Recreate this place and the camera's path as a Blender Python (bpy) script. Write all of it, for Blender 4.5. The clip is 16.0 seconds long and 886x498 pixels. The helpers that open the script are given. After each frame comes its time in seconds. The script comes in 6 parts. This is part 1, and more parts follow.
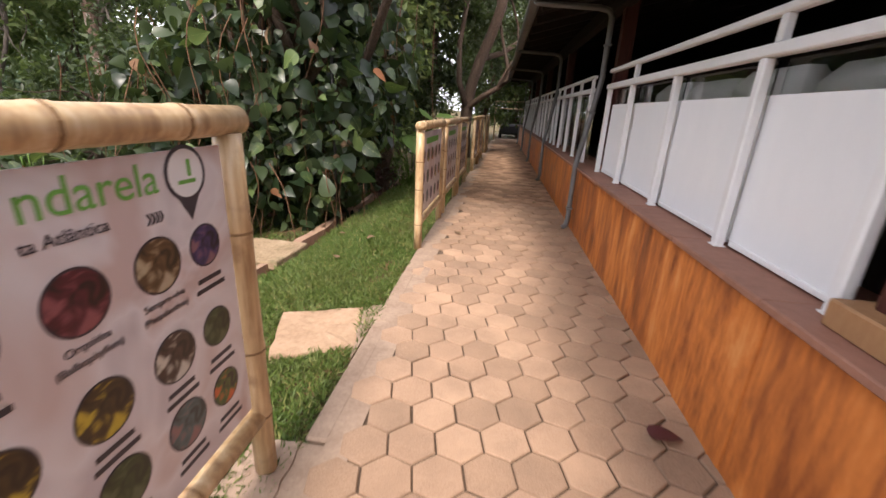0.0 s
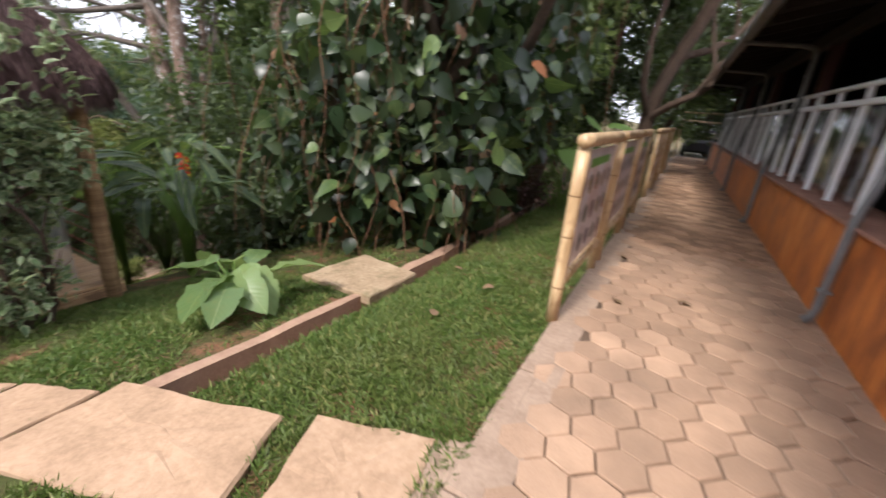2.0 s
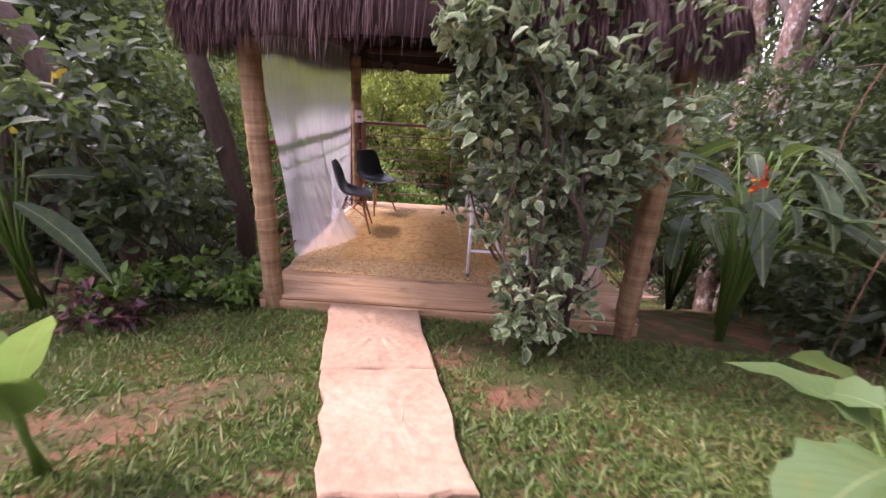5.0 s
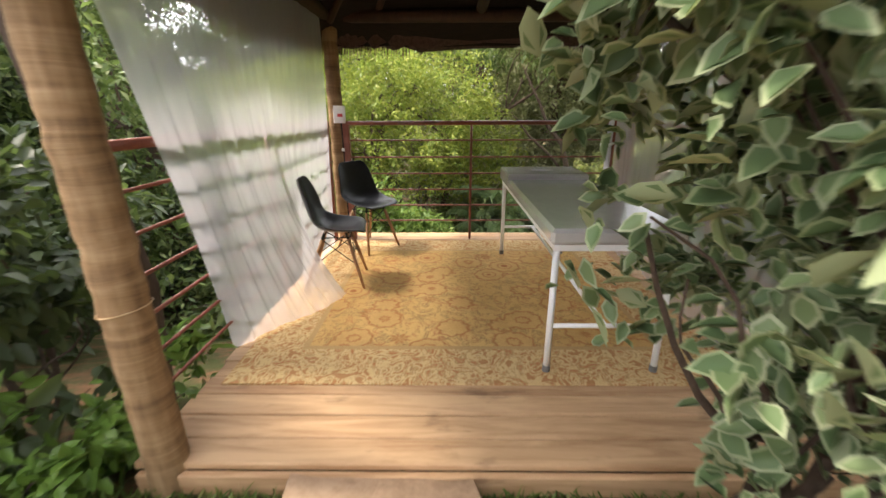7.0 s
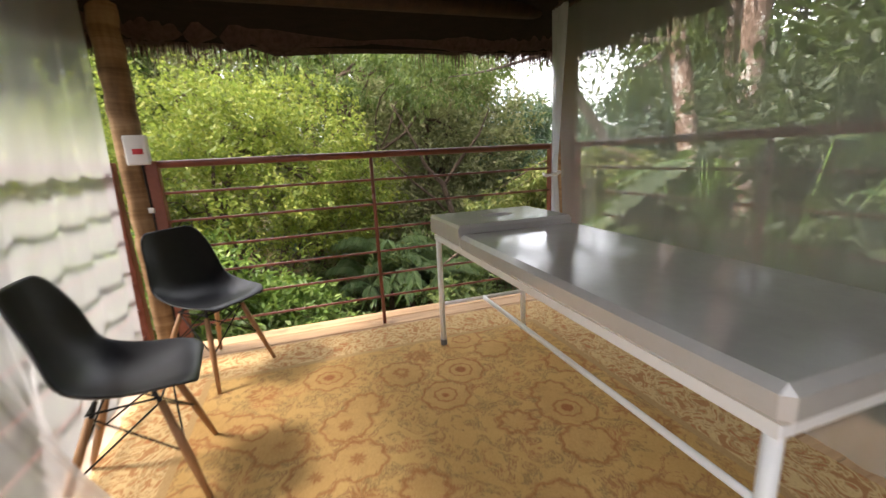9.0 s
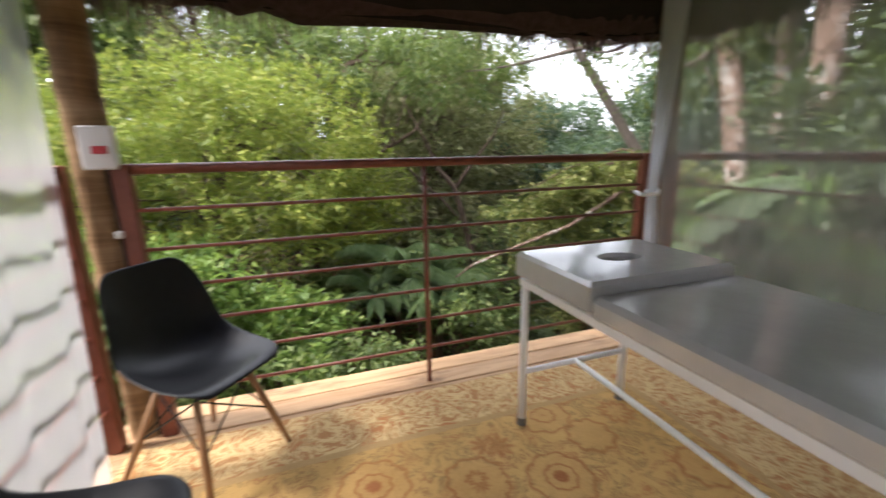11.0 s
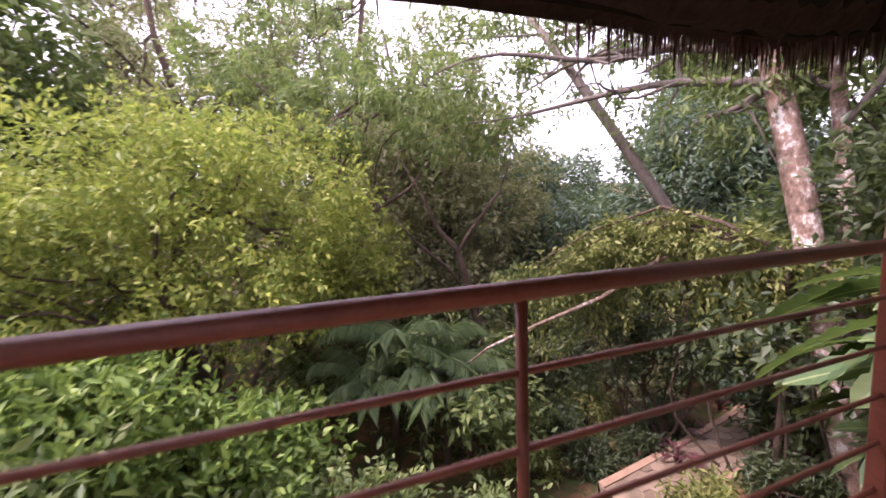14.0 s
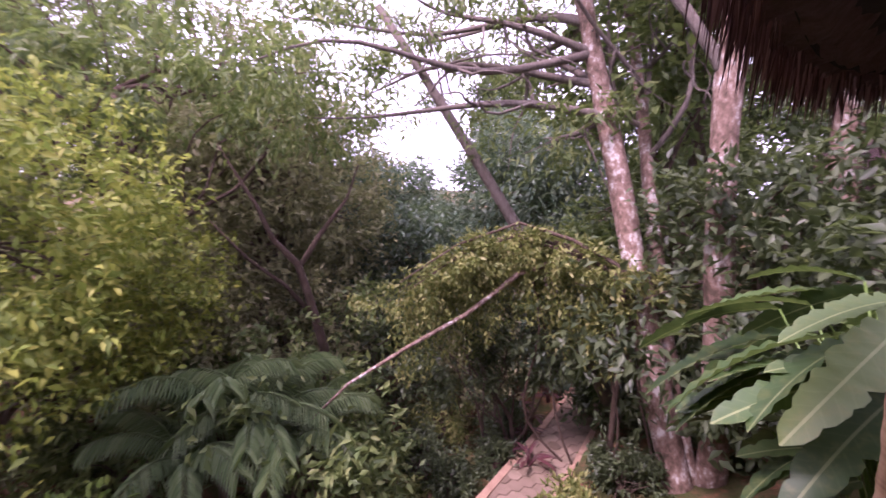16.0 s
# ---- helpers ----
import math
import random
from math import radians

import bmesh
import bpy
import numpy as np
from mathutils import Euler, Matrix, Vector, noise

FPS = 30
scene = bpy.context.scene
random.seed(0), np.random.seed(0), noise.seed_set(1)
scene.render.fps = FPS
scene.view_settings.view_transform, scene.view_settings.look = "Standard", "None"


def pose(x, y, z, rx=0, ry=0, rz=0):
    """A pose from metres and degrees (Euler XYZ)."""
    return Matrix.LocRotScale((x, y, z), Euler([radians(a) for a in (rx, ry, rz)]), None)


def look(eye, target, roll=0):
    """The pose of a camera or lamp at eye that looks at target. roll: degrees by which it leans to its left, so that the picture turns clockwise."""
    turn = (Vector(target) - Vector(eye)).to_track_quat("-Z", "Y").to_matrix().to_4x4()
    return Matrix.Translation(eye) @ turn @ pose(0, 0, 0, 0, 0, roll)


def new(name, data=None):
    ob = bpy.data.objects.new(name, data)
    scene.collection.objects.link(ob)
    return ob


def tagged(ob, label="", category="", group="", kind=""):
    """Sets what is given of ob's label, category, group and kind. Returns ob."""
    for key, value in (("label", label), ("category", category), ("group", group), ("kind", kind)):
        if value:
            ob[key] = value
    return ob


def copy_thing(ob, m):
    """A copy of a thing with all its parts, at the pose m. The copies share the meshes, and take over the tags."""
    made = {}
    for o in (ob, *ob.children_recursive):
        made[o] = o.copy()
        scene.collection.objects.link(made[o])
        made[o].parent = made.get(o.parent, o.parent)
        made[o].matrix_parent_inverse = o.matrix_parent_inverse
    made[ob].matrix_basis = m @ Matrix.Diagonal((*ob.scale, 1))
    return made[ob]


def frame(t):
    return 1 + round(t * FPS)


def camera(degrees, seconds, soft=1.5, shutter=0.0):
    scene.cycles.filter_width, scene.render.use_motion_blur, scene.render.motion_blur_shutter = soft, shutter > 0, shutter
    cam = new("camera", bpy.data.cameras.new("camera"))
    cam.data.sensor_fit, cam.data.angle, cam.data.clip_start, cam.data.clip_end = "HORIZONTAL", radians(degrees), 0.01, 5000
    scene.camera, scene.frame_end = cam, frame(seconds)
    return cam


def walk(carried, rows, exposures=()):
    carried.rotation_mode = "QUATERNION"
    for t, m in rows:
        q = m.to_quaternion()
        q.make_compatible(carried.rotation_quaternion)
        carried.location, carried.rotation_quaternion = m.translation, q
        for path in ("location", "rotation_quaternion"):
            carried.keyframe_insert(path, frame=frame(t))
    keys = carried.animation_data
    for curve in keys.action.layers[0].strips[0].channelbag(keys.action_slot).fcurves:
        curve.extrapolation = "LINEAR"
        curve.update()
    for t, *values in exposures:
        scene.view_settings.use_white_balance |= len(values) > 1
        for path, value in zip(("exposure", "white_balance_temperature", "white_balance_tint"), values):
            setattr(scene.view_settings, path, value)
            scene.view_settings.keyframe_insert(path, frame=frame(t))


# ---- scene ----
cam = camera(94.7, 16.0, soft=1.5, shutter=0.5)
PATH = [
    (0, (0.09, -0.168, 1.566), (-0.123, 1.711, 0.917), 2.9),
    (0.5, (0.09, 0.207, 1.563), (-0.183, 2.082, 0.921), 2.7),
    (1, (0.071, 0.562, 1.547), (-0.278, 2.422, 0.903), 3.5),
    (1.5, (-0.03, 0.986, 1.546), (-0.566, 2.799, 0.894), 4.3),
    (2, (-0.202, 1.351, 1.54), (-1.067, 3.025, 0.868), 5.2),
    (2.5, (-0.471, 1.633, 1.486), (-1.69, 3.054, 0.783), 6.3),
    (3, (-0.879, 1.793, 1.442), (-2.412, 2.825, 0.677), 6.2),
    (3.5, (-1.253, 1.889, 1.363), (-2.997, 2.46, 0.568), 4.8),
    (4, (-1.569, 1.977, 1.363), (-3.392, 2.172, 0.565), 4.4),
    (4.5, (-1.929, 1.924, 1.193), (-3.785, 1.917, 0.448), 4.4),
    (6.8, (-3.95, 1.46, 0.684), (-5.84, 1.436, 0.029), 0.5),
    (7, (-4.12, 1.462, 0.652), (-6.014, 1.441, 0.009), -0.2),
    (7.5, (-4.459, 1.374, 0.603), (-6.371, 1.462, 0.022), -0.3),
    (8, (-4.89, 1.308, 0.53), (-6.805, 1.56, 0.012), -1.1),
    (8.5, (-5.279, 1.267, 0.514), (-7.176, 1.694, 0.044), -2.5),
    (8.7, (-5.405, 1.271, 0.503), (-7.283, 1.788, 0.049), -3.1),
    (10.8, (-6.36, 1.14, 0.605), (-8.142, 1.916, 0.134), -1.2),
    (11, (-6.409, 1.102, 0.579), (-8.247, 1.742, 0.118), -1.0),
    (11.5, (-6.429, 1.056, 0.569), (-8.354, 1.37, 0.13), -1.3),
    (12, (-6.61, 1.09, 0.57), (-8.563, 1.284, 0.186), -1.3),
    (12.5, (-6.799, 1.11, 0.618), (-8.752, 1.378, 0.279), -1.4),
    (13, (-7.08, 1.187, 0.659), (-9.01, 1.59, 0.361), -1.8),
    (13.5, (-7.366, 1.264, 0.7), (-9.274, 1.803, 0.443), -1.9),
    (14, (-7.722, 1.278, 0.708), (-9.577, 1.993, 0.493), -1.9),
    (14.5, (-7.97, 1.265, 0.778), (-9.758, 2.142, 0.588), -2.5),
    (15, (-8.232, 1.312, 0.778), (-9.924, 2.362, 0.595), -1.7),
    (15.5, (-8.471, 1.27, 0.815), (-10.03, 2.505, 0.607), -0.5),
    (16, (-8.655, 1.26, 0.84), (-10.045, 2.685, 0.622), 0.2),
]
walk(cam, [(t, look(eye, target, roll)) for t, eye, target, roll in PATH],
     exposures=[(0, 1.15, 6500, 18), (1.6, 1.1, 6500, 20), (2.6, 1.15, 5100, 8), (3.0, 1.25, 4900, 16), (3.5, 1.38, 5300, 28), (4, 1.47, 5700, 44), (4.7, 1.54, 5900, 46), (7, 2.0, 6700, 12), (8.5, 2.0, 6700, 13), (11.5, 1.85, 6200, 14), (12.5, 1.85, 6200, 16), (14.0, 1.74, 6200, 42), (16, 1.6, 5950, 64)])

# ---- world and sun: bright overcast with a soft veiled sun ----
world = bpy.data.worlds.new("overcast_sky")
scene.world = world
world.use_nodes = True
wn, wl = world.node_tree.nodes, world.node_tree.links
wn.clear()
sky = wn.new("ShaderNodeTexSky")
sky.sky_type = 'NISHITA'
sky.sun_disc = False
SUN_EL, SUN_AZ = radians(52), radians(188)
sky.sun_elevation, sky.sun_rotation = SUN_EL, SUN_AZ
sky.air_density, sky.dust_density, sky.ozone_density = 1.0, 6.0, 1.0
veil = wn.new("ShaderNodeMix")
veil.data_type = 'RGBA'
veil.inputs[0].default_value = 0.75
veil.inputs[7].default_value = (9.0, 9.2, 9.6, 1)
bg = wn.new("ShaderNodeBackground")
bg.inputs[1].default_value = 0.138
wo = wn.new("ShaderNodeOutputWorld")
wl.new(sky.outputs[0], veil.inputs[6])
wl.new(veil.outputs[2], bg.inputs[0])
wl.new(bg.outputs[0], wo.inputs[0])

sun_data = bpy.data.lights.new("sun", 'SUN')
sun_data.energy, sun_data.angle, sun_data.color = 2.4, radians(10), (1.0, 0.93, 0.82)
sun = new("sun", sun_data)
sun.matrix_world = look((0, 0, 0), (-math.sin(SUN_AZ) * math.cos(SUN_EL), -math.cos(SUN_AZ) * math.cos(SUN_EL), -math.sin(SUN_EL)))
sun.location = (0, 0, 30)


# ---- materials ----
class Mat:
    """A small builder round one node material."""

    def __init__(self, name, rough=0.6, metal=0.0, spec=0.5):
        self.m = bpy.data.materials.new(name)
        self.m.use_nodes = True
        self.n, self.l = self.m.node_tree.nodes, self.m.node_tree.links
        self.p = self.n["Principled BSDF"]
        self.p.inputs["Roughness"].default_value = rough
        self.p.inputs["Metallic"].default_value = metal
        self.p.inputs["Specular IOR Level"].default_value = spec

    def coord(self, scale=(1, 1, 1), rot=(0, 0, 0), kind="Object"):
        c = self.n.new("ShaderNodeTexCoord")
        k = self.n.new("ShaderNodeMapping")
        k.inputs["Scale"].default_value = scale
        k.inputs["Rotation"].default_value = rot
        self.l.new(c.outputs[kind], k.inputs[0])
        return k.outputs[0]

    def world_coord(self, scale=(1, 1, 1)):
        g = self.n.new("ShaderNodeNewGeometry")
        k = self.n.new("ShaderNodeMapping")
        k.inputs["Scale"].default_value = scale
        self.l.new(g.outputs["Position"], k.inputs[0])
        return k.outputs[0]

    def noise(self, vec, scale, detail=4, rough=0.6, dist=0.0):
        t = self.n.new("ShaderNodeTexNoise")
        t.inputs["Scale"].default_value, t.inputs["Detail"].default_value = scale, detail
        t.inputs["Roughness"].default_value, t.inputs["Distortion"].default_value = rough, dist
        self.l.new(vec, t.inputs["Vector"])
        return t.outputs["Fac"]

    def ramp(self, fac, stops):
        r = self.n.new("ShaderNodeValToRGB")
        while len(r.color_ramp.elements) < len(stops):
            r.color_ramp.elements.new(0.5)
        for e, (p, c) in zip(r.color_ramp.elements, stops):
            e.position, e.color = p, (*c, 1) if len(c) == 3 else c
        self.l.new(fac, r.inputs[0])
        return r.outputs[0]

    def mix(self, fac, a, b, mode='MIX'):
        x = self.n.new("ShaderNodeMix")
        x.data_type, x.blend_type = 'RGBA', mode
        for k, v in ((0, fac), (6, a), (7, b)):
            if isinstance(v, (int, float)):
                x.inputs[k].default_value = v
            elif isinstance(v, tuple):
                x.inputs[k].default_value = (*v, 1)
            else:
                self.l.new(v, x.inputs[k])
        return x.outputs[2]

    def math(self, op, a, b=0.5):
        x = self.n.new("ShaderNodeMath")
        x.operation = op
        for k, v in ((0, a), (1, b)):
            if isinstance(v, (int, float)):
                x.inputs[k].default_value = v
            else:
                self.l.new(v, x.inputs[k])
        return x.outputs[0]

    def island(self):
        return self.n.new("ShaderNodeNewGeometry").outputs["Random Per Island"]

    def each(self):
        return self.n.new("ShaderNodeObjectInfo").outputs["Random"]

    def bump(self, height, strength=0.3, dist=0.01):
        b = self.n.new("ShaderNodeBump")
        b.inputs["Strength"].default_value, b.inputs["Distance"].default_value = strength, dist
        self.l.new(height, b.inputs["Height"])
        self.l.new(b.outputs[0], self.p.inputs["Normal"])
        return self

    def color(self, c):
        if isinstance(c, tuple):
            self.p.inputs["Base Color"].default_value = (*c, 1)
        else:
            self.l.new(c, self.p.inputs["Base Color"])
        return self

    def rough(self, r):
        self.l.new(r, self.p.inputs["Roughness"])
        return self

    def translucent(self, c, fac=0.3):
        t = self.n.new("ShaderNodeBsdfTranslucent")
        if isinstance(c, tuple):
            t.inputs[0].default_value = (*c, 1)
        else:
            self.l.new(c, t.inputs[0])
        m = self.n.new("ShaderNodeMixShader")
        m.inputs[0].default_value = fac
        self.l.new(self.p.outputs[0], m.inputs[1])
        self.l.new(t.outputs[0], m.inputs[2])
        self.l.new(m.outputs[0], self.n["Material Output"].inputs[0])
        return self


def two_tone(name, dark, light, scale, rough=0.7, bump=0.3, stretch=(1, 1, 1), fine=6.0, spec=0.4, metal=0.0, depth=0.01):
    m = Mat(name, rough, metal, spec)
    v = m.coord(stretch)
    big, small = m.noise(v, scale), m.noise(v, scale * fine, 6, 0.7)
    c = m.ramp(m.mix(0.45, big, small), [(0.3, dark), (0.7, light)])
    m.color(c).bump(small, bump, depth)
    return m


def leaf_mat(name, colors, trans=0.35, rough=0.45, vein=False):
    """Leaves of several greens, one tone a leaf."""
    m = Mat(name, rough, 0, 0.35)
    n = len(colors)
    c = m.ramp(m.island(), [(i / max(n - 1, 1), k) for i, k in enumerate(colors)])
    v = m.world_coord()
    c = m.mix(m.math('MULTIPLY', m.noise(v, 0.9, 3), 0.5), c, tuple(k * 0.5 for k in colors[0]), 'MIX')
    m.color(c).translucent(m.mix(0.5, c, (0.20, 0.29, 0.06)), trans)
    return m.m


M = {}
# pavers: dusty rose-buff concrete
m = Mat("paver_concrete", 0.85, 0, 0.25)
v = m.world_coord()
base = m.ramp(m.each(), [(0, (0.26, 0.165, 0.105)), (0.5, (0.36, 0.228, 0.148)), (1, (0.45, 0.295, 0.195))])
stain = m.ramp(m.noise(v, 2.2, 5), [(0.35, (0.62, 0.60, 0.58)), (0.65, (1.08, 1.06, 1.02))])
grain = m.noise(v, 160, 3, 0.7)
base = m.mix(1.0, base, stain, 'MULTIPLY')
base = m.mix(0.35, base, m.ramp(grain, [(0.3, (0.2, 0.13, 0.09)), (0.7, (0.5, 0.37, 0.27))]))
m.color(base).bump(m.mix(0.5, grain, m.noise(v, 30, 4)), 0.35, 0.004)
M["paver"] = m.m
m = Mat("paver_concrete_far", 0.85, 0, 0.25)
v = m.world_coord()
base = m.ramp(m.island(), [(0, (0.26, 0.165, 0.105)), (0.5, (0.36, 0.228, 0.148)), (1, (0.45, 0.295, 0.195))])
stain = m.ramp(m.noise(v, 2.2, 5), [(0.35, (0.62, 0.60, 0.58)), (0.65, (1.08, 1.06, 1.02))])
m.color(m.mix(1.0, base, stain, 'MULTIPLY')).bump(m.noise(v, 60, 4), 0.3, 0.004)
M["paver_far"] = m.m
# lower path pavers: shade put into darker buff, with olive mottling
m = Mat("shade_toned_paver", 0.9, 0, 0.2)
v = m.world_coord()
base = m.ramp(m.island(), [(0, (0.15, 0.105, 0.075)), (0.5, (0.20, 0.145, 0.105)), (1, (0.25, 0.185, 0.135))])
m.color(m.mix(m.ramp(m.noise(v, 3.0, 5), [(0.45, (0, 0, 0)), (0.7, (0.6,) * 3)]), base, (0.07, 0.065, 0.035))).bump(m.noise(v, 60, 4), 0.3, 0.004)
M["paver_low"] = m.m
m = Mat("mossy_tan_stone", 0.85, 0, 0.25)
v = m.world_coord()
base = m.ramp(m.mix(0.5, m.noise(v, 3, 5), m.noise(v, 26, 6, 0.7)), [(0.35, (0.17, 0.12, 0.07)), (0.5, (0.29, 0.21, 0.13)), (0.66, (0.38, 0.29, 0.19))])
m.color(m.mix(m.ramp(m.noise(v, 5, 4), [(0.52, (0, 0, 0)), (0.68, (0.6,) * 3)]), base, (0.11, 0.10, 0.045))).bump(m.noise(v, 26, 6, 0.7), 0.6, 0.012)
M["culvert"] = m.m
M["joint"] = two_tone("joint_soil", (0.05, 0.032, 0.02), (0.13, 0.085, 0.055), 8, 0.95, 0.5).m
M["kerb"] = two_tone("kerb_concrete", (0.20, 0.135, 0.095), (0.38, 0.28, 0.205), 5, 0.9, 0.6).m
m = Mat("stone_slab", 0.8, 0, 0.3)
v = m.world_coord()
a = m.noise(v, 2.5, 5)
b = m.noise(v, 22, 6, 0.7)
c = m.ramp(m.mix(0.5, a, b), [(0.3, (0.21, 0.135, 0.082)), (0.5, (0.34, 0.225, 0.142)), (0.7, (0.45, 0.315, 0.21))])
m.color(c).bump(m.mix(0.5, b, a), 0.5, 0.012)
M["slab"] = m.m
# building
m = Mat("rust_stained_panel", 0.5, 0, 0.4)
v = m.world_coord((1.0, 1.0, 0.35))
a = m.noise(v, 3.0, 6, 0.65, 0.6)
b = m.noise(m.world_coord((1, 1, 0.15)), 14, 5, 0.7)
c = m.ramp(m.mix(0.45, a, b), [(0.30, (0.05, 0.02, 0.011)), (0.43, (0.30, 0.088, 0.023)), (0.55, (0.60, 0.20, 0.044)), (0.70, (0.74, 0.37, 0.14))])
m.color(c).bump(b, 0.15, 0.004).rough(m.ramp(a, [(0.3, (0.42,) * 3), (0.7, (0.62,) * 3)]))
M["rust"] = m.m
M["ledge"] = two_tone("red_sandstone_ledge", (0.24, 0.115, 0.08), (0.36, 0.18, 0.125), 4, 0.7, 0.3).m
M["white_metal"] = two_tone("white_painted_metal", (0.76, 0.77, 0.78), (0.86, 0.86, 0.86), 2, 0.35, 0.05).m
M["white_board"] = two_tone("white_board", (0.80, 0.82, 0.84), (0.88, 0.89, 0.90), 1.3, 0.5, 0.06, (1, 1, 0.3)).m
M["pipe"] = two_tone("grey_painted_pipe", (0.11, 0.11, 0.11), (0.19, 0.19, 0.185), 5, 0.5, 0.1).m
M["red_wood"] = two_tone("dark_red_timber", (0.045, 0.012, 0.01), (0.10, 0.028, 0.02), 5, 0.55, 0.2, (6, 6, 0.5)).m
# dark timber, blackened further to hold the shade under the roof
M["dark_wood"] = two_tone("shade_dark_timber", (0.009, 0.006, 0.004), (0.026, 0.015, 0.010), 5, 0.8, 0.3, (4, 4, 4)).m
# terrace interior: its deep shade is put into a near-black colour
M["interior_shade"] = two_tone("interior_shade_black", (0.012, 0.009, 0.008), (0.024, 0.017, 0.014), 2, 0.8, 0.1).m
M["tile_roof"] = two_tone("clay_roof_tile", (0.10, 0.045, 0.03), (0.2, 0.09, 0.06), 5, 0.85, 0.4).m
M["cushion"] = two_tone("grey_canvas_cushion", (0.55, 0.53, 0.50), (0.68, 0.66, 0.63), 6, 0.9, 0.3).m
g = Mat("clear_glass", 0.03)
g.p.inputs["Transmission Weight"].default_value = 1.0
g.p.inputs["IOR"].default_value = 1.45
g.color((0.93, 0.97, 0.96))
M["glass"] = g.m
# bamboo and sign
m = Mat("bamboo", 0.35, 0, 0.5)
v = m.coord((12, 12, 1.2))
a = m.noise(v, 2.0, 5)
c = m.ramp(a, [(0.3, (0.28, 0.165, 0.08)), (0.5, (0.48, 0.325, 0.17)), (0.7, (0.62, 0.48, 0.30))])
c = m.mix(m.ramp(m.noise(m.coord((1, 1, 1)), 9, 4), [(0.55, (0, 0, 0)), (0.75, (0.6,) * 3)]), c, (0.2, 0.1, 0.05))
m.color(c).bump(a, 0.12, 0.003)
M["bamboo"] = m.m
M["bamboo_node"] = two_tone("bamboo_node", (0.12, 0.065, 0.03), (0.3, 0.18, 0.08), 20, 0.5, 0.3).m
m = Mat("printed_vinyl_banner", 0.4, 0, 0.4)
v = m.coord((1, 1, 1))
c = m.ramp(m.noise(v, 2.4, 3, 0.5, 0.8), [(0.38, (0.52, 0.47, 0.49)), (0.5, (0.66, 0.62, 0.63)), (0.62, (0.55, 0.44, 0.42))])
m.color(c).bump(m.noise(v, 4, 2), 0.1, 0.01)
M["banner"] = m.m
M["print_green"] = Mat("printed_green", 0.45).color((0.13, 0.36, 0.06)).m
M["print_dark"] = Mat("printed_charcoal", 0.45).color((0.035, 0.03, 0.04)).m
M["print_white"] = Mat("printed_white", 0.45).color((0.72, 0.72, 0.72)).m


def photo(name, a, b, c):
    m = Mat(name, 0.4)
    k = m.noise(m.coord(), 14, 3, 0.5, 1.0)
    return m.color(m.ramp(k, [(0.38, a), (0.5, b), (0.62, c)])).m


PHOTOS = [photo("photo_maroon", (0.02, 0.01, 0.01), (0.09, 0.015, 0.025), (0.25, 0.08, 0.09)),
          photo("photo_seedhead", (0.03, 0.02, 0.01), (0.12, 0.07, 0.03), (0.4, 0.33, 0.22)),
          photo("photo_violet", (0.01, 0.01, 0.02), (0.04, 0.03, 0.11), (0.2, 0.1, 0.12)),
          photo("photo_yellow", (0.02, 0.01, 0.005), (0.05, 0.03, 0.01), (0.45, 0.33, 0.03)),
          photo("photo_white_bloom", (0.02, 0.012, 0.01), (0.06, 0.035, 0.025), (0.5, 0.48, 0.42)),
          photo("photo_green_leaf", (0.015, 0.02, 0.01), (0.03, 0.05, 0.015), (0.08, 0.1, 0.05)),
          photo("photo_orange", (0.02, 0.015, 0.01), (0.06, 0.1, 0.02), (0.5, 0.1, 0.02)),
          photo("photo_teal", (0.03, 0.04, 0.04), (0.07, 0.11, 0.12), (0.22, 0.12, 0.12))]
# gazebo
m = Mat("ringed_palm_log", 0.75, 0, 0.3)
v = m.coord((1, 1, 1))
ring = m.noise(m.coord((0.8, 0.8, 12)), 1.0, 5, 0.7, 0.8)
c = m.ramp(m.mix(0.4, ring, m.noise(m.coord((14, 14, 2)), 2, 5)), [(0.3, (0.08, 0.045, 0.024)), (0.5, (0.26, 0.16, 0.08)), (0.68, (0.42, 0.29, 0.165))])
m.color(c).bump(ring, 0.5, 0.012)
M["log"] = m.m
M["log_dark"] = two_tone("dark_log", (0.02, 0.010, 0.006), (0.07, 0.032, 0.016), 3, 0.7, 0.4, (6, 6, 1)).m
m = Mat("deck_pine_board", 0.6, 0, 0.35)
v = m.coord((9, 0.8, 9))
a = m.noise(v, 2.2, 6, 0.65, 0.5)
tone = m.ramp(m.each(), [(0, (0.36, 0.20, 0.10)), (1, (0.50, 0.31, 0.165))])
c = m.mix(0.55, tone, m.ramp(a, [(0.3, (0.18, 0.09, 0.04)), (0.6, (0.52, 0.35, 0.2))]))
c = m.mix(m.ramp(m.noise(m.coord((3, 1.2, 3)), 2.3, 4), [(0.6, (0, 0, 0)), (0.72, (0.55,) * 3)]), c, (0.07, 0.035, 0.02))
m.color(c).bump(a, 0.2, 0.004)
M["deck"] = m.m
M["rail"] = two_tone("rust_red_painted_steel", (0.16, 0.048, 0.03), (0.27, 0.088, 0.055), 8, 0.34, 0.25).m
M["thatch"] = two_tone("thatch_bundle", (0.045, 0.024, 0.023), (0.18, 0.105, 0.098), 6, 0.95, 1.0, (6, 6, 0.7), depth=0.04).m
# near-black: the shade under the thatch, put into a colour
M["lining"] = two_tone("underside_shade", (0.006, 0.004, 0.003), (0.022, 0.013, 0.009), 9, 0.95, 0.8, (1, 1, 6)).m
m = Mat("thatch_straw", 0.9, 0, 0.2)
m.color(m.ramp(m.island(), [(0, (0.035, 0.02, 0.018)), (0.6, (0.17, 0.10, 0.095)), (1, (0.31, 0.21, 0.19))]))
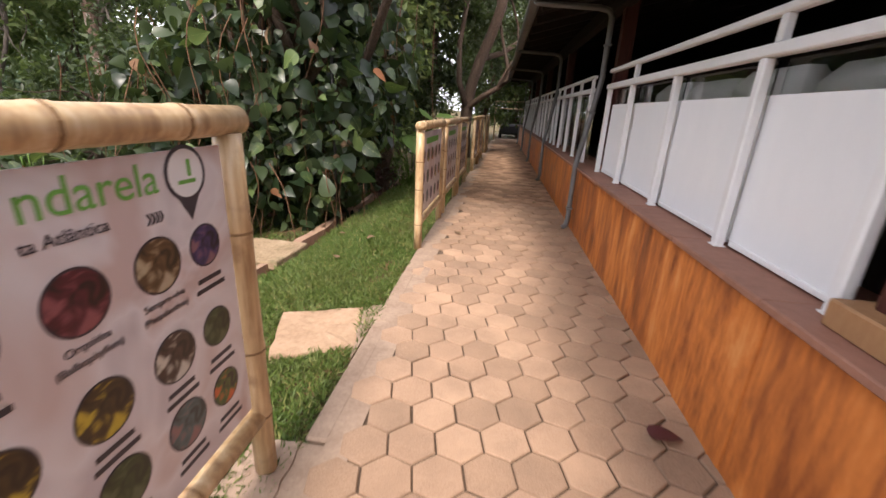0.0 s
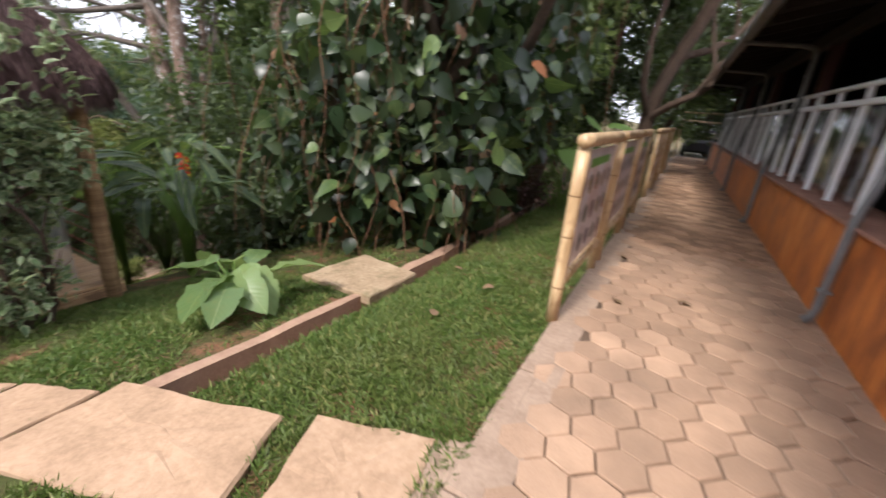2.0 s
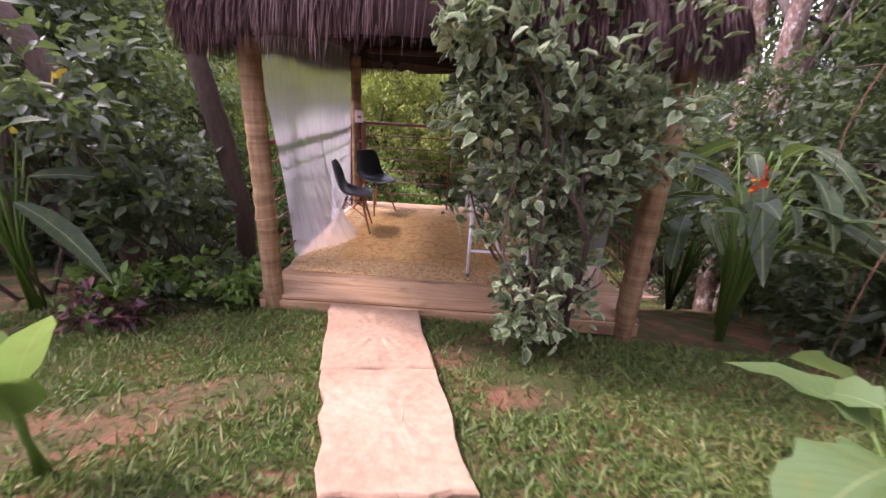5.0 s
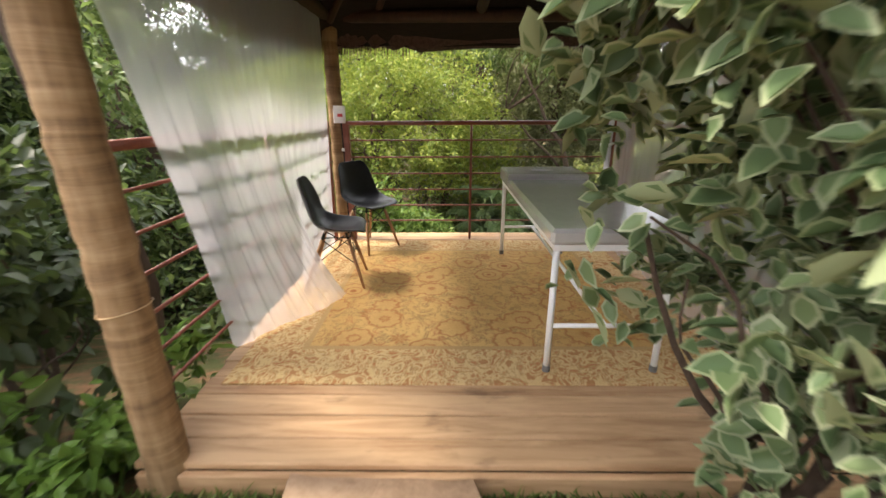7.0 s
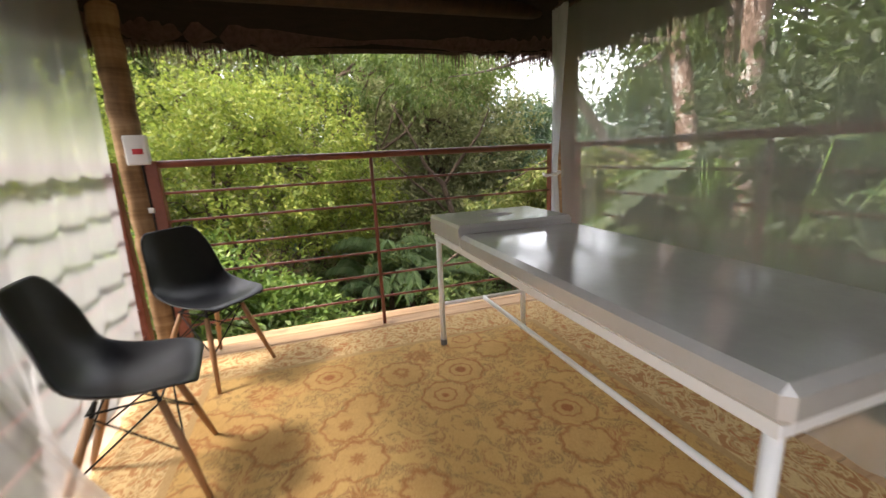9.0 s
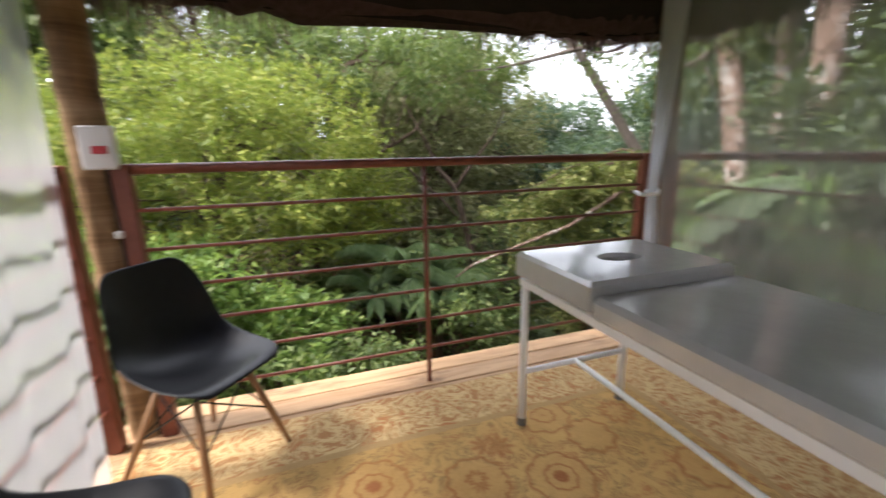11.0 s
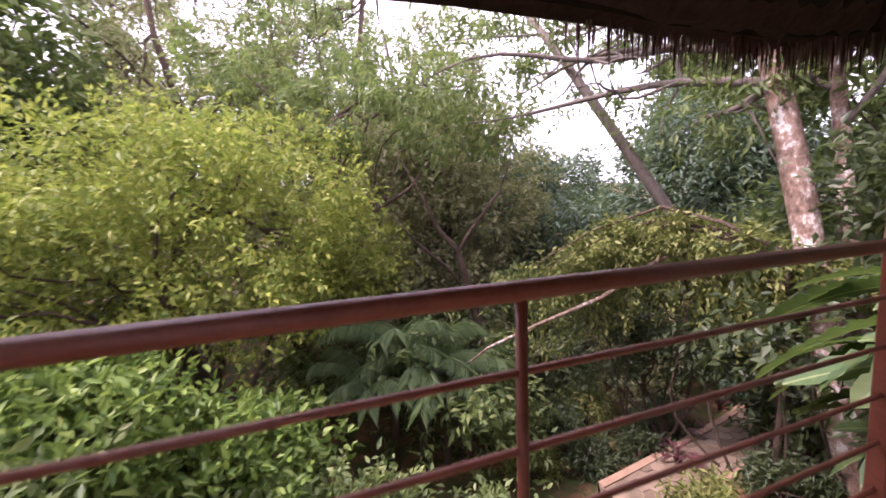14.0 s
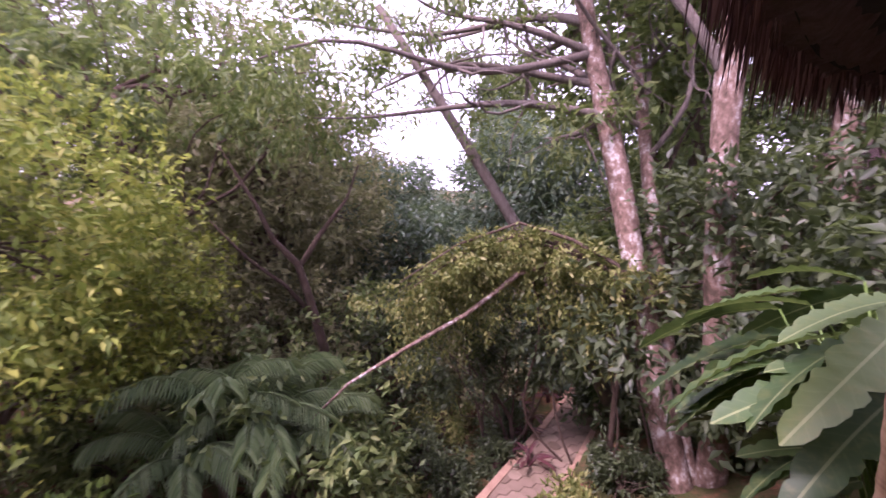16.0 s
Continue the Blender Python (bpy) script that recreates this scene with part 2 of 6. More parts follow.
M["straw"] = m.m
m = Mat("sheer_white_curtain", 0.9, 0, 0.1)
weave = m.noise(m.coord((1, 1, 0.15)), 6, 3)
m.color(m.ramp(weave, [(0.3, (0.74, 0.76, 0.82)), (0.7, (0.84, 0.86, 0.90))])).translucent((0.88, 0.89, 0.93), 0.5)
tr = m.n.new("ShaderNodeBsdfTransparent")
mx = m.n.new("ShaderNodeMixShader")
mx.inputs[0].default_value = 0.50
last = m.n["Material Output"].inputs[0].links[0].from_socket
m.l.new(last, mx.inputs[1])
m.l.new(tr.outputs[0], mx.inputs[2])
m.l.new(mx.outputs[0], m.n["Material Output"].inputs[0])
M["curtain"] = m.m
m = Mat("sheer_grey_curtain", 0.9, 0, 0.1)
weave = m.noise(m.coord((1, 1, 0.15)), 6, 3)
m.color(m.ramp(weave, [(0.3, (0.66, 0.66, 0.66)), (0.7, (0.8, 0.8, 0.8))])).translucent((0.8, 0.8, 0.8), 0.5)
tr = m.n.new("ShaderNodeBsdfTransparent")
mx = m.n.new("ShaderNodeMixShader")
mx.inputs[0].default_value = 0.66
last = m.n["Material Output"].inputs[0].links[0].from_socket
m.l.new(last, mx.inputs[1])
m.l.new(tr.outputs[0], mx.inputs[2])
m.l.new(mx.outputs[0], m.n["Material Output"].inputs[0])
M["curtain_thin"] = m.m
M["vinyl"] = two_tone("pale_grey_vinyl", (0.44, 0.43, 0.42), (0.52, 0.51, 0.49), 3, 0.09, 0.05, spec=0.8).m
M["black_plastic"] = two_tone("black_matt_plastic", (0.008, 0.009, 0.012), (0.016, 0.017, 0.021), 30, 0.38, 0.04).m
M["beech"] = two_tone("beech_dowel", (0.30, 0.15, 0.07), (0.42, 0.24, 0.12), 6, 0.5, 0.1, (6, 6, 1)).m
M["black_wire"] = Mat("black_steel_wire", 0.4, 0.8).color((0.02, 0.02, 0.02)).m
M["switch"] = Mat("white_switch_plastic", 0.35).color((0.75, 0.75, 0.74)).m
M["red"] = Mat("red_plastic", 0.4).color((0.45, 0.02, 0.03)).m
# rug: worn gold ground with rust and olive florals
m = Mat("worn_oriental_rug", 0.95, 0, 0.1)
v = m.coord()
sep = m.n.new("ShaderNodeSeparateXYZ")
m.l.new(v, sep.inputs[0])
vor = m.n.new("ShaderNodeTexVoronoi")
vor.inputs["Scale"].default_value = 3.6
wv = m.mix(0.06, v, m.n.new("ShaderNodeTexNoise").outputs["Color"])
m.l.new(wv, vor.inputs["Vector"])
gold = m.ramp(m.noise(v, 1.8, 4), [(0.3, (0.45, 0.265, 0.085)), (0.7, (0.60, 0.39, 0.15))])
flo = m.noise(v, 10, 4, 0.6, 2.0)
leafy = m.ramp(flo, [(0.50, (0, 0, 0)), (0.52, (0.85,) * 3), (0.555, (0.85,) * 3), (0.575, (0.1,) * 3), (0.61, (0.1,) * 3), (0.63, (0.9,) * 3)])
tone = m.ramp(m.noise(v, 4.5, 2), [(0.35, (0.33, 0.13, 0.055)), (0.5, (0.25, 0.17, 0.07)), (0.65, (0.40, 0.16, 0.06))])
field = m.mix(leafy, gold, tone)
off = m.n.new("ShaderNodeVectorMath")
off.operation = 'SUBTRACT'
m.l.new(wv, off.inputs[0])
m.l.new(vor.outputs["Position"], off.inputs[1])
osep = m.n.new("ShaderNodeSeparateXYZ")
m.l.new(off.outputs[0], osep.inputs[0])
petal = m.math('SINE', m.math('MULTIPLY', m.math('ARCTAN2', osep.outputs[1], osep.outputs[0]), 9.0))
dist = m.math('MULTIPLY', vor.outputs["Distance"], m.math('ADD', m.math('MULTIPLY', petal, 0.045), 1.0))
rose = m.ramp(m.math('ADD', dist, m.math('MULTIPLY', m.math('SUBTRACT', flo, 0.5), 0.10)),
              [(0.09, (1, 1, 1)), (0.12, (0.15,) * 3), (0.19, (0.15,) * 3), (0.21, (0.95,) * 3), (0.25, (0.1,) * 3), (0.40, (0.1,) * 3), (0.43, (0.85,) * 3), (0.48, (0, 0, 0))])
field = m.mix(m.ramp(dist, [(0.36, (0.75,) * 3), (0.40, (0, 0, 0))]), field, gold)
field = m.mix(rose, field, (0.30, 0.10, 0.035))
bflo = m.ramp(m.noise(v, 9, 4, 0.6, 2.4), [(0.42, (0.36, 0.17, 0.07)), (0.45, (0.58, 0.42, 0.21)), (0.53, (0.60, 0.44, 0.23)), (0.555, (0.27, 0.15, 0.065)), (0.585, (0.50, 0.33, 0.15)), (0.63, (0.38, 0.15, 0.06))])
ex = m.math('ABSOLUTE', sep.outputs[0], 0)
ey = m.math('ABSOLUTE', sep.outputs[1], 0)
bord = m.math('MAXIMUM', m.math('GREATER_THAN', ex, 0.90), m.math('GREATER_THAN', ey, 1.05))
line = m.math('MAXIMUM', m.math('GREATER_THAN', ex, 0.865), m.math('GREATER_THAN', ey, 1.015))
c = m.mix(line, field, (0.40, 0.26, 0.12))
c = m.mix(bord, c, bflo)
c = m.mix(0.22, c, m.ramp(m.noise(v, 120, 3), [(0.3, (0.2, 0.12, 0.05)), (0.7, (0.55, 0.39, 0.2))]))
m.color(c).bump(m.noise(v, 220, 3), 0.5, 0.003)
M["rug"] = m.m
# ground and plants
m = Mat("garden_soil", 0.95, 0, 0.15)
v = m.world_coord()
c = m.ramp(m.noise(v, 3.0, 6, 0.65), [(0.35, (0.05, 0.075, 0.018)), (0.5, (0.085, 0.075, 0.03)), (0.62, (0.20, 0.10, 0.055))])
c = m.mix(m.ramp(m.noise(v, 45, 4), [(0.45, (0, 0, 0)), (0.7, (0.7,) * 3)]), c, (0.035, 0.03, 0.014))
m.color(c).bump(m.noise(v, 35, 6, 0.7), 0.8, 0.03)
M["ground"] = m.m
m = Mat("grass_blade", 0.55, 0, 0.3)
v = m.world_coord()
c = m.ramp(m.island(), [(0, (0.036, 0.068, 0.012)), (0.5, (0.075, 0.13, 0.025)), (0.85, (0.13, 0.185, 0.042)), (1, (0.30, 0.26, 0.10))])
c = m.mix(m.ramp(m.noise(v, 1.1, 4), [(0.4, (0, 0, 0)), (0.7, (0.6,) * 3)]), c, (0.15, 0.16, 0.05))
m.color(c).translucent((0.12, 0.22, 0.03), 0.25)
M["grass"] = m.m
M["drain"] = two_tone("drain_mortar", (0.10, 0.055, 0.035), (0.24, 0.14, 0.09), 5, 0.9, 0.6).m
M["drain_rim"] = two_tone("drain_rim_mortar", (0.22, 0.13, 0.085), (0.38, 0.25, 0.17), 6, 0.9, 0.6).m
M["bark"] = two_tone("brown_bark", (0.045, 0.03, 0.02), (0.15, 0.10, 0.07), 6, 0.9, 0.9, (5, 5, 1), depth=0.03).m
m = Mat("lichen_bark", 0.9, 0, 0.2)
v = m.coord((1, 1, 0.6))
a = m.mix(0.45, m.noise(v, 4, 5, 0.65), m.noise(v, 17, 5, 0.7))
c = m.ramp(a, [(0.40, (0.08, 0.058, 0.04)), (0.49, (0.19, 0.125, 0.095)), (0.545, (0.27, 0.205, 0.17)), (0.575, (0.46, 0.435, 0.40))])
m.color(c).bump(m.noise(m.coord((3, 3, 1)), 9, 5), 0.7, 0.02)
M["lichen"] = m.m
M["bark_grey"] = two_tone("grey_weathered_bark", (0.09, 0.07, 0.055), (0.24, 0.20, 0.17), 7, 0.9, 0.8, (5, 5, 1), depth=0.02).m
M["root"] = two_tone("brown_aerial_root", (0.06, 0.03, 0.016), (0.20, 0.10, 0.05), 9, 0.85, 0.4).m
M["iron"] = Mat("dark_iron_pole", 0.5, 0.4).color((0.02, 0.02, 0.02)).m
M["manhole"] = two_tone("weathered_concrete_lid", (0.16, 0.09, 0.065), (0.30, 0.19, 0.14), 10, 0.9, 0.7).m
L = {
    "philo": leaf_mat("philodendron_leaf", [(0.009, 0.017, 0.008), (0.016, 0.031, 0.013), (0.028, 0.05, 0.02), (0.075, 0.105, 0.048), (0.042, 0.066, 0.023)], 0.18, 0.34),
    "philo_dead": leaf_mat("withered_leaf", [(0.06, 0.03, 0.018), (0.16, 0.085, 0.045), (0.30, 0.20, 0.12), (0.40, 0.12, 0.03)], 0.25, 0.7),
    "variegated": leaf_mat("variegated_leaf", [(0.075, 0.125, 0.05), (0.12, 0.185, 0.08), (0.18, 0.26, 0.115), (0.26, 0.34, 0.165)], 0.3, 0.5),
    "cream": leaf_mat("cream_leaf_edge", [(0.27, 0.34, 0.17), (0.38, 0.43, 0.25), (0.50, 0.53, 0.35)], 0.3, 0.5),
    "bright": leaf_mat("bright_lime_leaf", [(0.15, 0.21, 0.035), (0.25, 0.31, 0.05), (0.36, 0.40, 0.07), (0.47, 0.46, 0.09)], 0.42, 0.55),
    "mid": leaf_mat("mid_green_leaf", [(0.085, 0.13, 0.045), (0.135, 0.19, 0.065), (0.20, 0.26, 0.085), (0.29, 0.33, 0.12)], 0.42, 0.5),
    "olive": leaf_mat("olive_leaf", [(0.17, 0.18, 0.09), (0.25, 0.25, 0.125), (0.33, 0.315, 0.165), (0.41, 0.375, 0.21)], 0.42, 0.55),
    "dark": leaf_mat("dark_blue_green_leaf", [(0.045, 0.08, 0.055), (0.08, 0.135, 0.09), (0.13, 0.19, 0.13), (0.19, 0.25, 0.17)], 0.32, 0.35),
    # darker green that holds the shade of undergrowth and shaded shrubs
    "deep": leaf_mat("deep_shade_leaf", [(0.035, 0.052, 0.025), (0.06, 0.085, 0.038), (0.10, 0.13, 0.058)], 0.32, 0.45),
    "banana": leaf_mat("heliconia_leaf", [(0.07, 0.12, 0.04), (0.10, 0.17, 0.05), (0.15, 0.22, 0.06)], 0.35, 0.35),
    "young": leaf_mat("fresh_green_leaf", [(0.12, 0.22, 0.04), (0.18, 0.30, 0.06)], 0.4, 0.35),
    "fresh": leaf_mat("fresh_shrub_leaf", [(0.09, 0.16, 0.035), (0.15, 0.25, 0.05), (0.23, 0.35, 0.07), (0.34, 0.44, 0.10)], 0.42, 0.45),
    "red": leaf_mat("red_flower", [(0.5, 0.02, 0.015), (0.65, 0.06, 0.03)], 0.2, 0.5),
    "yellow": leaf_mat("yellow_flower", [(0.6, 0.42, 0.03), (0.7, 0.5, 0.06)], 0.3, 0.5),
    "purple": leaf_mat("dark_purple_leaf", [(0.05, 0.015, 0.025), (0.10, 0.03, 0.04), (0.16, 0.05, 0.05)], 0.25, 0.45),
}


# ---- mesh helpers ----
class Geo:
    """Gathers vertices and faces of one mesh."""

    def __init__(self):
        self.v, self.f = [], []

    def add(self, verts, faces):
        o = len(self.v)
        self.v += [tuple(p) for p in verts]
        self.f += [tuple(i + o for i in q) for q in faces]
        return self

    def box(self, x0, x1, y0, y1, z0, z1, b=0.004, m=None):
        """A box with chamfered edges."""
        b = min(b, (x1 - x0) / 3, (y1 - y0) / 3, (z1 - z0) / 3)
        bm = bmesh.new()
        bmesh.ops.create_cube(bm, size=1)
        for p in bm.verts:
            p.co = Vector(((x0 + x1) / 2 + p.co.x * (x1 - x0), (y0 + y1) / 2 + p.co.y * (y1 - y0), (z0 + z1) / 2 + p.co.z * (z1 - z0)))
        if b > 0:
            bmesh.ops.bevel(bm, geom=bm.edges[:], offset=b, segments=1, affect='EDGES')
        if m is not None:
            bm.transform(m)
        bm.verts.index_update()
        self.add([p.co[:] for p in bm.verts], [[p.index for p in q.verts] for q in bm.faces])
        bm.free()
        return self

    def tube(self, pts, radii, n=8, caps=True):
        """A tube along points, a radius at each."""
        pts = [Vector(p) for p in pts]
        if isinstance(radii, (int, float)):
            radii = [radii] * len(pts)
        verts, faces = [], []
        side = None
        for i, p in enumerate(pts):
            d = (pts[min(i + 1, len(pts) - 1)] - pts[max(i - 1, 0)]).normalized()
            if side is None:
                side = d.orthogonal().normalized()
            else:
                side = (side - d * side.dot(d))
                side = side.normalized() if side.length > 1e-6 else d.orthogonal().normalized()
            up = d.cross(side)
            verts += [p + (side * math.cos(2 * math.pi * k / n) + up * math.sin(2 * math.pi * k / n)) * radii[i] for k in range(n)]
        for i in range(len(pts) - 1):
            for k in range(n):
                a, b = i * n + k, i * n + (k + 1) % n
                faces.append((a, b, b + n, a + n))
        if caps:
            faces.append(tuple(reversed(range(n))))
            faces.append(tuple(range(len(verts) - n, len(verts))))
        return self.add(verts, faces)

    def data(self, name, mat, smooth=False):
        me = bpy.data.meshes.new(name)
        me.from_pydata(self.v, [], self.f)
        me.materials.append(mat)
        if smooth:
            me.polygons.foreach_set("use_smooth", [True] * len(me.polygons))
        me.update()
        return me


def part(name, geo, mat, parent=None, label="", smooth=False):
    """One mesh object, under its thing where one is given."""
    me = geo.data(name, mat, smooth) if isinstance(geo, Geo) else geo
    ob = new(name, me)
    if parent is not None:
        ob.parent = parent
        ob.matrix_parent_inverse = parent.matrix_basis.inverted()
    if label:
        ob["label"] = label
    return ob


def thing(name, place, label, category, group="", kind=""):
    ob = new(name)
    ob.empty_display_size = 0.1
    ob.location = place
    bpy.context.view_layer.update()
    return tagged(ob, label, category, group, kind)


def fast_mesh(name, V, F, mat, smooth=False):
    """A mesh out of arrays: V n x 3, F m x k."""
    V, F = np.asarray(V, np.float32), np.asarray(F, np.int32)
    me = bpy.data.meshes.new(name)
    k = F.shape[1]
    me.vertices.add(len(V))
    me.vertices.foreach_set("co", V.ravel())
    me.loops.add(F.size)
    me.loops.foreach_set("vertex_index", F.ravel())
    me.polygons.add(len(F))
    me.polygons.foreach_set("loop_start", np.arange(0, F.size, k, dtype=np.int32))
    if smooth:
        me.polygons.foreach_set("use_smooth", np.ones(len(F), dtype=bool))
    me.materials.append(mat)
    me.update(calc_edges=True)
    return me


OVAL = np.array([(0, 0, 0), (0.3, 0.5, 0.10), (0.68, 0.40, 0.05), (1, 0, -0.10), (0.68, -0.40, 0.05), (0.3, -0.5, 0.10)])
OVAL_F = np.array([(0, 3, 2, 1), (0, 5, 4, 3)])
DIAMOND = np.array([(0, 0, 0), (0.42, 0.5, 0.10), (1, 0, -0.08), (0.42, -0.5, 0.10)])
DIAMOND_F = np.array([(0, 2, 1), (0, 3, 2)])


def unit(a):
    return a / np.maximum(np.linalg.norm(a, axis=1, keepdims=True), 1e-9)


def leaf_arrays(P, D, N, length, width, shape=OVAL, faces=OVAL_F):
    """Leaves with base P, direction D, about the normal N."""
    D = unit(D)
    S = unit(np.cross(N, D))
    U = np.cross(D, S)
    length, width = np.broadcast_to(length, len(P)), np.broadcast_to(width, len(P))
    T = shape
    V = (P[:, None, :] + D[:, None, :] * (T[None, :, 0, None] * length[:, None, None])
         + S[:, None, :] * (T[None, :, 1, None] * width[:, None, None])
         + U[:, None, :] * (T[None, :, 2, None] * length[:, None, None]))
    n = len(T)
    F = faces[None, :, :] + (np.arange(len(P)) * n)[:, None, None]
    return V.reshape(-1, 3), F.reshape(-1, faces.shape[1])


def blob_points(rng, blobs, count, shell=0.55):
    """Points in a cluster of ellipsoids (cx, cy, cz, rx, ry, rz), denser outside, and the way out at each."""
    vol = np.array([b[3] * b[4] * b[5] for b in blobs]) ** 0.8
    pick = rng.choice(len(blobs), count, p=vol / vol.sum())
    d = unit(rng.normal(size=(count, 3)))
    r = shell + (1 - shell) * rng.random(count) ** 0.6
    r *= 1 + 0.18 * np.sin(d[:, 0] * 7 + pick) * np.cos(d[:, 2] * 6 + 2 * pick) + rng.normal(0, 0.06, count)
    B = np.array([b[:6] for b in blobs])[pick]
    return B[:, :3] + d * r[:, None] * B[:, 3:], d


def crown_mesh(name, rng, blobs, twigs, per, size, mat, aspect=0.45, droop=0.3, shape=OVAL, faces=OVAL_F, spread=0.22):
    """Foliage: twigs in blobs, leaves round each twig."""
    K = max(8, twigs // 20)
    C, way = blob_points(rng, blobs, K)
    pick = rng.integers(0, K, twigs)
    R = float(np.mean([min(b[3:6]) for b in blobs]))
    P, out = C[pick] + rng.normal(0, 1, (twigs, 3)) * np.array((0.20, 0.20, 0.13)) * R, way[pick]
    loose = rng.random(twigs) < 0.3
    Q, way = blob_points(rng, blobs, twigs)
    P[loose], out[loose] = Q[loose], way[loose]
    out = unit(out + rng.normal(0, 0.5, out.shape) + np.array((0, 0, 0.15)))
    P, out = np.repeat(P, per, 0), np.repeat(out, per, 0)
    n = len(P)
    base = P + out * (rng.random((n, 1)) * spread) + rng.normal(0, spread * 0.25, (n, 3))
    D = unit(out * 0.6 + rng.normal(0, 0.7, (n, 3)) + np.array((0, 0, -droop)))
    N = unit(rng.normal(0, 0.55, (n, 3)) + np.array((0, 0, 0.9)))
    ln = size * (0.6 + 0.8 * rng.random(n))
    V, F = leaf_arrays(base, D, N, ln, ln * aspect, shape, faces)
    return fast_mesh(name, V, F, mat)


def limb(rng, a, b, r0, r1, bend=0.12, steps=5):
    a, b = Vector(a), Vector(b)
    d = (b - a).length
    pts, rad = [], []
    waves = [Vector(rng.normal(0, bend * d * s, 3)) for s in (0.55, 0.3, 0.16)]
    steps += 3
    for i in range(steps + 1):
        k = i / steps
        p = a.lerp(b, k)
        for j, w in enumerate(waves):
            p += w * math.sin(math.pi * k * (j + 1))
        pts.append(p)
        rad.append(r0 + (r1 - r0) * k)
    return pts, rad


def tree(name, label, base, top, r, blobs, leaf, twigs, per, size, seed, bark="bark", aspect=0.45, droop=0.3, category="tree", far=True, limbs=2, group=""):
    """Trunk, limbs into each mass of the crown, and a crown of leaves."""
    rng = np.random.default_rng(seed)
    t = thing(name, base, label, category, group)
    g = Geo()
    pts, rad = limb(rng, base, top, r, r * 0.55, 0.10, 6)
    g.tube(pts, rad, 9)
    for b in blobs:
        for _ in range(limbs):
            i = rng.integers(2, len(pts))
            e = np.array(b[:3]) + rng.normal(0, 0.35, 3) * np.array(b[3:6])
            q, w = limb(rng, pts[i], e, rad[i] * 0.55, 0.012, 0.16, 5)
            g.tube(q, w, 6, False)
            for _ in range(2):
                j = rng.integers(2, 5)
                e2 = np.array(b[:3]) + unit(rng.normal(size=(1, 3)))[0] * np.array(b[3:6]) * 0.85
                q2, w2 = limb(rng, q[j], e2, w[j] * 0.6, 0.006, 0.16, 4)
                g.tube(q2, w2, 5, False)
    part("trunk", g, M[bark], t, smooth=True)
    sh = (DIAMOND, DIAMOND_F) if far else (OVAL, OVAL_F)
    me = crown_mesh("crown", rng, blobs, twigs, per, size, L[leaf], aspect, droop, *sh, spread=size * 2.2)
    part("crown", me, None, t)
    return t


# ---- ground ----
XS = [-400, -200, -110, -70, -45, -34, -28, -24, -21, -19, -17, -16, -15, -14, -13, -12, -11, -10, -9.3, -8.6, -8, -7.4, -6.8, -6.2, -5.8, -5.5, -5.2, -4.8, -4.4,
      -4.0, -3.7, -3.4, -3.2, -3.05, -2.93, -2.80, -2.64, -2.62, -2.38, -2.36, -2.2, -1.9, -1.6, -1.3, -1.1, -0.9, -0.75, -0.6, 0, 0.6, 1.2, 1.6, 3, 8, 14, 30, 70, 200, 400]


def lerp_table(x, table):
    for (a, za), (b, zb) in zip(table, table[1:]):
        if x <= b:
            return za + (zb - za) * max(0.0, (x - a) / (b - a))
    return table[-1][1]


FALL = [(-400, 14), (-70, 2.0), (-34, -1.6), (-24, -3.2), (-17, -3.7), (-13, -3.6), (-10.5, -3.0), (-8.6, -2.1), (-6.5, -1.15), (-5.5, -0.86), (-5.2, -0.76), (-4.2, -0.55),
        (-3.3, -0.33), (-2.86, -0.29), (-2.5, -0.25), (-1.6, -0.09), (-0.9, -0.035), (-0.75, -0.03), (-0.6, -0.075), (400, -0.075)]


def ground_z(x, y):
    z = lerp_table(x, FALL)
    k = min(max((-x - 1.4) / 1.2, 0), 1)
    z -= k * 0.16 * min(max((y - 2.2) / 2.5, 0), 1)
    if x < -9:
        z += min(max((y - 9) / 14, 0), 1) * 2.0
    if -5.0 < x < -0.9 or x < -5.6:
        z += 0.02 * math.sin(x * 3.1 + y * 1.3) * math.cos(y * 2.3 - x)
    return z


def in_drain(x, y):
    return -2.63 < x < -2.37 and 1.75 < y < 16


ys = [-400, -200, -90, -40, -20, -12, -8, -6, -5, -4.0] + [-3.5 + 0.4 * i for i in range(12)] + [1.49, 1.74, 1.76] + [1.9 + 0.4 * i for i in range(35)] + [15.99, 16.01, 17, 19, 22, 26, 31, 38, 50, 80, 160, 400]
gv, gf = [], []
for y in ys:
    for x in XS:
        z = ground_z(x, y)
        if in_drain(x, y):
            z -= 0.24
        gv.append((x, y, z))
w = len(XS)
for j in range(len(ys) - 1):
    for i in range(w - 1):
        gf.append((j * w + i, j * w + i + 1, (j + 1) * w + i + 1, (j + 1) * w + i))
ground = part("ground", Geo().add(gv, gf), M["ground"], smooth=False)
tagged(ground, "sloping garden soil with thin grass and red earth patches", "ground", kind="structure")

# drain channel lining and rims
def strip(name, x0, x1, dz0, dz1, mat, label, y0=1.75, y1=16.0, steps=40, wob=0.012):
    rng = np.random.default_rng(int(-x0 * 1000))
    g = Geo()
    rows = []
    for i in range(steps + 1):
        y = y0 + (y1 - y0) * i / steps
        z = ground_z((x0 + x1) / 2, y)
        a, b = x0 + rng.normal(0, wob), x1 + rng.normal(0, wob)
        rows.append([(a, y, z + dz0), (a, y, z + dz1 + rng.normal(0, 0.006)), (b, y, z + dz1 + rng.normal(0, 0.006)), (b, y, z + dz0)])
    verts = [p for r in rows for p in r]
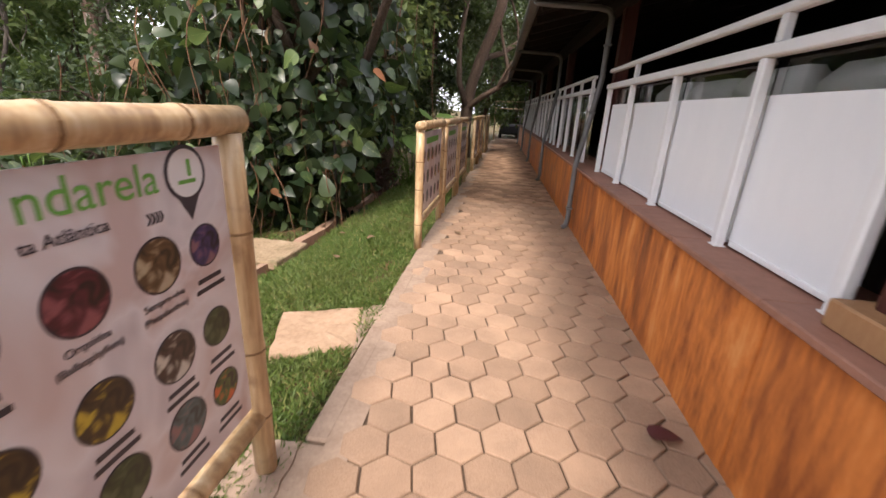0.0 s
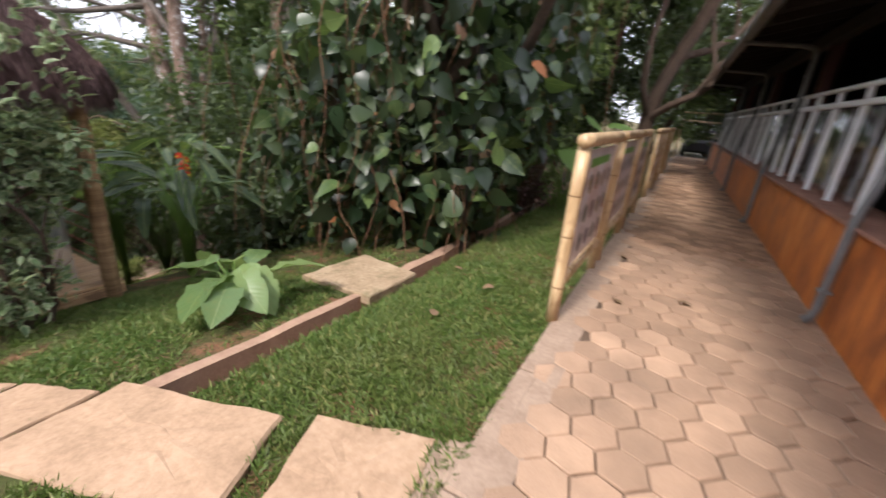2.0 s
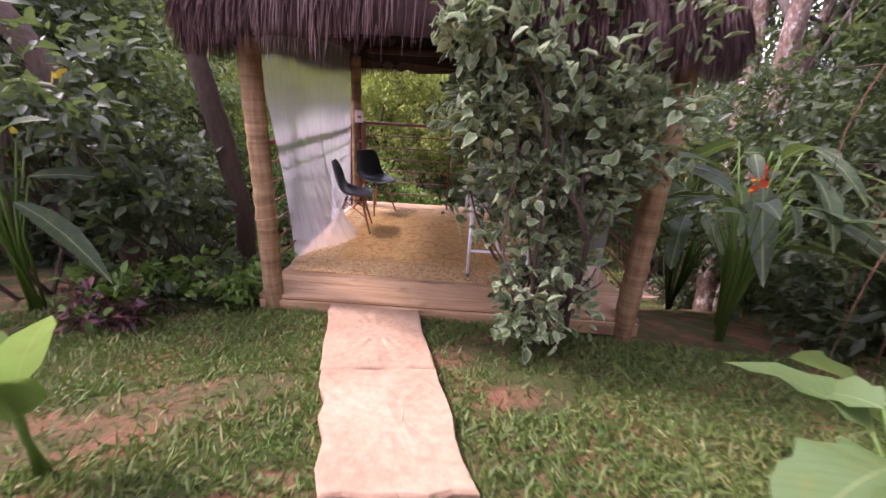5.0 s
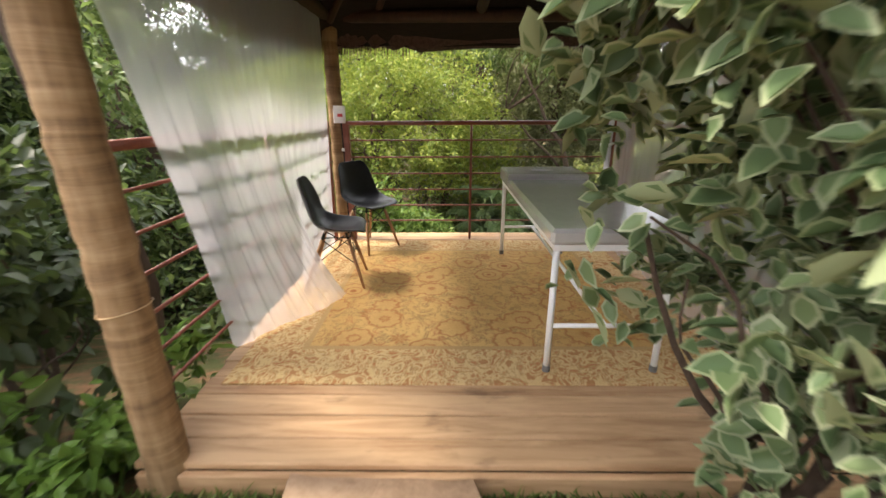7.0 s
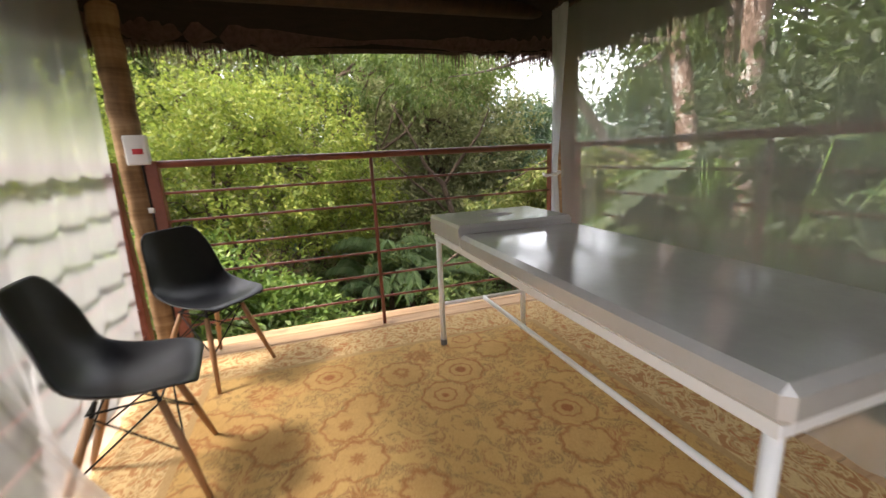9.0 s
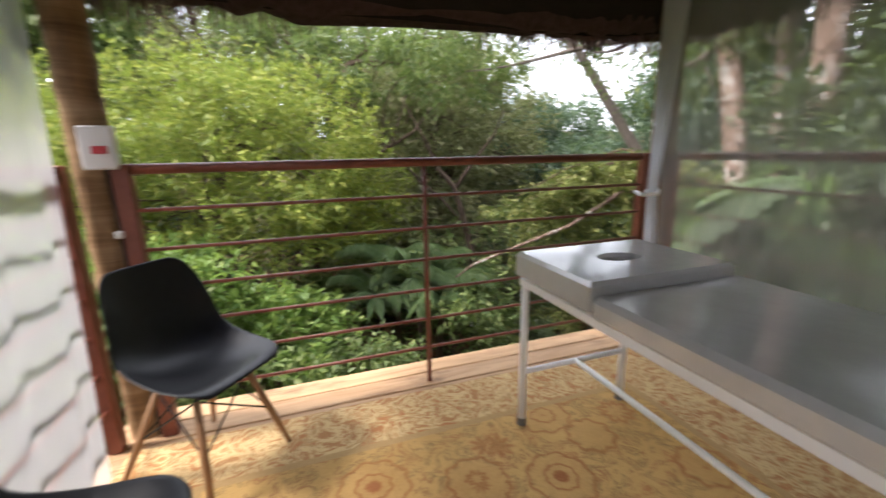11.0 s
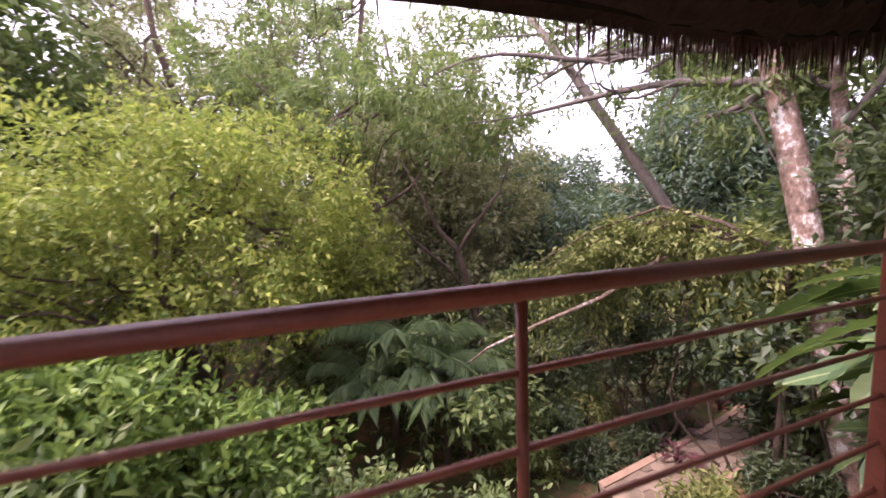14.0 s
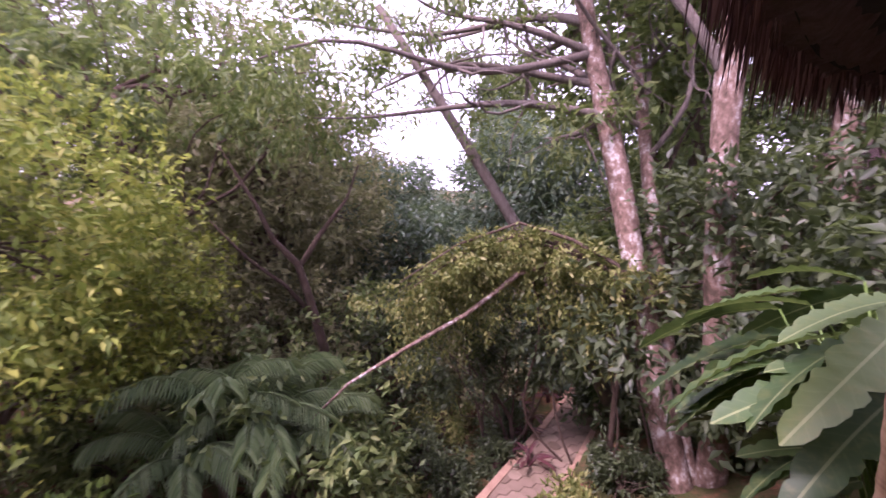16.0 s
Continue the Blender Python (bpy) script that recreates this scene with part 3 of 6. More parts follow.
    faces = []
    for i in range(steps):
        for k in range(3):
            a = i * 4 + k
            faces.append((a, a + 1, a + 5, a + 4))
    faces += [(0, 3, 2, 1), (steps * 4, steps * 4 + 1, steps * 4 + 2, steps * 4 + 3)]
    g.add(verts, faces)
    return tagged(part(name, g, mat), label, "drain edge", kind="structure")


strip("drain_rim_far", -2.73, -2.62, -0.28, 0.025, M["drain_rim"], "rough mortar rim along a garden drain")
strip("drain_rim_near", -2.40, -2.34, -0.28, -0.03, M["drain_rim"], "rough mortar rim along a garden drain")
strip("drain_bed", -2.625, -2.385, -0.30, -0.17, M["drain"], "muddy mortar bed of a garden drain")

# kerb and paving bed
KX0, KX1 = -0.73, -0.60


def left_edge(y):
    return KX1 + 0.026 * max(y - 4.3, 0)


kerb = thing("kerb", (KX0, 2, -0.03), "worn concrete edging beside the hexagonal paving", "kerb", kind="structure")
krng = np.random.default_rng(3)
y = -3.0
while y < 26:
    ln = 1.0 + krng.random() * 0.3
    a, b = left_edge(y), left_edge(y + ln)
    g = Geo().box(KX0 - KX1, 0, 0, 1, -0.12, -0.004 + krng.normal(0, 0.004), 0.012)
    g.v = [(a + (b - a) * p[1] + p[0] + krng.normal(0, 0.004), y + p[1] * (ln - 0.012), p[2]) for p in g.v]
    part("edging_stone", g, M["kerb"], kerb)
    y += ln
bed = part("paving_bed", Geo().add([(-0.62, -3, -0.016), (1.3, -3, -0.016), (1.3, 27, -0.016), (0.0, 27, -0.016)], [(0, 1, 2, 3)]), M["joint"])
tagged(bed, "dark sandy bedding between the pavers", "paving", kind="structure")

# ---- restaurant terrace beside the path ----
WX = 1.27
wall = thing("wall_terrace", (WX, 6, 0), "low terrace wall faced with rust-brown stained panels", "wall", kind="structure")
y = -3.0
k = 0
prng = np.random.default_rng(11)
while y < 24:
    ln = 1.5
    part("wall_panel", Geo().box(WX + prng.normal(0, 0.002), WX + 0.16, y + 0.002, y + ln - 0.002, -0.1, 0.855, 0.004), M["rust"], wall)
    y += ln
ledge = thing("ledge", (1.5, 6, 0.86), "red sandstone capping slabs on the terrace wall", "ledge", kind="structure")
y = -3.0
while y < 24:
    ln = 0.9
    part("capping_slab", Geo().box(1.215, 1.80, y + 0.002, y + ln - 0.002, 0.856, 0.893 + prng.normal(0, 0.0015), 0.006), M["ledge"], ledge)
    y += ln
inner = part("wall_terrace_inner", Geo().box(1.432, 1.78, -3, 24, -0.1, 0.854, 0), M["interior_shade"])
tagged(inner, "inner face of the terrace wall, coloured near-black for shade", "wall", kind="structure")


def gable(y0, y1):
    """End wall of the terrace that follows the roof's slope."""
    line = [(1.8, -0.1), (9.0, -0.1), (9.0, 5.19), (1.8, 3.28)]
    return Geo().add([(a, y0, b) for a, b in line] + [(a, y1, b) for a, b in line], [(0, 1, 2, 3), (7, 6, 5, 4), (0, 4, 5, 1), (1, 5, 6, 2), (2, 6, 7, 3), (3, 7, 4, 0)])


tagged(part("floor_terrace", Geo().box(1.79, 9, -3, 24, -0.1, 0.12, 0), M["interior_shade"]), "terrace floor, coloured near-black for the shade inside", "floor", kind="structure")
tagged(part("wall_terrace_back", Geo().box(9, 9.2, -3, 24, -0.1, 5.2, 0), M["interior_shade"]), "back wall of the terrace, coloured near-black for shade", "wall", kind="structure")
tagged(part("wall_terrace_south", gable(-3.2, -3.0), M["interior_shade"]), "end wall of the terrace, coloured near-black for shade", "wall", kind="structure")
tagged(part("wall_terrace_north", gable(24.0, 24.2), M["interior_shade"]), "end wall of the terrace, coloured near-black for shade", "wall", kind="structure")

# roof: sloping sheet, rafters, fascia and gutter
def slab_between(a, b, c, d, th):
    n = (Vector(b) - Vector(a)).cross(Vector(d) - Vector(a)).normalized() * th
    q = [Vector(p) for p in (a, b, c, d)]
    return Geo().add(q + [p + n for p in q], [(3, 2, 1, 0), (4, 5, 6, 7), (0, 1, 5, 4), (1, 2, 6, 5), (2, 3, 7, 6), (3, 0, 4, 7)])


roof = thing("roof_terrace", (4, 10, 3.0), "timber terrace roof with a shade-darkened underside and a grey gutter", "roof", kind="structure")
part("roof_covering", slab_between((0.50, -3.2, 2.99), (9.2, -3.2, 5.3), (9.2, 24.2, 5.3), (0.50, 24.2, 2.99), 0.06), M["tile_roof"], roof)
# lining, rafters and beam carry the soffit's shade in their colour
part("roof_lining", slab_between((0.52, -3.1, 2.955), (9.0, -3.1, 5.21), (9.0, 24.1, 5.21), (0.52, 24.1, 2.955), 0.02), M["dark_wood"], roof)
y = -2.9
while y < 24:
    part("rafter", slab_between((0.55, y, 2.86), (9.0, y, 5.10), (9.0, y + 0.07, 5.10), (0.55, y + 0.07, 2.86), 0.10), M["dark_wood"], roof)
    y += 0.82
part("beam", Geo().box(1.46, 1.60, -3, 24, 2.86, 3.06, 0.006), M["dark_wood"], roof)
gut = Geo()
prof = [(0.36, 3.00), (0.36, 2.91), (0.39, 2.89), (0.47, 2.89), (0.50, 2.91), (0.50, 3.00), (0.49, 3.00), (0.49, 2.915), (0.465, 2.90), (0.395, 2.90), (0.37, 2.915), (0.37, 3.00)]
gut.add([(a, -3.2, b) for a, b in prof] + [(a, 24.2, b) for a, b in prof], [(i, (i + 1) % 12, 12 + (i + 1) % 12, 12 + i) for i in range(12)])
part("gutter", gut, M["pipe"], roof, "grey metal gutter")

COLS = [-2.2, 5.86, 10.2, 14.3, 18.4, 22.5]
for y in COLS:
    c = thing("terrace_column", (1.62, y, 0.893), "dark red timber column on the capping ledge", "column", "terrace columns")
    part("shaft", Geo().box(1.54, 1.70, y - 0.08, y + 0.08, 0.93, 3.05, 0.01), M["red_wood"], c)
    part("foot", Geo().box(1.51, 1.73, y - 0.11, y + 0.11, 0.893, 0.935, 0.006), M["ledge"], c)
    d = thing("downpipe", (1.22, y - 0.14, 0.0), "grey downpipe against the rust-brown wall", "downpipe", "downpipes")
    yy = y - 0.14
    part("pipe", Geo().tube([(1.14, yy, 0.02), (1.19, yy, 0.07), (1.20, yy, 0.14), (1.20, yy, 0.92), (1.215, yy, 1.02), (1.345, yy, 1.85), (1.37, yy, 2.05), (1.37, yy, 2.72), (1.33, yy, 2.80),
                             (1.2, yy, 2.83), (0.55, yy, 2.86), (0.44, yy, 2.87), (0.43, yy, 2.89)], 0.036, 10), M["pipe"], d, smooth=True)
    for z in (0.3, 1.6, 2.4):
        x = 1.20 if z < 1 else (1.305 if z < 2 else 1.37)
        part("bracket", Geo().box(x - 0.045, x + 0.045, yy - 0.045, yy + 0.045, z, z + 0.03, 0.004), M["pipe"], d)


def balustrade(y0, y1, posts, boards, tall=()):
    """White rails on slim posts; boards: white sheets, else clear glass; tall: the posts that carry the handrail."""
    b = thing("terrace_balustrade", (1.41, (y0 + y1) / 2, 0.893), "white painted metal balustrade with " + ("white sheets" if boards else "glass panes") + " on the ledge", "balustrade", "terrace balustrades")
    part("lower_rail", Geo().box(1.375, 1.445, y0, y1, 1.885, 1.945, 0.008), M["white_metal"], b)
    part("handrail", Geo().box(1.38, 1.44, y0, y1, 2.07, 2.115, 0.01), M["white_metal"], b)
    for y in posts:
        part("post", Geo().box(1.384, 1.436, y - 0.03, y + 0.03, 0.894, 1.885, 0.008), M["white_metal"], b)
        part("post_foot", Geo().box(1.378, 1.442, y - 0.036, y + 0.036, 0.893, 0.901, 0.002), M["white_metal"], b)
    for y in tall or posts:
        part("rail_stub", Geo().box(1.388, 1.432, y - 0.026, y + 0.026, 1.945, 2.07, 0.005), M["white_metal"], b)
    for a, c in zip(posts, posts[1:]):
        if boards:
            part("white_sheet", Geo().box(1.462, 1.472, a + 0.01, c - 0.005, 0.93, 1.712, 0.002), M["white_board"], b, "white sheet board")
            part("bottom_channel", Geo().box(1.449, 1.485, a + 0.034, c - 0.034, 0.905, 0.935, 0.004), M["white_metal"], b)
        pane = part("pane", Geo().box(1.488, 1.496, a + 0.04, c - 0.04, 0.94, 1.88, 0.001), M["glass"], b, "clear glass pane")
        pane.visible_shadow = False
    return b


balustrade(1.3, 5.42, [1.40, 2.275, 3.365, 4.46, 5.36], True, (2.2, 4.42))
balustrade(-2.0, 0.95, [-1.9, -0.95, 0.0, 0.85], True)
balustrade(6.3, 9.95, [6.4, 7.3, 8.2, 9.1, 9.85], False)
balustrade(10.4, 14.1, [10.5, 11.4, 12.3, 13.2, 14.0], False)
balustrade(14.5, 18.2, [14.6, 15.5, 16.4, 17.3, 18.1], False)
balustrade(18.6, 22.3, [18.7, 19.6, 20.5, 21.4, 22.2], True)
for i, y in enumerate([0.4, 1.25, 2.05, 2.86, 3.62, 4.34]):
    s = thing("sofa_cushion", (1.95, y, 1.30), "grey canvas back cushion standing behind the white sheets", "cushion", "terrace cushions")
    g = Geo().box(1.70, 2.0, y - 0.36, y + 0.36, 1.3, 1.885 + 0.02 * (i % 2), 0.10)
    part("cover", g, M["cushion"], s, smooth=True)
sofa = thing("terrace_sofa", (2.2, 2.3, 0.12), "bench carrying grey cushions, coloured near-black for shade", "sofa")
part("seat_base", Geo().box(1.84, 2.6, -0.2, 4.8, 0.12, 1.30, 0.03), M["interior_shade"], sofa)

# near timber column on its block, standing on the ledge
col = thing("timber_column", (1.46, 1.12, 0.895), "dark red timber column on a tan wooden block on the ledge", "column")
part("base_block", Geo().box(1.31, 1.62, 0.96, 1.32, 0.895, 1.0, 0.008), M["beech"], col, "tan wooden base block")
part("shaft", Geo().box(1.39, 1.57, 1.02, 1.24, 1.0, 3.2, 0.006), M["red_wood"], col)

# ---- stepping slabs, culvert cover, manhole ----
def slab_z(x):
    return lerp_table(x, [(-6, -0.74), (-5.44, -0.735), (-4.3, -0.50), (-3.33, -0.285), (-2.8, -0.235), (-1.7, -0.085), (-1.5, -0.045), (-0.6, -0.022)])


SLABS = [
    [(-1.50, 2.60), (-0.885, 2.80), (-0.745, 2.19), (-1.29, 2.01)],
    [(-1.66, 2.52), (-2.82, 2.30), (-2.78, 1.60), (-1.42, 1.95)],
    [(-2.83, 2.18), (-3.33, 1.99), (-3.27, 1.44), (-2.80, 1.56)],
    [(-3.37, 1.97), (-4.32, 1.77), (-4.20, 1.13), (-3.30, 1.42)],
    [(-4.335, 1.765), (-5.36, 1.57), (-5.39, 0.82), (-4.215, 1.12)],
]


def rough_slab(poly, ztop, th, seed, wob=0.006):
    """A stone slab with broken edges; ztop gives the height of its face."""
    rng = np.random.default_rng(seed)
    edge = []
    for (ax, ay), (bx, by) in zip(poly, poly[1:] + poly[:1]):
        for k in range(6):
            f = k / 6
            j = 0 if k == 0 else wob
            edge.append((ax + (bx - ax) * f + rng.normal(0, j + 0.002), ay + (by - ay) * f + rng.normal(0, j + 0.002)))
    n = len(edge)
    cx, cy = sum(p[0] for p in edge) / n, sum(p[1] for p in edge) / n
    g = Geo()
    rings = [(1.0, -th), (1.0, -0.014), (0.975, 0.0), (0.6, 0.0), (0.25, 0.0)]
    verts = []
    for s, dz in rings:
        for ex, ey in edge:
            x, y = cx + (ex - cx) * s, cy + (ey - cy) * s
            verts.append((x, y, ztop(x, y) + dz + (rng.normal(0, 0.0025) if dz > -0.02 else 0)))
    faces = []
    for r in range(len(rings) - 1):
        for k in range(n):
            faces.append((r * n + k, r * n + (k + 1) % n, (r + 1) * n + (k + 1) % n, (r + 1) * n + k))
    faces.append(tuple(range((len(rings) - 1) * n, len(rings) * n)))
    area = sum(a[0] * b[1] - b[0] * a[1] for a, b in zip(edge, edge[1:] + edge[:1]))
    if area < 0:
        faces = [tuple(reversed(f)) for f in faces]
    return g.add(verts, faces)


for i, s in enumerate(SLABS):
    ob = part("stepping_slab", rough_slab(s, lambda x, y: slab_z(x), 0.13, 20 + i), M["slab"])
    tagged(ob, "pale sandstone stepping slab laid in the lawn", "paving slab", "garden stepping slabs")
ramp = part("concrete_apron", rough_slab([(-0.875, 2.80), (-0.735, 2.86), (-0.735, 2.05), (-0.765, 2.19)], lambda x, y: -0.02, 0.1, 31, 0.006), M["kerb"])
tagged(ramp, "worn concrete patch between slab and edging", "paving slab", "garden stepping slabs")
cul = part("culvert_cover", rough_slab([(-3.50, 4.36), (-2.50, 4.30), (-2.46, 5.10), (-3.38, 5.30)], lambda x, y: -0.375 + 0.06 * (x + 3), 0.10, 40), M["culvert"])
tagged(cul, "mossy stone slab laid across the garden drain", "paving slab")
foot = part("sign_footing", rough_slab([(-0.98, 0.98), (-0.70, 0.98), (-0.72, 1.32), (-0.95, 1.30)], lambda x, y: 0.0, 0.12, 44), M["kerb"])
tagged(foot, "concrete footing round a bamboo sign post", "footing")
mh = thing("manhole_cover", (-3.1, 1.04, ground_z(-3.1, 1.04)), "round weathered concrete manhole lid in the grass", "manhole cover")
gz = ground_z(-3.1, 1.04)


def disc(r, z0, z1, n=32, cx=-3.1, cy=1.04, rim=0.01):
    vs = []
    for rr, z in ((r, z0), (r, z1 - rim), (r - rim, z1)):
        vs += [(cx + rr * math.cos(2 * math.pi * k / n), cy + rr * math.sin(2 * math.pi * k / n), z) for k in range(n)]
    fs = [(i * n + k, i * n + (k + 1) % n, (i + 1) * n + (k + 1) % n, (i + 1) * n + k) for i in range(2) for k in range(n)]
    return Geo().add(vs, fs + [tuple(range(2 * n, 3 * n))])


part("lid_rim", disc(0.178, gz - 0.05, gz + 0.03), M["manhole"], mh)
part("lid", disc(0.160, gz, gz + 0.05), M["manhole"], mh)
for r in (0.045, 0.085, 0.125):
    pts = [(-3.1 + r * math.cos(a / 24 * 2 * math.pi), 1.04 + r * math.sin(a / 24 * 2 * math.pi), gz + 0.051) for a in range(25)]
    part("lid_groove", Geo().tube(pts, 0.006, 5, False), M["manhole"], mh)

# ---- bamboo signs ----
def bamboo(g, nodes, a, b, r, seed, step=0.30):
    """A cane with swollen joints from a to b; nodes gathers a mesh for each joint."""
    rng = np.random.default_rng(seed)
    a, b = Vector(a), Vector(b)
    d = (b - a).length
    n = max(2, int(d / step))
    pts, rad = [a], [r]
    for i in range(1, n):
        k = (i + rng.normal(0, 0.12)) / n
        c = a.lerp(b, k)
        u = (b - a).normalized()
        for o, s in ((-0.03, 1.0), (-0.008, 1.06), (0.0, 0.98), (0.008, 1.08), (0.03, 1.0)):
            pts.append(c + u * o)
            rad.append(r * s)
        nodes.append(Geo().tube([c - u * 0.005, c + u * 0.005], r * 1.075, 12))
    pts.append(b)
    rad.append(r)
    g.tube(pts, rad, 12)


def sign(x0, y0, x1, y1, top, seed, detailed=False):
    """A printed banner in a bamboo frame; its face looks to the path."""
    t = thing("bamboo_sign", ((x0 + x1) / 2, (y0 + y1) / 2, 0), "printed plant-guide banner in a bamboo frame beside the path", "sign", "bamboo signs")
    r = 0.047
    for i, (x, y) in enumerate(((x0, y0), (x1, y1))):
        g, n = Geo(), []
        bamboo(g, n, (x, y, -0.04), (x, y, top - 0.04), r, seed + i)
        p = part("post", g, M["bamboo"], t, smooth=True)
        for q in n:
            part("joint", q, M["bamboo_node"], p)
    d = Vector((x1 - x0, y1 - y0, 0)).normalized()
    a, b = Vector((x0, y0, top)) - d * 0.06, Vector((x1, y1, top)) + d * 0.06
    g, n = Geo(), []
    bamboo(g, n, a, b, r * 1.05, seed + 5)
    p = part("top_rail", g, M["bamboo"], t, smooth=True)
    for q in n:
        part("joint", q, M["bamboo_node"], p)
    g, n = Geo(), []
    bamboo(g, n, (x0, y0, 0.30), (x1, y1, 0.30), r * 0.9, seed + 7)
    p = part("bottom_rail", g, M["bamboo"], t, smooth=True)
    for q in n:
        part("joint", q, M["bamboo_node"], p)
    L_ = (Vector((x1, y1, 0)) - Vector((x0, y0, 0))).length
    face = Matrix.Translation((x0, y0, 0)) @ Matrix(((d.x, -d.y, 0, 0), (d.y, d.x, 0, 0), (0, 0, 1, 0), (0, 0, 0, 1)))
    bn = part("banner", Geo().box(0.055, L_ - 0.055, -0.004, 0.004, 0.37, top - 0.075, 0.001, face), M["banner"], t, "pinkish grey printed banner")
    return t, face, L_, bn


def on_face(face, s, z, off=0.006):
    """A matrix lying on the banner's path side at s along it."""
    return face @ Matrix.Translation((s, -off, z)) @ Matrix.Rotation(radians(90), 4, 'X')


def round_print(r, n=28):
    return Geo().add([(r * math.cos(2 * math.pi * k / n), r * math.sin(2 * math.pi * k / n), 0) for k in range(n)], [tuple(range(n))])


def put(name, geo, mat, parent, m, label=""):
    ob = part(name, geo, mat, parent, label)
    ob.matrix_world = m
    ob.parent = parent
    ob.matrix_parent_inverse = parent.matrix_basis.inverted()
    ob.matrix_basis = m
    return ob


def lettering(text, size, mat, parent, m, right=False):
    cu = bpy.data.curves.new("lettering", 'FONT')
    cu.body, cu.size, cu.extrude = text, size, 0.0006
    cu.align_x = 'RIGHT' if right else 'CENTER'
    cu.materials.append(mat)
    ob = new("lettering", cu)
    ob.parent = parent
    ob.matrix_parent_inverse = parent.matrix_basis.inverted()
    ob.matrix_basis = m
    ob["label"] = "printed words"
    return ob


# the near sign, whose print can be read
t, face, L_, bn = sign(-0.81, -0.95, -0.81, 1.15, 1.495, 100, True)
S0 = 0.95


def at_y(y):
    return y + S0


part_m = on_face(face, at_y(0.825), 1.315)
lettering("ndarela", 0.120, M["print_green"], t, part_m, True)
lettering("ta Atl\u00e2ntica", 0.043, M["print_dark"], t, on_face(face, at_y(0.66), 1.255), True)
put("pin_print", round_print(0.082), M["print_dark"], t, on_face(face, at_y(0.93), 1.352, 0.0055))
put("pin_print", round_print(0.070), M["print_white"], t, on_face(face, at_y(0.93), 1.352, 0.0065))
put("pin_print", Geo().add([(-0.045, 0.0, 0), (0.045, 0.0, 0), (0.0, -0.075, 0)], [(0, 2, 1)]), M["print_dark"], t, on_face(face, at_y(0.93), 1.285, 0.0052))
put("pin_print", Geo().add([(0.005, -0.01, 0), (0.02, -0.01, 0), (0.02, 0.04, 0), (0.005, 0.04, 0)], [(0, 1, 2, 3)]), M["print_green"], t, on_face(face, at_y(0.93), 1.352, 0.0072))
put("pin_print", Geo().add([(-0.035, -0.03, 0), (0.035, -0.03, 0), (0.035, -0.018, 0), (-0.035, -0.018, 0)], [(0, 1, 2, 3)]), M["print_green"], t, on_face(face, at_y(0.93), 1.352, 0.0072))
for k in range(4):
    q = [(0, 0.016, 0), (0.008, 0.016, 0), (0.018, 0, 0), (0.008, -0.016, 0), (0, -0.016, 0), (0.010, 0, 0)]
    put("arrow_print", Geo().add([(a + k * 0.014, b, 0) for a, b, _ in q], [(5, 2, 1, 0), (4, 3, 2, 5)]), M["print_dark"], t, on_face(face, at_y(0.765), 1.25, 0.0055))
NAMES = {(1, 0): ("Orqu\u00eddea", "(Bulbophyllum)"), (2, 0): ("Sempre-viva", "(Paepalanthus)")}
cols = [-0.62, -0.40, -0.18, 0.05, 0.31, 0.546, 0.778, 0.967]
for ci, y in enumerate(cols):
    for ri, z in enumerate((1.118, 0.825, 0.577)):
        k = (ci * 3 + ri * 5 + 2) % 8
        if ci == 5:
            k = (0, 3, 5)[ri]
        if ci == 6:
            k = (1, 4, 7)[ri]
        if ci == 7:
            k = (2, 5, 6)[ri]
        put("photo_print", round_print(0.082 if ci < 7 else 0.07), M["print_dark"], t, on_face(face, at_y(y), z, 0.0052))
        put("photo_print", round_print(0.076 if ci < 7 else 0.064), PHOTOS[k], t, on_face(face, at_y(y), z, 0.0060), "round plant photograph")
        if ri == 0 and ci in (5, 6):
            a, b = NAMES[(ci - 4, 0)]
            lettering(a, 0.030, M["print_dark"], t, on_face(face, at_y(y), z - 0.115))
            lettering(b, 0.028, M["print_dark"], t, on_face(face, at_y(y), z - 0.152))
        else:
            for dz, w in ((0.112, 0.055), (0.145, 0.068)):
                put("caption_bar", Geo().add([(-w, -0.008, 0), (w, -0.008, 0), (w, 0.008, 0), (-w, 0.008, 0)], [(0, 1, 2, 3)]), M["print_dark"], t,
                    on_face(face, at_y(y), z - dz, 0.0055))
# signs further along
for i, (a, b) in enumerate([(4.36, 5.80), (6.12, 7.60), (7.88, 9.25), (11.2, 12.7), (13.05, 14.5), (16.5, 18.0)]):
    xa, xb = -0.73 + 0.031 * (a - 4.36), -0.73 + 0.031 * (b - 4.36)
    t, face, L_, bn = sign(xa, a, xb, b, 1.38, 120 + 10 * i)
    if i < 3:
        put("title_print", Geo().add([(-0.4, -0.035, 0), (0.4, -0.035, 0), (0.4, 0.035, 0), (-0.4, 0.035, 0)], [(0, 1, 2, 3)]), M["print_green"], t, on_face(face, L_ / 2, 1.2))
    for c in range(5):
        for r in range(3):
            put("photo_print", round_print(0.082, 16), PHOTOS[(c * 3 + r * 2 + i) % 8], t, on_face(face, 0.2 + c * (L_ - 0.4) / 4, 1.03 - 0.25 * r))

# ---- gazebo: deck, posts, rails, thatch ----
DZ = -0.68
DX0, DX1, DY0, DY1 = -8.66, -5.38, 0.22, 3.42
deck = thing("floor_deck", (-7, 1.8, DZ), "pine board deck of the thatched gazebo", "deck", kind="structure")
x = DX1
drng = np.random.default_rng(9)
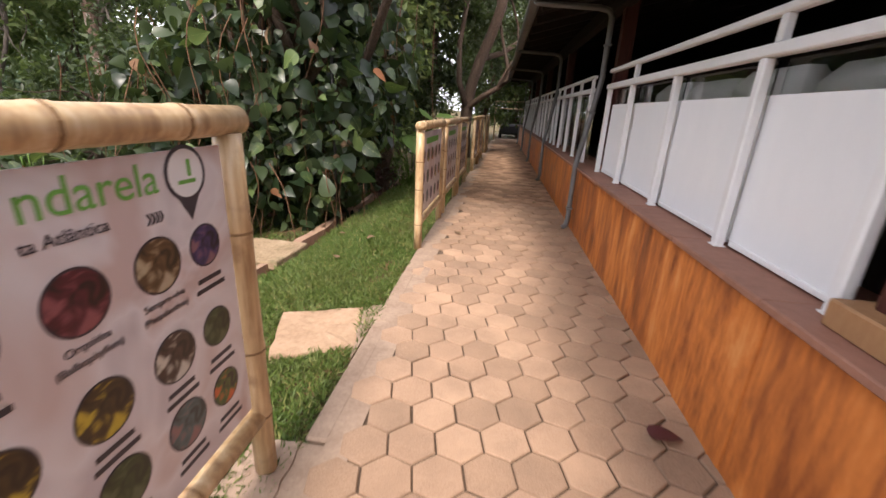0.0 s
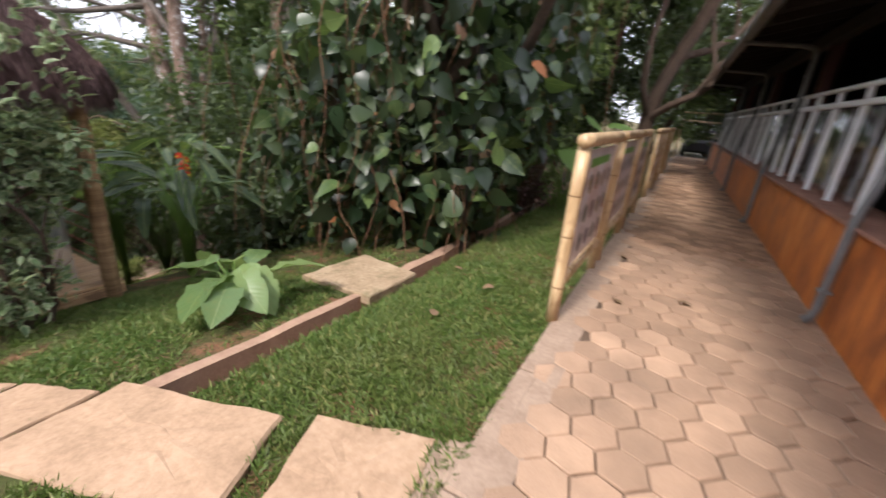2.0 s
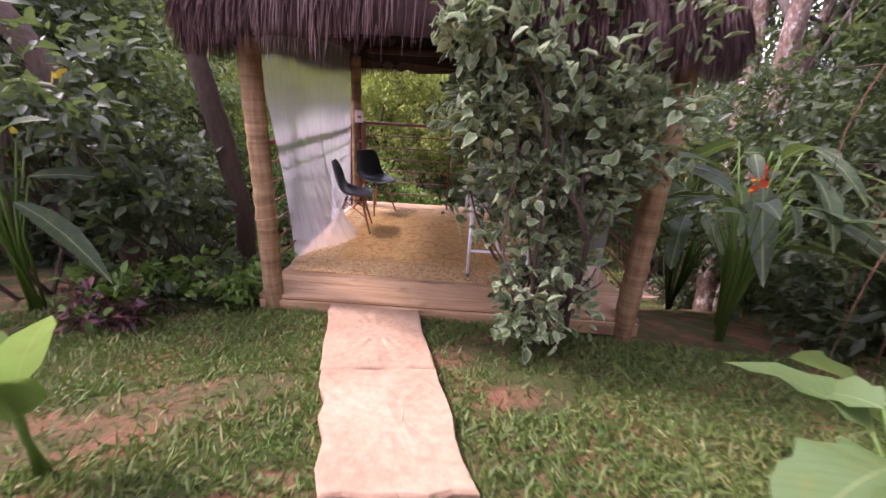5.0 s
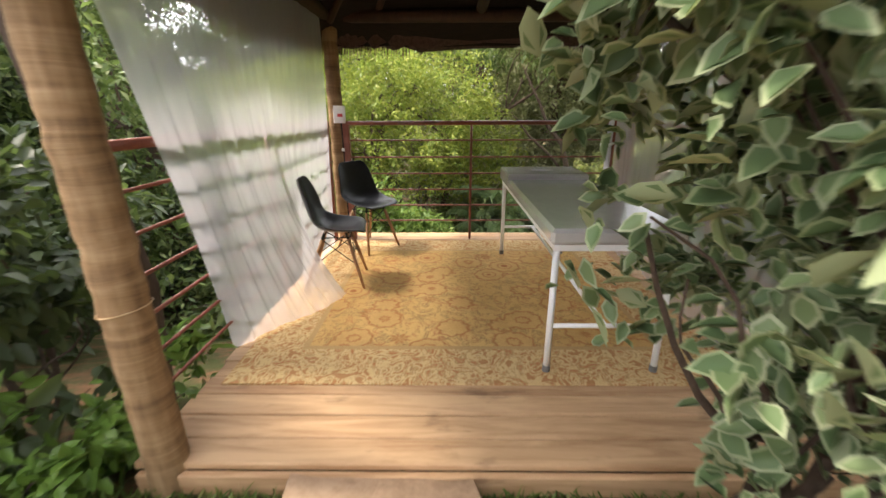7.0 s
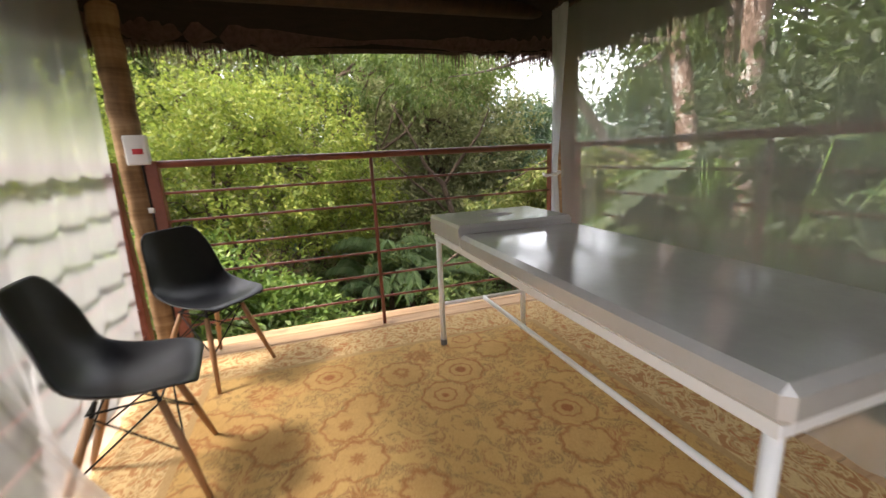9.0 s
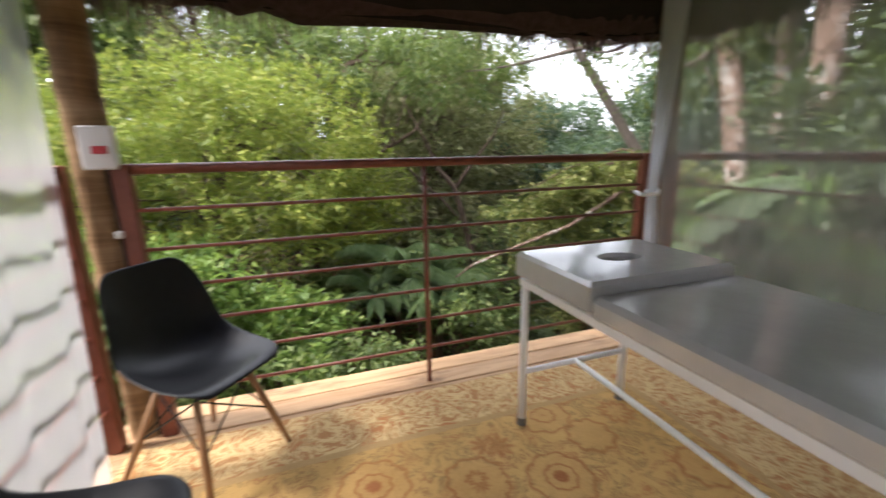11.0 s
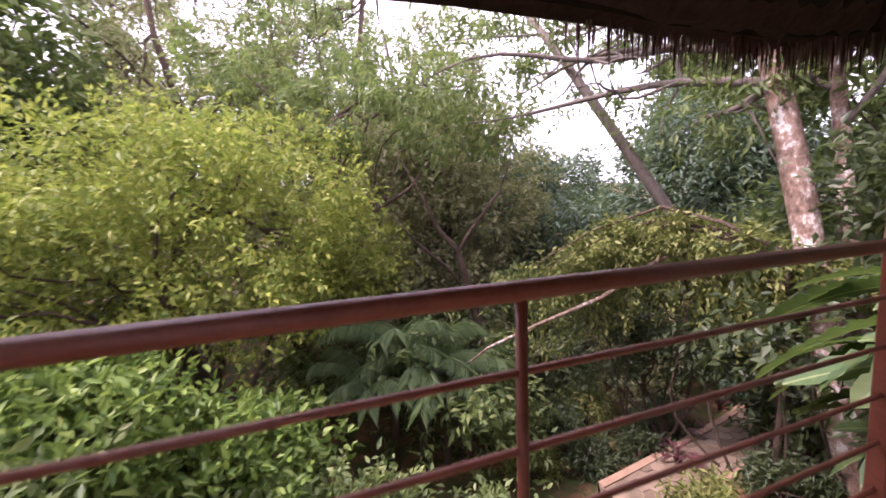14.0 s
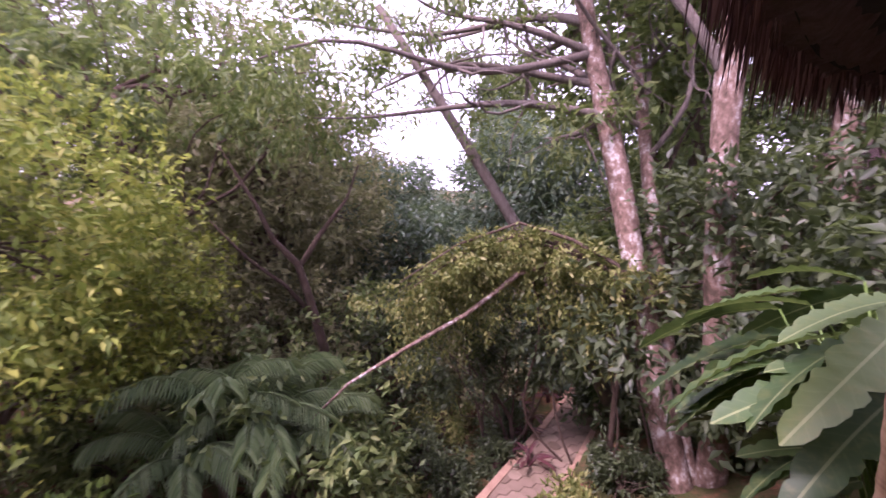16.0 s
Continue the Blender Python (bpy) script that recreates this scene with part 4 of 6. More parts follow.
while x - 0.138 > DX0:
    part("deck_board", Geo().box(x - 0.136, x, DY0 - drng.random() * 0.02, DY1 + drng.random() * 0.02, DZ - 0.035, DZ - drng.random() * 0.003, 0.005), M["deck"], deck)
    x -= 0.142
part("fascia_board", Geo().box(DX1 - 0.002, DX1 + 0.03, DY0, DY1, DZ - 0.15, DZ - 0.037, 0.004), M["deck"], deck)
for yy in (0.4, 1.3, 2.2, 3.1):
    part("joist", Geo().box(DX0, DX1 - 0.01, yy, yy + 0.08, DZ - 0.20, DZ - 0.037, 0.004), M["dark_wood"], deck)
GP = [(-5.40, 0.33), (-5.36, 3.30), (-8.47, 0.33), (-8.43, 3.27)]
for i, (px, py) in enumerate(GP):
    rng = np.random.default_rng(50 + i)
    z0 = ground_z(px, py) - 0.1
    p = thing("gazebo_post", (px, py, z0), "ringed round timber post of the thatched gazebo", "post", "gazebo posts")
    zs = np.arange(z0, 1.62, 0.055)
    rr = 0.078 if i < 2 else 0.072
    part("log", Geo().tube([(px + rng.normal(0, 0.003), py + rng.normal(0, 0.003), z) for z in zs], [rr * (1 + rng.normal(0, 0.008)) for _ in zs], 16), M["log"], p, smooth=True)
    if i == 0:
        part("wire_band", Geo().tube([(px + 0.084 * math.cos(a), py + 0.084 * math.sin(a), 0.0 + 0.012 * math.sin(a)) for a in np.linspace(0, 6.3, 24)], 0.0025, 5, False), M["bamboo"], p)
frame_beams = thing("gazebo_beams", (-7, 1.8, 1.45), "dark timber ring beams under the thatch", "beam")
for a, b in (((-5.38, 0.1), (-5.38, 3.5)), ((-8.47, 0.1), (-8.47, 3.5)), ((-8.6, 0.33), (-5.25, 0.33)), ((-8.6, 3.25), (-5.25, 3.25))):
    part("ring_beam", Geo().tube([(*a, 1.50), (*b, 1.50)], 0.06, 10), M["log_dark"], frame_beams, smooth=True)
CX, CY = -6.92, 1.78
for k in range(16):
    a = 2 * math.pi * k / 16
    e = (CX + 1.72 * math.copysign(abs(math.cos(a)) ** 0.5, math.cos(a)), CY + 1.68 * math.copysign(abs(math.sin(a)) ** 0.5, math.sin(a)), 1.44)
    part("rafter", Geo().tube([e, (CX, CY, 2.92)], [0.035, 0.03], 7), M["log_dark"], frame_beams, smooth=True)
for f in (0.35, 0.62):
    ring = []
    for k in range(33):
        a = 2 * math.pi * k / 32
        ring.append((CX + 1.70 * (1 - f) * math.copysign(abs(math.cos(a)) ** 0.6, math.cos(a)), CY + 1.66 * (1 - f) * math.copysign(abs(math.sin(a)) ** 0.6, math.sin(a)), 1.44 + 1.44 * f))
    part("batten", Geo().tube(ring, 0.018, 5, False), M["log"], frame_beams)
part("tie_beam", Geo().tube([(-8.5, CY, 1.55), (-5.38, CY, 1.55)], 0.05, 9), M["log_dark"], frame_beams, smooth=True)


def thatch_roof(cx, cy, hx, hy, z_eave, z_top, thick, seed, strands):
    """Rounded hip of thatch with a ragged hanging edge."""
    rng = np.random.default_rng(seed)
    t = thing("thatched_roof", (cx, cy, z_eave), "weathered brown thatch roof with a ragged drooping eave", "roof", "thatched roofs")
    n = 160

    def ring(s, z, jit=0.0):
        out = []
        for k in range(n):
            a = 2 * math.pi * k / n
            c, q = math.cos(a), math.sin(a)
            out.append((cx + hx * s * math.copysign(abs(c) ** 0.36, c), cy + hy * s * math.copysign(abs(q) ** 0.36, q), z + (rng.normal(0, jit) if jit else 0)))
        return out
    h = z_top - z_eave
    prof = [(0.02, z_top - thick - 0.05), (0.45, z_eave + h * 0.52), (0.86, z_eave + 0.14), (0.93, z_eave - 0.0), (0.985, z_eave - 0.02), (1.0, z_eave + 0.10), (0.99, z_eave + 0.28),
            (0.93, z_eave + 0.46), (0.80, z_eave + 0.62 + h * 0.06), (0.5, z_eave + h * 0.70), (0.2, z_eave + h * 0.92), (0.03, z_top)]
    verts = []
    for i, (s, z) in enumerate(prof):
        verts += ring(s, z, 0.018 if 2 < i < 9 else 0.006)
    faces = [(i * n + k, i * n + (k + 1) % n, (i + 1) * n + (k + 1) % n, (i + 1) * n + k) for i in range(len(prof) - 1) for k in range(n)]
    faces += [tuple(reversed(range(n))), tuple(range((len(prof) - 1) * n, len(prof) * n))]
    part("thatch_body", Geo().add(verts, [tuple(reversed(f)) for f in faces]), M["thatch"], t, smooth=True)
    # added inner sheet that keeps the underside as black as deep shade
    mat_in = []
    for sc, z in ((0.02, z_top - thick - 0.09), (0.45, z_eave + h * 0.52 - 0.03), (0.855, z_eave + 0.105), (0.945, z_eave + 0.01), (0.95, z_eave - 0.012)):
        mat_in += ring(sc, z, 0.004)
    part("shade_lining", Geo().add(mat_in, [(i * n + k, i * n + (k + 1) % n, (i + 1) * n + (k + 1) % n, (i + 1) * n + k) for i in range(4) for k in range(n)]), M["lining"], t, "added near-black sheet that holds the shade under the thatch", smooth=True)
    # straw hanging at the eave and lying on the slope
    m = strands
    a = rng.random(m) * 2 * np.pi
    c, q = np.cos(a), np.sin(a)
    ex, ey = np.sign(c) * np.abs(c) ** 0.36, np.sign(q) * np.abs(q) ** 0.36
    s = 0.955 + rng.random(m) * 0.055
    z = z_eave + 0.10 + rng.random(m) * 0.28
    long = rng.random(m) ** 5 * 0.16
    P = np.stack([cx + hx * ex * s, cy + hy * ey * s, z], 1)
    D = np.stack([ex * 0.12 + rng.normal(0, 0.06, m), ey * 0.12 + rng.normal(0, 0.06, m), -np.ones(m)], 1)
    N = np.stack([c, q, np.zeros(m)], 1)
    ln = (z - z_eave) + 0.02 + long
    V, F = leaf_arrays(P, D, N, ln, 0.006 + rng.random(m) * 0.006, DIAMOND * np.array((1, 1, 0.2)), DIAMOND_F)
    st = part("eave_straw", fast_mesh("eave_straw", V, F, M["straw"]), None, t)
    st["kind"] = "stuff"
    a = rng.random(m) * 2 * np.pi
    c, q = np.cos(a), np.sin(a)
    ex, ey = np.sign(c) * np.abs(c) ** 0.36, np.sign(q) * np.abs(q) ** 0.36
    f = rng.random(m) ** 0.7
    lo, hi = np.array((1.0, z_eave + 0.22)), np.array((0.75, z_eave + 0.72 + h * 0.06))
    s, z = lo[0] + (hi[0] - lo[0]) * f ** 1.6, lo[1] + (hi[1] - lo[1]) * f
    P = np.stack([cx + hx * ex * (s + 0.008), cy + hy * ey * (s + 0.008), z], 1)
    D = np.stack([ex * 0.35, ey * 0.35, -np.ones(m)], 1) + rng.normal(0, 0.08, (m, 3))
    V, F = leaf_arrays(P, D, np.stack([c, q, np.full(m, 0.4)], 1), 0.16 + rng.random(m) * 0.15, 0.010, DIAMOND * np.array((1, 1, 0.3)), DIAMOND_F)
    st = part("slope_straw", fast_mesh("slope_straw", V, F, M["straw"]), None, t)
    st["kind"] = "stuff"
    return t


thatch_roof(-6.90, 1.76, 1.97, 1.90, 1.29, 3.4, 0.3, 61, 15000)
RZ = [0.534, 0.366, 0.198, 0.03, -0.138, -0.306, -0.474]


def railing(a, b, mids, ends=True):
    a, b = Vector(a), Vector(b)
    t = thing("deck_railing", (*((a + b) / 2), DZ), "rust-red steel railing of seven bars round the deck", "railing", "deck railings")
    for i, z in enumerate(RZ):
        p, q = (a.x, a.y, z), (b.x, b.y, z)
        part("top_bar" if i == 0 else "bar", Geo().tube([p, q], 0.022 if i == 0 else 0.0085, 10), M["rail"], t, smooth=True)
    for f in mids:
        c = a.lerp(b, f)
        part("upright", Geo().tube([(c.x, c.y, DZ), (c.x, c.y, RZ[0])], 0.013, 8), M["rail"], t, smooth=True)
    for c, o in ((a, 1), (b, -1)) if ends else ():
        u = (b - a).normalized() * 0.028 * o
        w = Vector((-u.y, u.x))
        g = Geo().box(-0.032, 0.032, -0.028, 0.028, DZ, RZ[0] + 0.02, 0.004, Matrix.Translation((c.x + u.x, c.y + u.y, 0)) @ Matrix.Rotation(math.atan2(u.y, u.x), 4, 'Z'))
        part("end_stile", g, M["rail"], t)
    return t


railing((-8.41, 0.41), (-8.41, 3.15), [0.473])
railing((-8.39, 0.243), (-5.50, 0.243), [0.5])
railing((-8.39, 3.30), (-5.46, 3.30), [0.5])
sw = thing("switch_box", (-8.385, 0.395, 0.60), "white plastic switch box with a red key on the post", "switch")
part("housing", Geo().box(-8.405, -8.355, 0.335, 0.445, 0.535, 0.70, 0.006), M["switch"], sw)
part("key", Geo().box(-8.357, -8.347, 0.375, 0.425, 0.595, 0.625, 0.002), M["red"], sw, "red rocker key")
part("cable", Geo().tube([(-8.385, 0.40, 0.535), (-8.388, 0.405, 0.2), (-8.387, 0.40, -0.1), (-8.39, 0.40, -0.66)], 0.008, 6), M["black_wire"], sw)
part("cable_clip", Geo().box(-8.40, -8.37, 0.385, 0.415, 0.26, 0.29, 0.003), M["switch"], sw)

# ---- rug ----
rug = part("rug", Geo().box(-1.22, 1.22, -1.36, 1.36, 0, 0.010, 0.003), M["rug"])
rug.location = (-7.09, 1.66, DZ)
tagged(rug, "worn gold oriental rug with rust floral pattern on the deck", "rug")

# ---- curtains ----
def curtain(name, label, mat, rows, folds, amp, seed, nu=240, nv=26):
    """A hanging sheet: rows are its lines at heights, each a list of (x, y) bends."""
    rng = np.random.default_rng(seed)
    ph = rng.random(4) * 6
    verts = []
    for j in range(nv + 1):
        v = j / nv
        z, line, am = rows(v)
        for i in range(nu + 1):
            u = i / nu
            k = u * (len(line) - 1)
            a = min(int(k), len(line) - 2)
            f = k - a
            x = line[a][0] * (1 - f) + line[a + 1][0] * f
            y = line[a][1] * (1 - f) + line[a + 1][1] * f
            w = math.sin(u * folds * 6.283 + ph[0] + 0.8 * math.sin(u * 9 + ph[1])) + 0.4 * math.sin(u * folds * 14.5 + ph[2] + v * 1.5)
            wob = 0.008 * math.sin(u * 5 + v * 4 + ph[3])
            verts.append((x, y + am * amp * w + wob, z + 0.012 * math.sin(u * 17 + ph[1]) * v))
    faces = [(j * (nu + 1) + i, j * (nu + 1) + i + 1, (j + 1) * (nu + 1) + i + 1, (j + 1) * (nu + 1) + i) for j in range(nv) for i in range(nu)]
    t = thing(name, (rows(1)[1][0][0], rows(1)[1][0][1], DZ), label, "curtain", "gazebo curtains")
    part("cloth", Geo().add(verts, faces), mat, t, smooth=True)
    p0, p1 = rows(0)[1][0], rows(0)[1][-1]
    part("curtain_rod", Geo().tube([(*p0, rows(0)[0] + 0.01), (*p1, rows(0)[0] + 0.01)], 0.01, 7), M["log_dark"], t)
    return t


def left_rows(v):
    z = 1.45 + (DZ + 0.02 - 1.45) * v
    k = max(0, (v - 0.45) / 0.55)
    e = k * k
    top = [(-5.50, 0.302), (-6.2, 0.302), (-6.9, 0.302), (-7.6, 0.302), (-8.27, 0.302)]
    bot = [(-6.20, 0.22), (-6.56, 0.50), (-6.92, 0.70), (-7.10, 0.325), (-8.14, 0.310)]
    f = v ** 1.05
    return z, [(a[0] + (b[0] - a[0]) * f, a[1] + (b[1] - a[1]) * e) for a, b in zip(top, bot)], 0.55 + 0.6 * v


def right_rows(v):
    z = 1.45 + (DZ + 0.02 - 1.45) * v
    return z, [(-8.36 + 0.18 * v, 3.12), (-7.6, 3.10), (-6.8, 3.06), (-6.1, 3.04), (-5.50, 3.06)], 0.35 + 0.4 * v


curtain("curtain", "white sheer curtain blown inwards on the railing side of the deck", M["curtain"], left_rows, 12, 0.008, 5)
curtain("curtain", "thin greyish sheer curtain drawn along the deck", M["curtain_thin"], right_rows, 9, 0.018, 6)


def tie_rows(v):
    z = 1.45 + (DZ + 0.03 - 1.45) * v
    w = 0.10 + 0.16 * abs(v - 0.52) ** 0.7
    return z, [(-8.33 + 0.02, 3.06), (-8.33 + w, 3.03)], 1.0


tied = curtain("curtain", "white curtain gathered and tied beside the corner post", M["curtain"], tie_rows, 5, 0.02, 8, 50, 22)
part("tie_band", Geo().tube([(-8.34, 3.0, 0.33), (-8.26, 2.97, 0.32), (-8.20, 3.02, 0.33), (-8.26, 3.09, 0.34), (-8.34, 3.08, 0.33)], 0.012, 6), M["switch"], tied)

# ---- massage table ----
tb = thing("massage_table", (-6.93, 2.25, DZ), "pale grey vinyl massage table with a face hole on white legs", "massage table")
TX0, TX1, TY0, TY1 = -7.90, -5.97, 1.97, 2.58
part("pad", Geo().box(-7.42, TX1 + 0.02, TY0 - 0.02, TY1 + 0.02, 0.045, 0.125, 0.018), M["vinyl"], tb, "padded vinyl top", smooth=False)
hole = []
n = 24
cxh, cyh = -7.66, 2.275
outer = []
for k in range(n):
    a = 2 * math.pi * k / n
    c, q = math.cos(a), math.sin(a)
    s = 1 / max(abs(c), abs(q))
    outer.append((cxh + 0.235 * c * s, cyh + 0.325 * q * s))
    hole.append((cxh + 0.055 * c, cyh + 0.085 * q))
g = Geo()
ringz = [(outer, 0.065, 1.0), (outer, 0.150, 1.0), (outer, 0.165, 0.965), (hole, 0.165, 1.12), (hole, 0.150, 1.0), (hole, 0.065, 1.0)]
vs = []
for pts_, z, s in ringz:
    vs += [(cxh + (px - cxh) * s, cyh + (py - cyh) * s, z) for px, py in pts_]
fs = [(i * n + k, i * n + (k + 1) % n, (i + 1) * n + (k + 1) % n, (i + 1) * n + k) for i in range(len(ringz) - 1) for k in range(n)]
fs += [((len(ringz) - 1) * n + k, (len(ringz) - 1) * n + (k + 1) % n, (k + 1) % n, k) for k in range(n)]
part("head_pad", g.add(vs, fs), M["vinyl"], tb, "raised head pad with a face hole")
part("side_rail", Geo().box(TX0, TX1, TY0, TY0 + 0.03, 0.012, 0.045, 0.003), M["white_metal"], tb)
part("side_rail", Geo().box(TX0, TX1, TY1 - 0.03, TY1, 0.012, 0.045, 0.003), M["white_metal"], tb)
part("end_rail", Geo().box(TX0, TX0 + 0.03, TY0 + 0.03, TY1 - 0.03, 0.012, 0.045, 0.003), M["white_metal"], tb)
part("end_rail", Geo().box(TX1 - 0.03, TX1, TY0 + 0.03, TY1 - 0.03, 0.012, 0.045, 0.003), M["white_metal"], tb)
part("head_support", Geo().box(TX0, -7.42, TY0 + 0.05, TY1 - 0.05, 0.045, 0.066, 0.003), M["white_metal"], tb)
for px in (TX0 + 0.02, TX1 - 0.02):
    for py in (TY0 + 0.02, TY1 - 0.02):
        lg = part("leg", Geo().tube([(px, py, DZ + 0.015), (px, py, 0.014)], 0.017, 10), M["white_metal"], tb, smooth=True)
        part("leg_cap", Geo().tube([(px, py, DZ + 0.010), (px, py, DZ + 0.045)], 0.021, 10), M["pipe"], lg)
    part("end_stretcher", Geo().tube([(px, TY0 + 0.02, -0.40), (px, TY1 - 0.02, -0.40)], 0.013, 8), M["white_metal"], tb, smooth=True)
part("long_stretcher", Geo().tube([(TX0 + 0.02, 2.275, -0.40), (TX1 - 0.02, 2.275, -0.40)], 0.013, 8), M["white_metal"], tb, smooth=True)

# ---- shell chairs ----
def shell_chair(place, turn):
    t = thing("shell_chair", (0, 0, 0), "black plastic shell chair on splayed wooden dowel legs on the rug", "chair", "shell chairs")
    prof = [(-0.235, 0.845, 0.125, 0.02), (-0.232, 0.825, 0.165, 0.03), (-0.222, 0.77, 0.192, 0.045), (-0.205, 0.69, 0.205, 0.06), (-0.185, 0.61, 0.218, 0.075), (-0.158, 0.53, 0.228, 0.085),
            (-0.115, 0.47, 0.232, 0.085), (-0.05, 0.44, 0.234, 0.075), (0.03, 0.432, 0.234, 0.06), (0.11, 0.438, 0.232, 0.045), (0.18, 0.452, 0.222, 0.028), (0.222, 0.455, 0.200, 0.012), (0.243, 0.445, 0.165, 0.0)]
    nu = 12
    verts = []
    for i, (y, z, w, curl) in enumerate(prof):
        back = max(0.0, min(1.0, (0.55 - i / 12) / 0.3))
        for k in range(nu + 1):
            s = -1 + 2 * k / nu
            c = curl * abs(s) ** 2.4
            verts.append((s * w, y + c * back * 1.1, z + c * (1 - back * 0.9)))
    faces = [(i * (nu + 1) + k, i * (nu + 1) + k + 1, (i + 1) * (nu + 1) + k + 1, (i + 1) * (nu + 1) + k) for i in range(len(prof) - 1) for k in range(nu)]
    sh = part("shell", Geo().add(verts, faces), M["black_plastic"], t, "moulded black seat shell", smooth=True)
    so = sh.modifiers.new("thickness", 'SOLIDIFY')
    so.thickness, so.offset = 0.010, 0.0
    sb = sh.modifiers.new("round", 'SUBSURF')
    sb.levels = sb.render_levels = 1
    tops = [(-0.115, -0.085), (0.115, -0.085), (-0.12, 0.115), (0.12, 0.115)]
    feet = [(-0.215, -0.235), (0.215, -0.235), (-0.205, 0.215), (0.205, 0.215)]
    mids = []
    for (ax, ay), (bx, by) in zip(tops, feet):
        part("leg", Geo().tube([(bx, by, 0.0), (bx + (ax - bx) * 0.5, by + (ay - by) * 0.5, 0.19), (ax, ay, 0.385)], [0.010, 0.0155, 0.013], 10), M["beech"], t, "turned beech leg", smooth=True)
        mids.append((bx + (ax - bx) * 0.5, by + (ay - by) * 0.5, 0.19))
        part("bracket", Geo().tube([(ax, ay, 0.375), (ax * 0.8, ay * 0.8, 0.43)], 0.008, 6), M["black_wire"], t)
    for i, j in ((0, 1), (2, 3), (0, 2), (1, 3)):
        for a, b in ((i, j), (j, i)):
            p, q = mids[a], tops[b]
            part("cross_wire", Geo().tube([p, (q[0], q[1], 0.385)], 0.004, 5), M["black_wire"], t)
    part("under_ring", Geo().tube([(-0.12, -0.09, 0.40), (0.12, -0.09, 0.40), (0.12, 0.12, 0.40), (-0.12, 0.12, 0.40), (-0.12, -0.09, 0.40)], 0.005, 5), M["black_wire"], t)
    t.matrix_basis = pose(*place, 0, 0, turn)
    return t


chair = shell_chair((-8.11, 0.665, DZ + 0.010), -38)
copy_thing(chair, pose(-7.22, 0.57, DZ + 0.010, 0, 0, 8))

# ---- plants ----
def grid_leaf(profile, fold=0.12, bend=0.25, wave=0.0):
    """A leaf template, two half blades each side of a midrib; profile: (along, half width)."""
    T, F = [], []
    for i, (s, w) in enumerate(profile):
        z = -bend * max(s, 0) ** 2
        wz = wave * math.sin(i * 2.1)
        T += [(s, 0, z), (s, w, z + fold * w + wz * w), (s, -w, z + fold * w - wz * w)]
    for i in range(len(profile) - 1):
        a = 3 * i
        F += [(a, a + 3, a + 4, a + 1), (a, a + 2, a + 5, a + 3)]
    return np.array(T, float), np.array(F)


HEART = grid_leaf([(-0.17, 0.20), (-0.06, 0.36), (0.12, 0.44), (0.35, 0.40), (0.6, 0.27), (0.82, 0.12), (1.0, 0.006)], 0.18, 0.22, 0.06)
PADDLE = grid_leaf([(0, 0.02), (0.08, 0.14), (0.22, 0.26), (0.42, 0.30), (0.62, 0.28), (0.8, 0.19), (0.93, 0.08), (1.0, 0.005)], 0.25, 0.35, 0.08)
BANANA = grid_leaf([(0, 0.01)] + [(0.05 + 0.0335 * i, ((0.130, 0.134, 0.104, 0.132, 0.138, 0.136, 0.090, 0.128, 0.133, 0.112, 0.135)[i % 11]) * math.sin(math.pi * (0.1 + 0.86 * (i + 1) / 29)) ** 0.55) for i in range(28)] + [(1.0, 0.004)], 0.30, 0.42, 0.10)
FLOPPY = grid_leaf([(0, 0.02), (0.06, 0.16), (0.16, 0.27), (0.24, 0.24), (0.30, 0.32), (0.45, 0.35), (0.56, 0.29), (0.62, 0.33), (0.78, 0.26), (0.92, 0.12), (1.0, 0.005)], 0.22, 0.55, 0.10)
LANCE = grid_leaf([(0, 0.01), (0.1, 0.06), (0.3, 0.105), (0.55, 0.11), (0.78, 0.075), (0.93, 0.03), (1.0, 0.003)], 0.3, 0.45, 0.05)
BLADE = np.array([(0, 0.5, 0), (0, -0.5, 0), (0.55, -0.38, 0.03), (0.55, 0.38, 0.03), (1, 0, -0.16)])
BLADE_F = np.array([(0, 1, 2), (0, 2, 3), (3, 2, 4)])


def each_leaf_mat(name, colors, trans=0.3, rough=0.3):
    """As leaf_mat, for leaves that are objects of their own."""
    m = Mat(name, rough, 0, 0.4)
    n = len(colors)
    c = m.ramp(m.each(), [(i / max(n - 1, 1), k) for i, k in enumerate(colors)])
    k = m.noise(m.world_coord(), 14, 4)
    c = m.mix(m.ramp(k, [(0.5, (0, 0, 0)), (0.75, (0.5,) * 3)]), c, (0.16, 0.17, 0.05))
    o = m.coord()
    sp = m.n.new("ShaderNodeSeparateXYZ")
    m.l.new(o, sp.inputs[0])
    ay = m.math('ABSOLUTE', sp.outputs[1], 0)
    vein = m.math('SINE', m.math('MULTIPLY', m.math('SUBTRACT', sp.outputs[0], m.math('MULTIPLY', ay, 0.9)), 75.0))
    c = m.mix(m.math('MULTIPLY', m.math('GREATER_THAN', vein, 0.90), 0.05), c, (0.30, 0.36, 0.14))
    c = m.mix(m.math('MULTIPLY', m.math('LESS_THAN', ay, 0.007), 0.5), c, (0.33, 0.38, 0.16))
    h = m.math('ADD', m.math('MULTIPLY', vein, 0.5), m.noise(m.world_coord(), 40, 2))
    m.color(c).bump(h, 0.07, 0.012).translucent(m.mix(0.5, c, (0.22, 0.33, 0.06)), trans)
    return m.m


L["vine"] = leaf_mat("vine_leaf", [(0.10, 0.13, 0.035), (0.17, 0.20, 0.05), (0.27, 0.28, 0.08), (0.36, 0.34, 0.13)], 0.4, 0.5)
